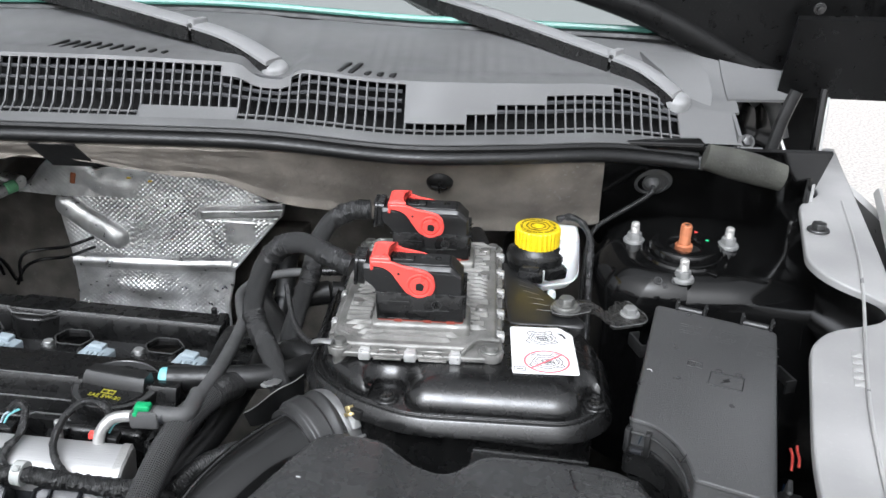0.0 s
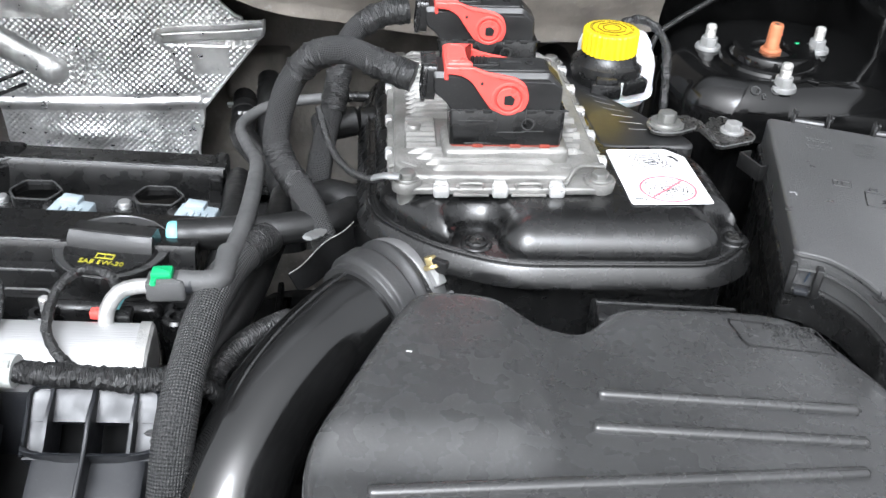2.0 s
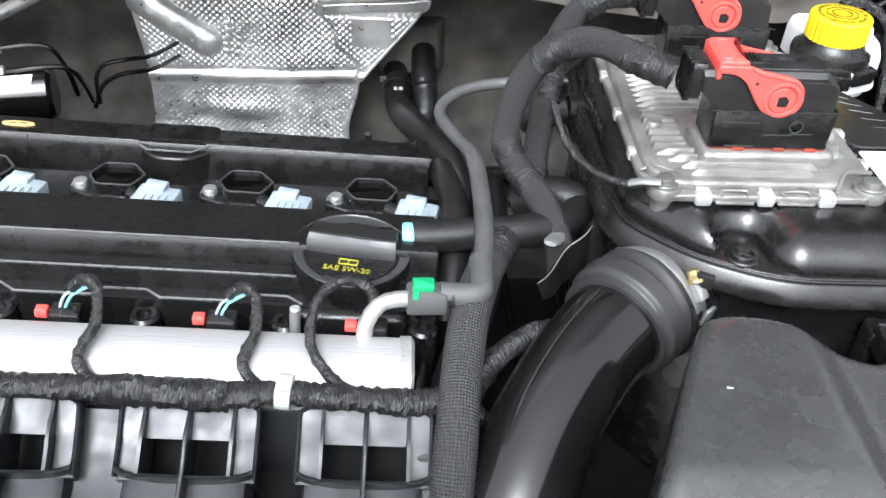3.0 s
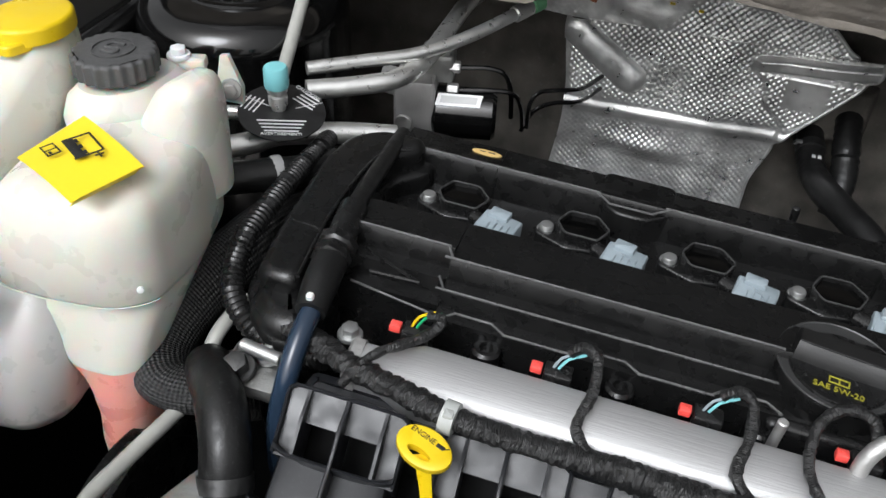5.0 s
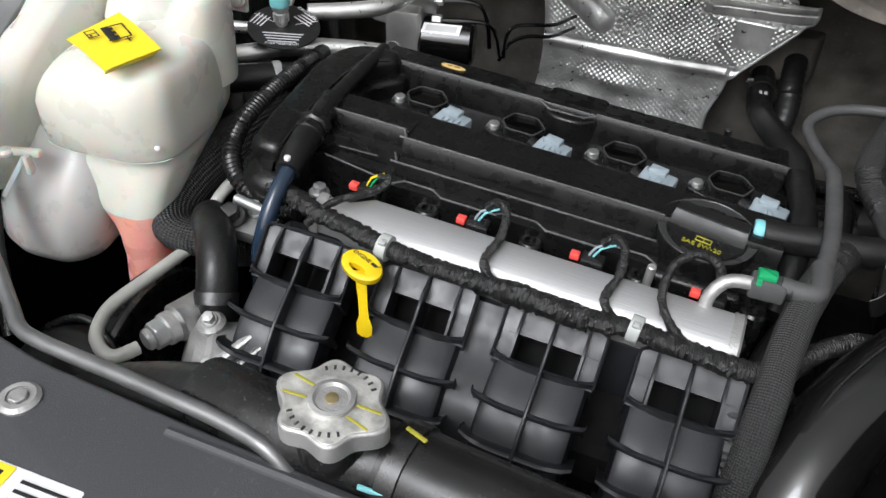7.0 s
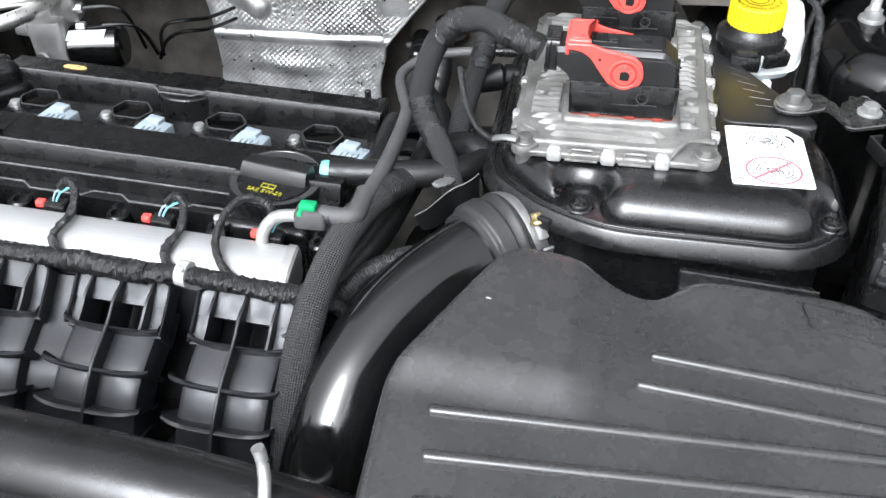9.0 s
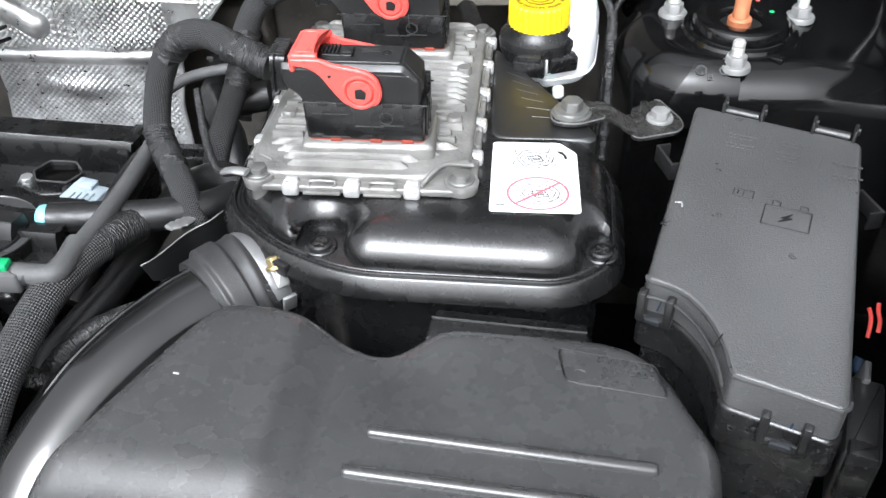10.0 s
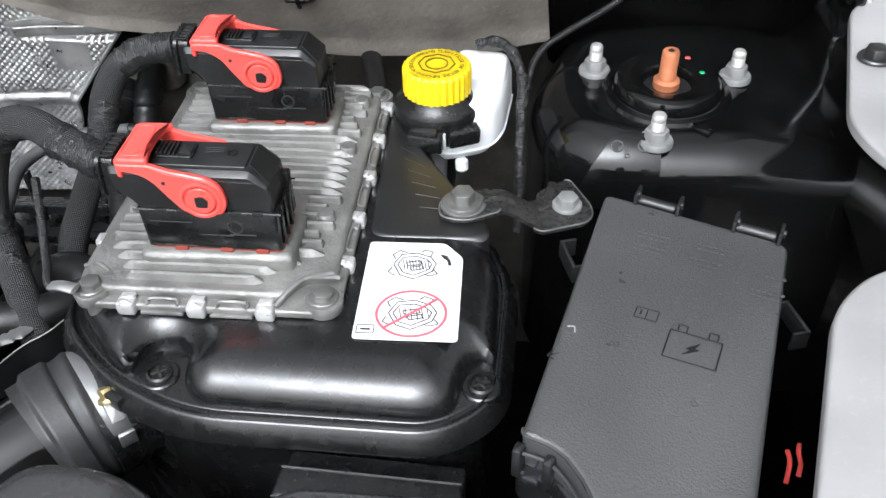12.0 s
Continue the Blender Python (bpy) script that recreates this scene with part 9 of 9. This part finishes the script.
tg = thing("coolant_tag", "folded yellow paper tag with black coolant symbols", "tag", (-0.41, -0.18, 0.96))
A, Bv, Cv, Dv = Vector((-0.4500, -0.1880, 0.9695)), Vector((-0.3960, -0.2130, 0.9660)), Vector((-0.3760, -0.1680, 0.9675)), Vector((-0.4400, -0.1340, 0.9710))
part("sheet", sheet(lambda u, v: A.lerp(Bv, u).lerp(Dv.lerp(Cv, u), v) + Vector((0, 0, 0.002 * math.sin(math.pi * u))), 8, 8, 0.0006), YELLOW_PAPER, tg)
part("fold", sheet(lambda u, v: Bv.lerp(Cv, 0.1 + 0.88 * u) + Vector((-0.006 * v, -0.002 * v, -0.006 * v + 0.001)), 4, 3, 0.0006), YELLOW_PAPER, tg)
ex, ey = (Bv - A).normalized(), ((Dv - A) - (Bv - A).normalized() * (Dv - A).dot((Bv - A).normalized())).normalized()
ez = ex.cross(ey)
MTG = Matrix((( ex.x, ey.x, ez.x, A.x), (ex.y, ey.y, ez.y, A.y), (ex.z, ey.z, ez.z, A.z + 0.0046), (0, 0, 0, 1)))
sym = [(0.020, 0.026, 0.017, 0.0012), (0.020, 0.0405, 0.017, 0.0012), (0.012, 0.033, 0.0012, 0.0145), (0.0285, 0.0325, 0.0012, 0.0155), (0.031, 0.037, 0.005, 0.0012), (0.031, 0.037, 0.0012, 0.005)]
part("tank_symbol", bars(sym + [(0.0205, 0.0285, 0.0155, 0.005), (0.015, 0.0318, 0.003, 0.002), (0.0205, 0.0318, 0.003, 0.002), (0.026, 0.0318, 0.003, 0.002)], MTG @ pose(-0.010, -0.002, 0, 0, 0, -8) @ Matrix.Diagonal((1.3, 1.15, 1, 1)), 0.0003), INK, tg)
part("book_symbol", bars([(0.016, 0.016, 0.010, 0.0009), (0.016, 0.0225, 0.010, 0.0009), (0.0115, 0.019, 0.0009, 0.0065), (0.0205, 0.019, 0.0009, 0.0065), (0.016, 0.019, 0.0008, 0.0065), (0.0183, 0.018, 0.0025, 0.0015)], MTG @ pose(-0.008, -0.006, 0, 0, 0, -4) @ Matrix.Diagonal((1.2, 1.2, 1, 1)), 0.0003), INK, tg)

ps = thing("power_steering_reservoir", "milky power steering reservoir with ribbed black cap", "reservoir", (-0.44, -0.1, 0.95))
pp = [(-0.478, -0.118), (-0.440, -0.135), (-0.405, -0.112), (-0.398, -0.055), (-0.428, -0.04), (-0.468, -0.06)]
part("tank", loft([ell(grown(pp, d), z, 0.016) for z, d in ((0.88, -0.006), (0.90, 0.0), (0.95, 0.0), (0.964, -0.004), (0.972, -0.012))]), CLEAR_WHITE, ps)
pc = [Vector(((0.0285 + 0.0009 * math.cos(22 * a)) * math.cos(a), (0.0285 + 0.0009 * math.cos(22 * a)) * math.sin(a))) for a in [2 * math.pi * i / 132 for i in range(132)]]
MP = Matrix.Translation((-0.443, -0.088, 0)) @ pose(0, 0, 0, 0, 0, 0)
pcap = part("cap", puck(pc, 0.977, 0.992, 0.003), RUBBER_GREY, ps, "ribbed grey-black cap", m=MP)
part("cap_ring", lathe([(0.015, 0.9918), (0.015, 0.9932), (0.0135, 0.9932), (0.0135, 0.9918)], 32, MP), RUBBER_GREY, pcap)
part("cap_mark", tube([(0.005, 0.007, 0.9925), (-0.004, 0.007, 0.9925), (-0.006, 0.0, 0.9925), (0.005, -0.001, 0.9925), (0.004, -0.007, 0.9925), (-0.006, -0.006, 0.9925)], 0.001, 6), RUBBER_GREY, pcap, m=MP)
part("ear", block((-0.412, -0.048, 0.968), (0.026, 0.014, 0.010), 0.003, pose(0, 0, 0, 0, 0, 18)), CLEAR_WHITE, ps)
part("ear_bolt", hexhead((-0.418, -0.050, 0.973), 0.006, 0.005), WHITE, ps)

# ---- hoses at the timing end ----
def hose(name, pts, r, mat, label, seg=14, step=0.005, **k):
    t = thing(name, label, "hose", pts[len(pts) // 2])
    part("hose", tube(pts, r, seg, step, **k), mat, t)
    return t


cc = thing("corrugated_conduit", "black ribbed plastic conduit curving round the timing end", "conduit", (-0.33, -0.12, 0.87))
part("conduit", tube([(-0.343, 0.02, 0.872), (-0.342, -0.02, 0.878), (-0.341, -0.07, 0.882), (-0.342, -0.115, 0.878), (-0.338, -0.145, 0.866), (-0.325, -0.163, 0.855), (-0.305, -0.172, 0.846), (-0.28, -0.176, 0.842), (-0.255, -0.182, 0.85)], 0.0078, 12, 0.0014, ribbed(0.0042, 0.22)), BLACK_SATIN, cc)
part("tape_end", tube([(-0.343, 0.024, 0.871), (-0.345, 0.045, 0.868), (-0.349, 0.06, 0.862)], 0.0085, 12), TAPE, cc)
hb = hose("heater_return_hose", [(-0.43, -0.07, 0.868), (-0.405, -0.048, 0.872), (-0.375, -0.028, 0.872), (-0.352, -0.008, 0.868), (-0.34, 0.03, 0.856)], 0.0135, RUBBER, "black rubber hose with a grey spring band")
part("band", lathe([(0.0142, -0.004), (0.0148, -0.003), (0.0148, 0.003), (0.0142, 0.004)], 20, Matrix.Translation((-0.366, -0.020, 0.8707)) @ Vector((0.023, 0.02, -0.002)).to_track_quat("Z", "Y").to_matrix().to_4x4()), INK_GREY, hb, "grey band")
ms = hose("mesh_sleeved_hose", [(-0.340, 0.03, 0.80), (-0.352, -0.03, 0.826), (-0.364, -0.085, 0.838), (-0.379, -0.14, 0.834), (-0.389, -0.178, 0.824), (-0.390, -0.203, 0.813), (-0.378, -0.219, 0.804), (-0.358, -0.219, 0.801), (-0.338, -0.210, 0.800), (-0.320, -0.20, 0.80)], 0.0265, BRAID_WIDE, "wide black mesh-sleeved hose bundle beside the tank", 24, flat=(0.62, 1.0), up=(1, 0, 0.2))
bh2 = hose("coolant_bypass_hose", [(-0.335, -0.195, 0.822), (-0.322, -0.212, 0.834), (-0.305, -0.232, 0.838), (-0.292, -0.252, 0.830), (-0.285, -0.270, 0.808), (-0.282, -0.280, 0.775)], 0.0165, RUBBER, "thick black rubber hose with a yellow mark", 20)
part("mark", block((-0.3015, -0.2765, 0.803), (0.005, 0.003, 0.006), 0.0008), INK_YELLOW, bh2, "yellow paint mark")
part("end_cuff", tube([(-0.318, -0.199, 0.800), (-0.330, -0.206, 0.800), (-0.340, -0.211, 0.800)], 0.0275, 24, flat=(0.64, 1.0), up=(1, 0, 0.2)), TAPE, ms, "black tape cuff")
part("clamp", lathe([(0.0168, -0.005), (0.0178, -0.005), (0.0178, 0.005), (0.0168, 0.005)], 28, Matrix.Translation((-0.2855, -0.2690, 0.8095)) @ Vector((0.007, -0.018, -0.022)).to_track_quat("Z", "Y").to_matrix().to_4x4()), STEEL_DARK, bh2, "dark spring clamp")
vt = thing("breather_connector", "black quick connector with a dark blue nylon tube", "connector", (-0.27, -0.13, 0.88))
part("sleeve", tube([(-0.279, -0.066, 0.892), (-0.277, -0.088, 0.891), (-0.275, -0.105, 0.890)], 0.0105, 18), BLACK_SATIN, vt)
part("nut", lathe([(0.0125, 0), (0.0145, 0.002), (0.0145, 0.009), (0.0125, 0.011), (0.0125, 0.014), (0.014, 0.016), (0.014, 0.021), (0.011, 0.023)], 8, Matrix.Translation((-0.2755, -0.103, 0.8905)) @ Vector((0.002, -0.03, -0.002)).to_track_quat("Z", "Y").to_matrix().to_4x4()), BLACK_SATIN, vt)
part("boot", tube([(-0.274, -0.122, 0.889), (-0.272, -0.145, 0.887), (-0.270, -0.168, 0.882)], 0.0122, 18, 0.004, lambda s: 1.0 - 0.15 * smooth(0.02, 0.05, s)), RUBBER, vt)
part("pin", rod((-0.270, -0.166, 0.888), (-0.270, -0.166, 0.896), 0.0028, 10), WHITE, vt)
part("nylon_tube", tube([(-0.270, -0.165, 0.882), (-0.2705, -0.184, 0.874), (-0.272, -0.202, 0.857), (-0.275, -0.214, 0.83), (-0.278, -0.216, 0.79), (-0.28, -0.21, 0.75)], 0.0072, 16), DARK_BLUE_TUBE, vt, "dark blue nylon tube")
part("tail_sleeve", tube([(-0.279, -0.068, 0.892), (-0.281, -0.03, 0.889), (-0.282, 0.02, 0.886), (-0.284, 0.06, 0.880)], 0.007, 12), RUBBER, vt)

# ---- pump and its pale line ----
pump = thing("steering_pump", "grimy cast alloy pump with bolts and fittings", "pump", (-0.3, -0.29, 0.77))
part("body", lathe([(0.0, -0.03), (0.030, -0.03), (0.034, -0.022), (0.034, 0.010), (0.029, 0.014), (0.029, 0.022), (0.022, 0.026), (0.0, 0.026)], 32, Matrix.Translation((-0.270, -0.300, 0.772)) @ pose(0, 0, 0, 70, 0, -62)), CAST, pump)
dr = Vector((-0.013, -0.034, 0.002)).normalized()
po0 = Vector((-0.302, -0.288, 0.798))
part("outlet", rod(po0 - dr * 0.03, po0 + dr * 0.012, 0.0165, 24, 0.003), CAST_DARK, pump)
part("sleeve", rod(po0 + dr * 0.006, po0 + dr * 0.022, 0.0135, 24, 0.002), CAST, pump)
part("hex", moved(puck(fillet([Vector((0.0125 * math.cos(math.pi / 3 * i), 0.0125 * math.sin(math.pi / 3 * i))) for i in range(6)], 0.002, 2), 0, 0.010, 0.002), Matrix.Translation(po0 + dr * 0.022) @ dr.to_track_quat("Z", "Y").to_matrix().to_4x4()), STEEL, pump)
part("collar", rod(po0 + dr * 0.031, po0 + dr * 0.038, 0.009, 18, 0.002), STEEL, pump)
part("boss", rod((-0.272, -0.288, 0.77), (-0.274, -0.294, 0.812), 0.0115, 20, 0.003), CAST, pump)
part("boss", rod((-0.262, -0.318, 0.76), (-0.262, -0.320, 0.792), 0.009, 20, 0.002), CAST, pump)
for x, y, z in ((-0.274, -0.294, 0.812), (-0.252, -0.305, 0.793), (-0.262, -0.320, 0.792), (-0.243, -0.322, 0.788), (-0.292, -0.322, 0.776)):
    part("bolt", hexhead((x, y, z), 0.0050, 0.006, (0.1, -0.4, 1), washer=1.25), CAST, pump)
part("web", tube([(-0.268, -0.325, 0.790), (-0.252, -0.308, 0.796), (-0.238, -0.288, 0.796), (-0.226, -0.272, 0.790)], 0.006, 10, flat=(0.7, 1.2)), CAST_DARK, pump)
part("web", tube([(-0.258, -0.330, 0.788), (-0.242, -0.314, 0.794), (-0.228, -0.294, 0.794), (-0.218, -0.28, 0.79)], 0.005, 10, flat=(0.7, 1.2)), CAST_DARK, pump)
part("clamp_plate", block((-0.243, -0.300, 0.795), (0.008, 0.046, 0.030), 0.003, pose(0, 0, 0, 20, 10, -28)), CAST, pump)
part("clamp_plate", block((-0.228, -0.296, 0.793), (0.006, 0.044, 0.030), 0.003, pose(0, 0, 0, 20, 10, -28)), CAST_DARK, pump)
part("fluid_neck", lathe([(0.0175, 0), (0.0175, 0.010), (0.019, 0.011), (0.019, 0.016), (0.016, 0.018)], 24, Matrix.Translation((-0.283, -0.281, 0.770))), CAST_DARK, pump)
part("foot", puck(fillet([(-0.300, -0.345), (-0.235, -0.340), (-0.225, -0.300), (-0.275, -0.285), (-0.31, -0.31)], 0.012), 0.752, 0.766, 0.003), CAST_DARK, pump)
pl = thing("pale_line", "pale grey bent steel line looping to the pump", "pipe", (-0.36, -0.3, 0.8))
part("line", tube([(-0.338, -0.13, 0.83), (-0.345, -0.165, 0.822), (-0.346, -0.195, 0.803), (-0.347, -0.213, 0.800), (-0.357, -0.26, 0.800), (-0.3645, -0.298, 0.800), (-0.361, -0.320, 0.800), (-0.352, -0.336, 0.800), (-0.338, -0.345, 0.800), (-0.327, -0.345, 0.800), (-0.318, -0.330, 0.799)], 0.0056, 14), PALE_PIPE, pl)
py = thing("pulley", "dark ribbed pulley with a grey inner face", "pulley", (-0.383, -0.255, 0.68))
MPY = Matrix.Translation((-0.383, -0.255, 0.680)) @ pose(0, 0, 0, 0, 90, 0)
part("rim", lathe([(0.088, -0.012), (0.0985, -0.012), (0.100, -0.010), (0.0975, -0.006), (0.100, -0.002), (0.0975, 0.002), (0.100, 0.006), (0.099, 0.0105), (0.0965, 0.012), (0.090, 0.012), (0.088, 0.010)], 72, MPY), BLACK_SATIN, py)
part("web", lathe([(0.0885, 0.004), (0.070, -0.002), (0.040, -0.003), (0.0, -0.003)], 48, MPY), STEEL_DARK, py, "dull grey inner face")
sb = thing("sensor_bracket", "zinc bolts and a sensor on the engine's timing side", "sensor", (-0.32, -0.18, 0.84))
part("bolt", hexhead((-0.315, -0.195, 0.838), 0.0085, 0.009, (0, -0.3, 1)), STEEL_DARK, sb)
part("bolt", hexhead((-0.300, -0.176, 0.838), 0.007, 0.008, (-0.3, -0.3, 1)), STEEL, sb)
part("stud", rod((-0.318, -0.182, 0.848), (-0.288, -0.186, 0.846), 0.0045, 12), STEEL, sb)
part("plate", block((-0.305, -0.185, 0.828), (0.05, 0.04, 0.012), 0.003), CAST_DARK, sb)

# ---- lower hoses and bits at the front ----
hose("lower_radiator_hose", [(-0.185, -0.402, 0.888), (-0.225, -0.404, 0.876), (-0.265, -0.404, 0.858), (-0.30, -0.40, 0.83), (-0.33, -0.39, 0.78)], 0.0225, RUBBER, "thick black rubber hose with a yellow mark", 22)
fsh = hose("fan_shroud_hose", [(-0.45, -0.345, 0.68), (-0.43, -0.325, 0.735), (-0.40, -0.315, 0.752), (-0.37, -0.325, 0.74), (-0.355, -0.34, 0.68)], 0.026, RUBBER, "wide black shroud duct in the corner", 20)
part("rim", tube([(-0.47, -0.330, 0.702), (-0.452, -0.318, 0.742), (-0.425, -0.306, 0.772), (-0.397, -0.299, 0.781), (-0.370, -0.306, 0.769), (-0.350, -0.318, 0.735)], 0.0035, 10), BLACK_SATIN, fsh, "thin raised rim")
hs2 = thing("headlamp_bracket", "black plastic strut and pale bracket by the headlamp", "bracket", (-0.46, -0.33, 0.82))
part("strut", tube([(-0.505, -0.255, 0.872), (-0.47, -0.30, 0.83), (-0.44, -0.335, 0.78)], 0.0065, 8, flat=(0.5, 1.2)), BLACK_SATIN, hs2)
part("plate", puck(fillet([(-0.475, -0.352), (-0.435, -0.345), (-0.425, -0.368), (-0.445, -0.385), (-0.48, -0.378)], 0.008), 0.835, 0.839, 0.001), CAST, hs2, "pale perforated plate")
part("bolt", hexhead((-0.488, -0.305, 0.875), 0.006, 0.005), STEEL, hs2)

# seat the corner assemblies
for ob, dx, dy in ((ps, -0.006, 0.008), (cc, -0.005, 0.003), (ms, 0.002, 0.026), (bh2, -0.008, 0.008), (pump, -0.009, 0.008), (pl, -0.008, 0.008), (pr, -0.010, 0.009), (vt, -0.001, -0.004)):
    ob.matrix_basis = Matrix.Translation((dx, dy, 0)) @ ob.matrix_basis
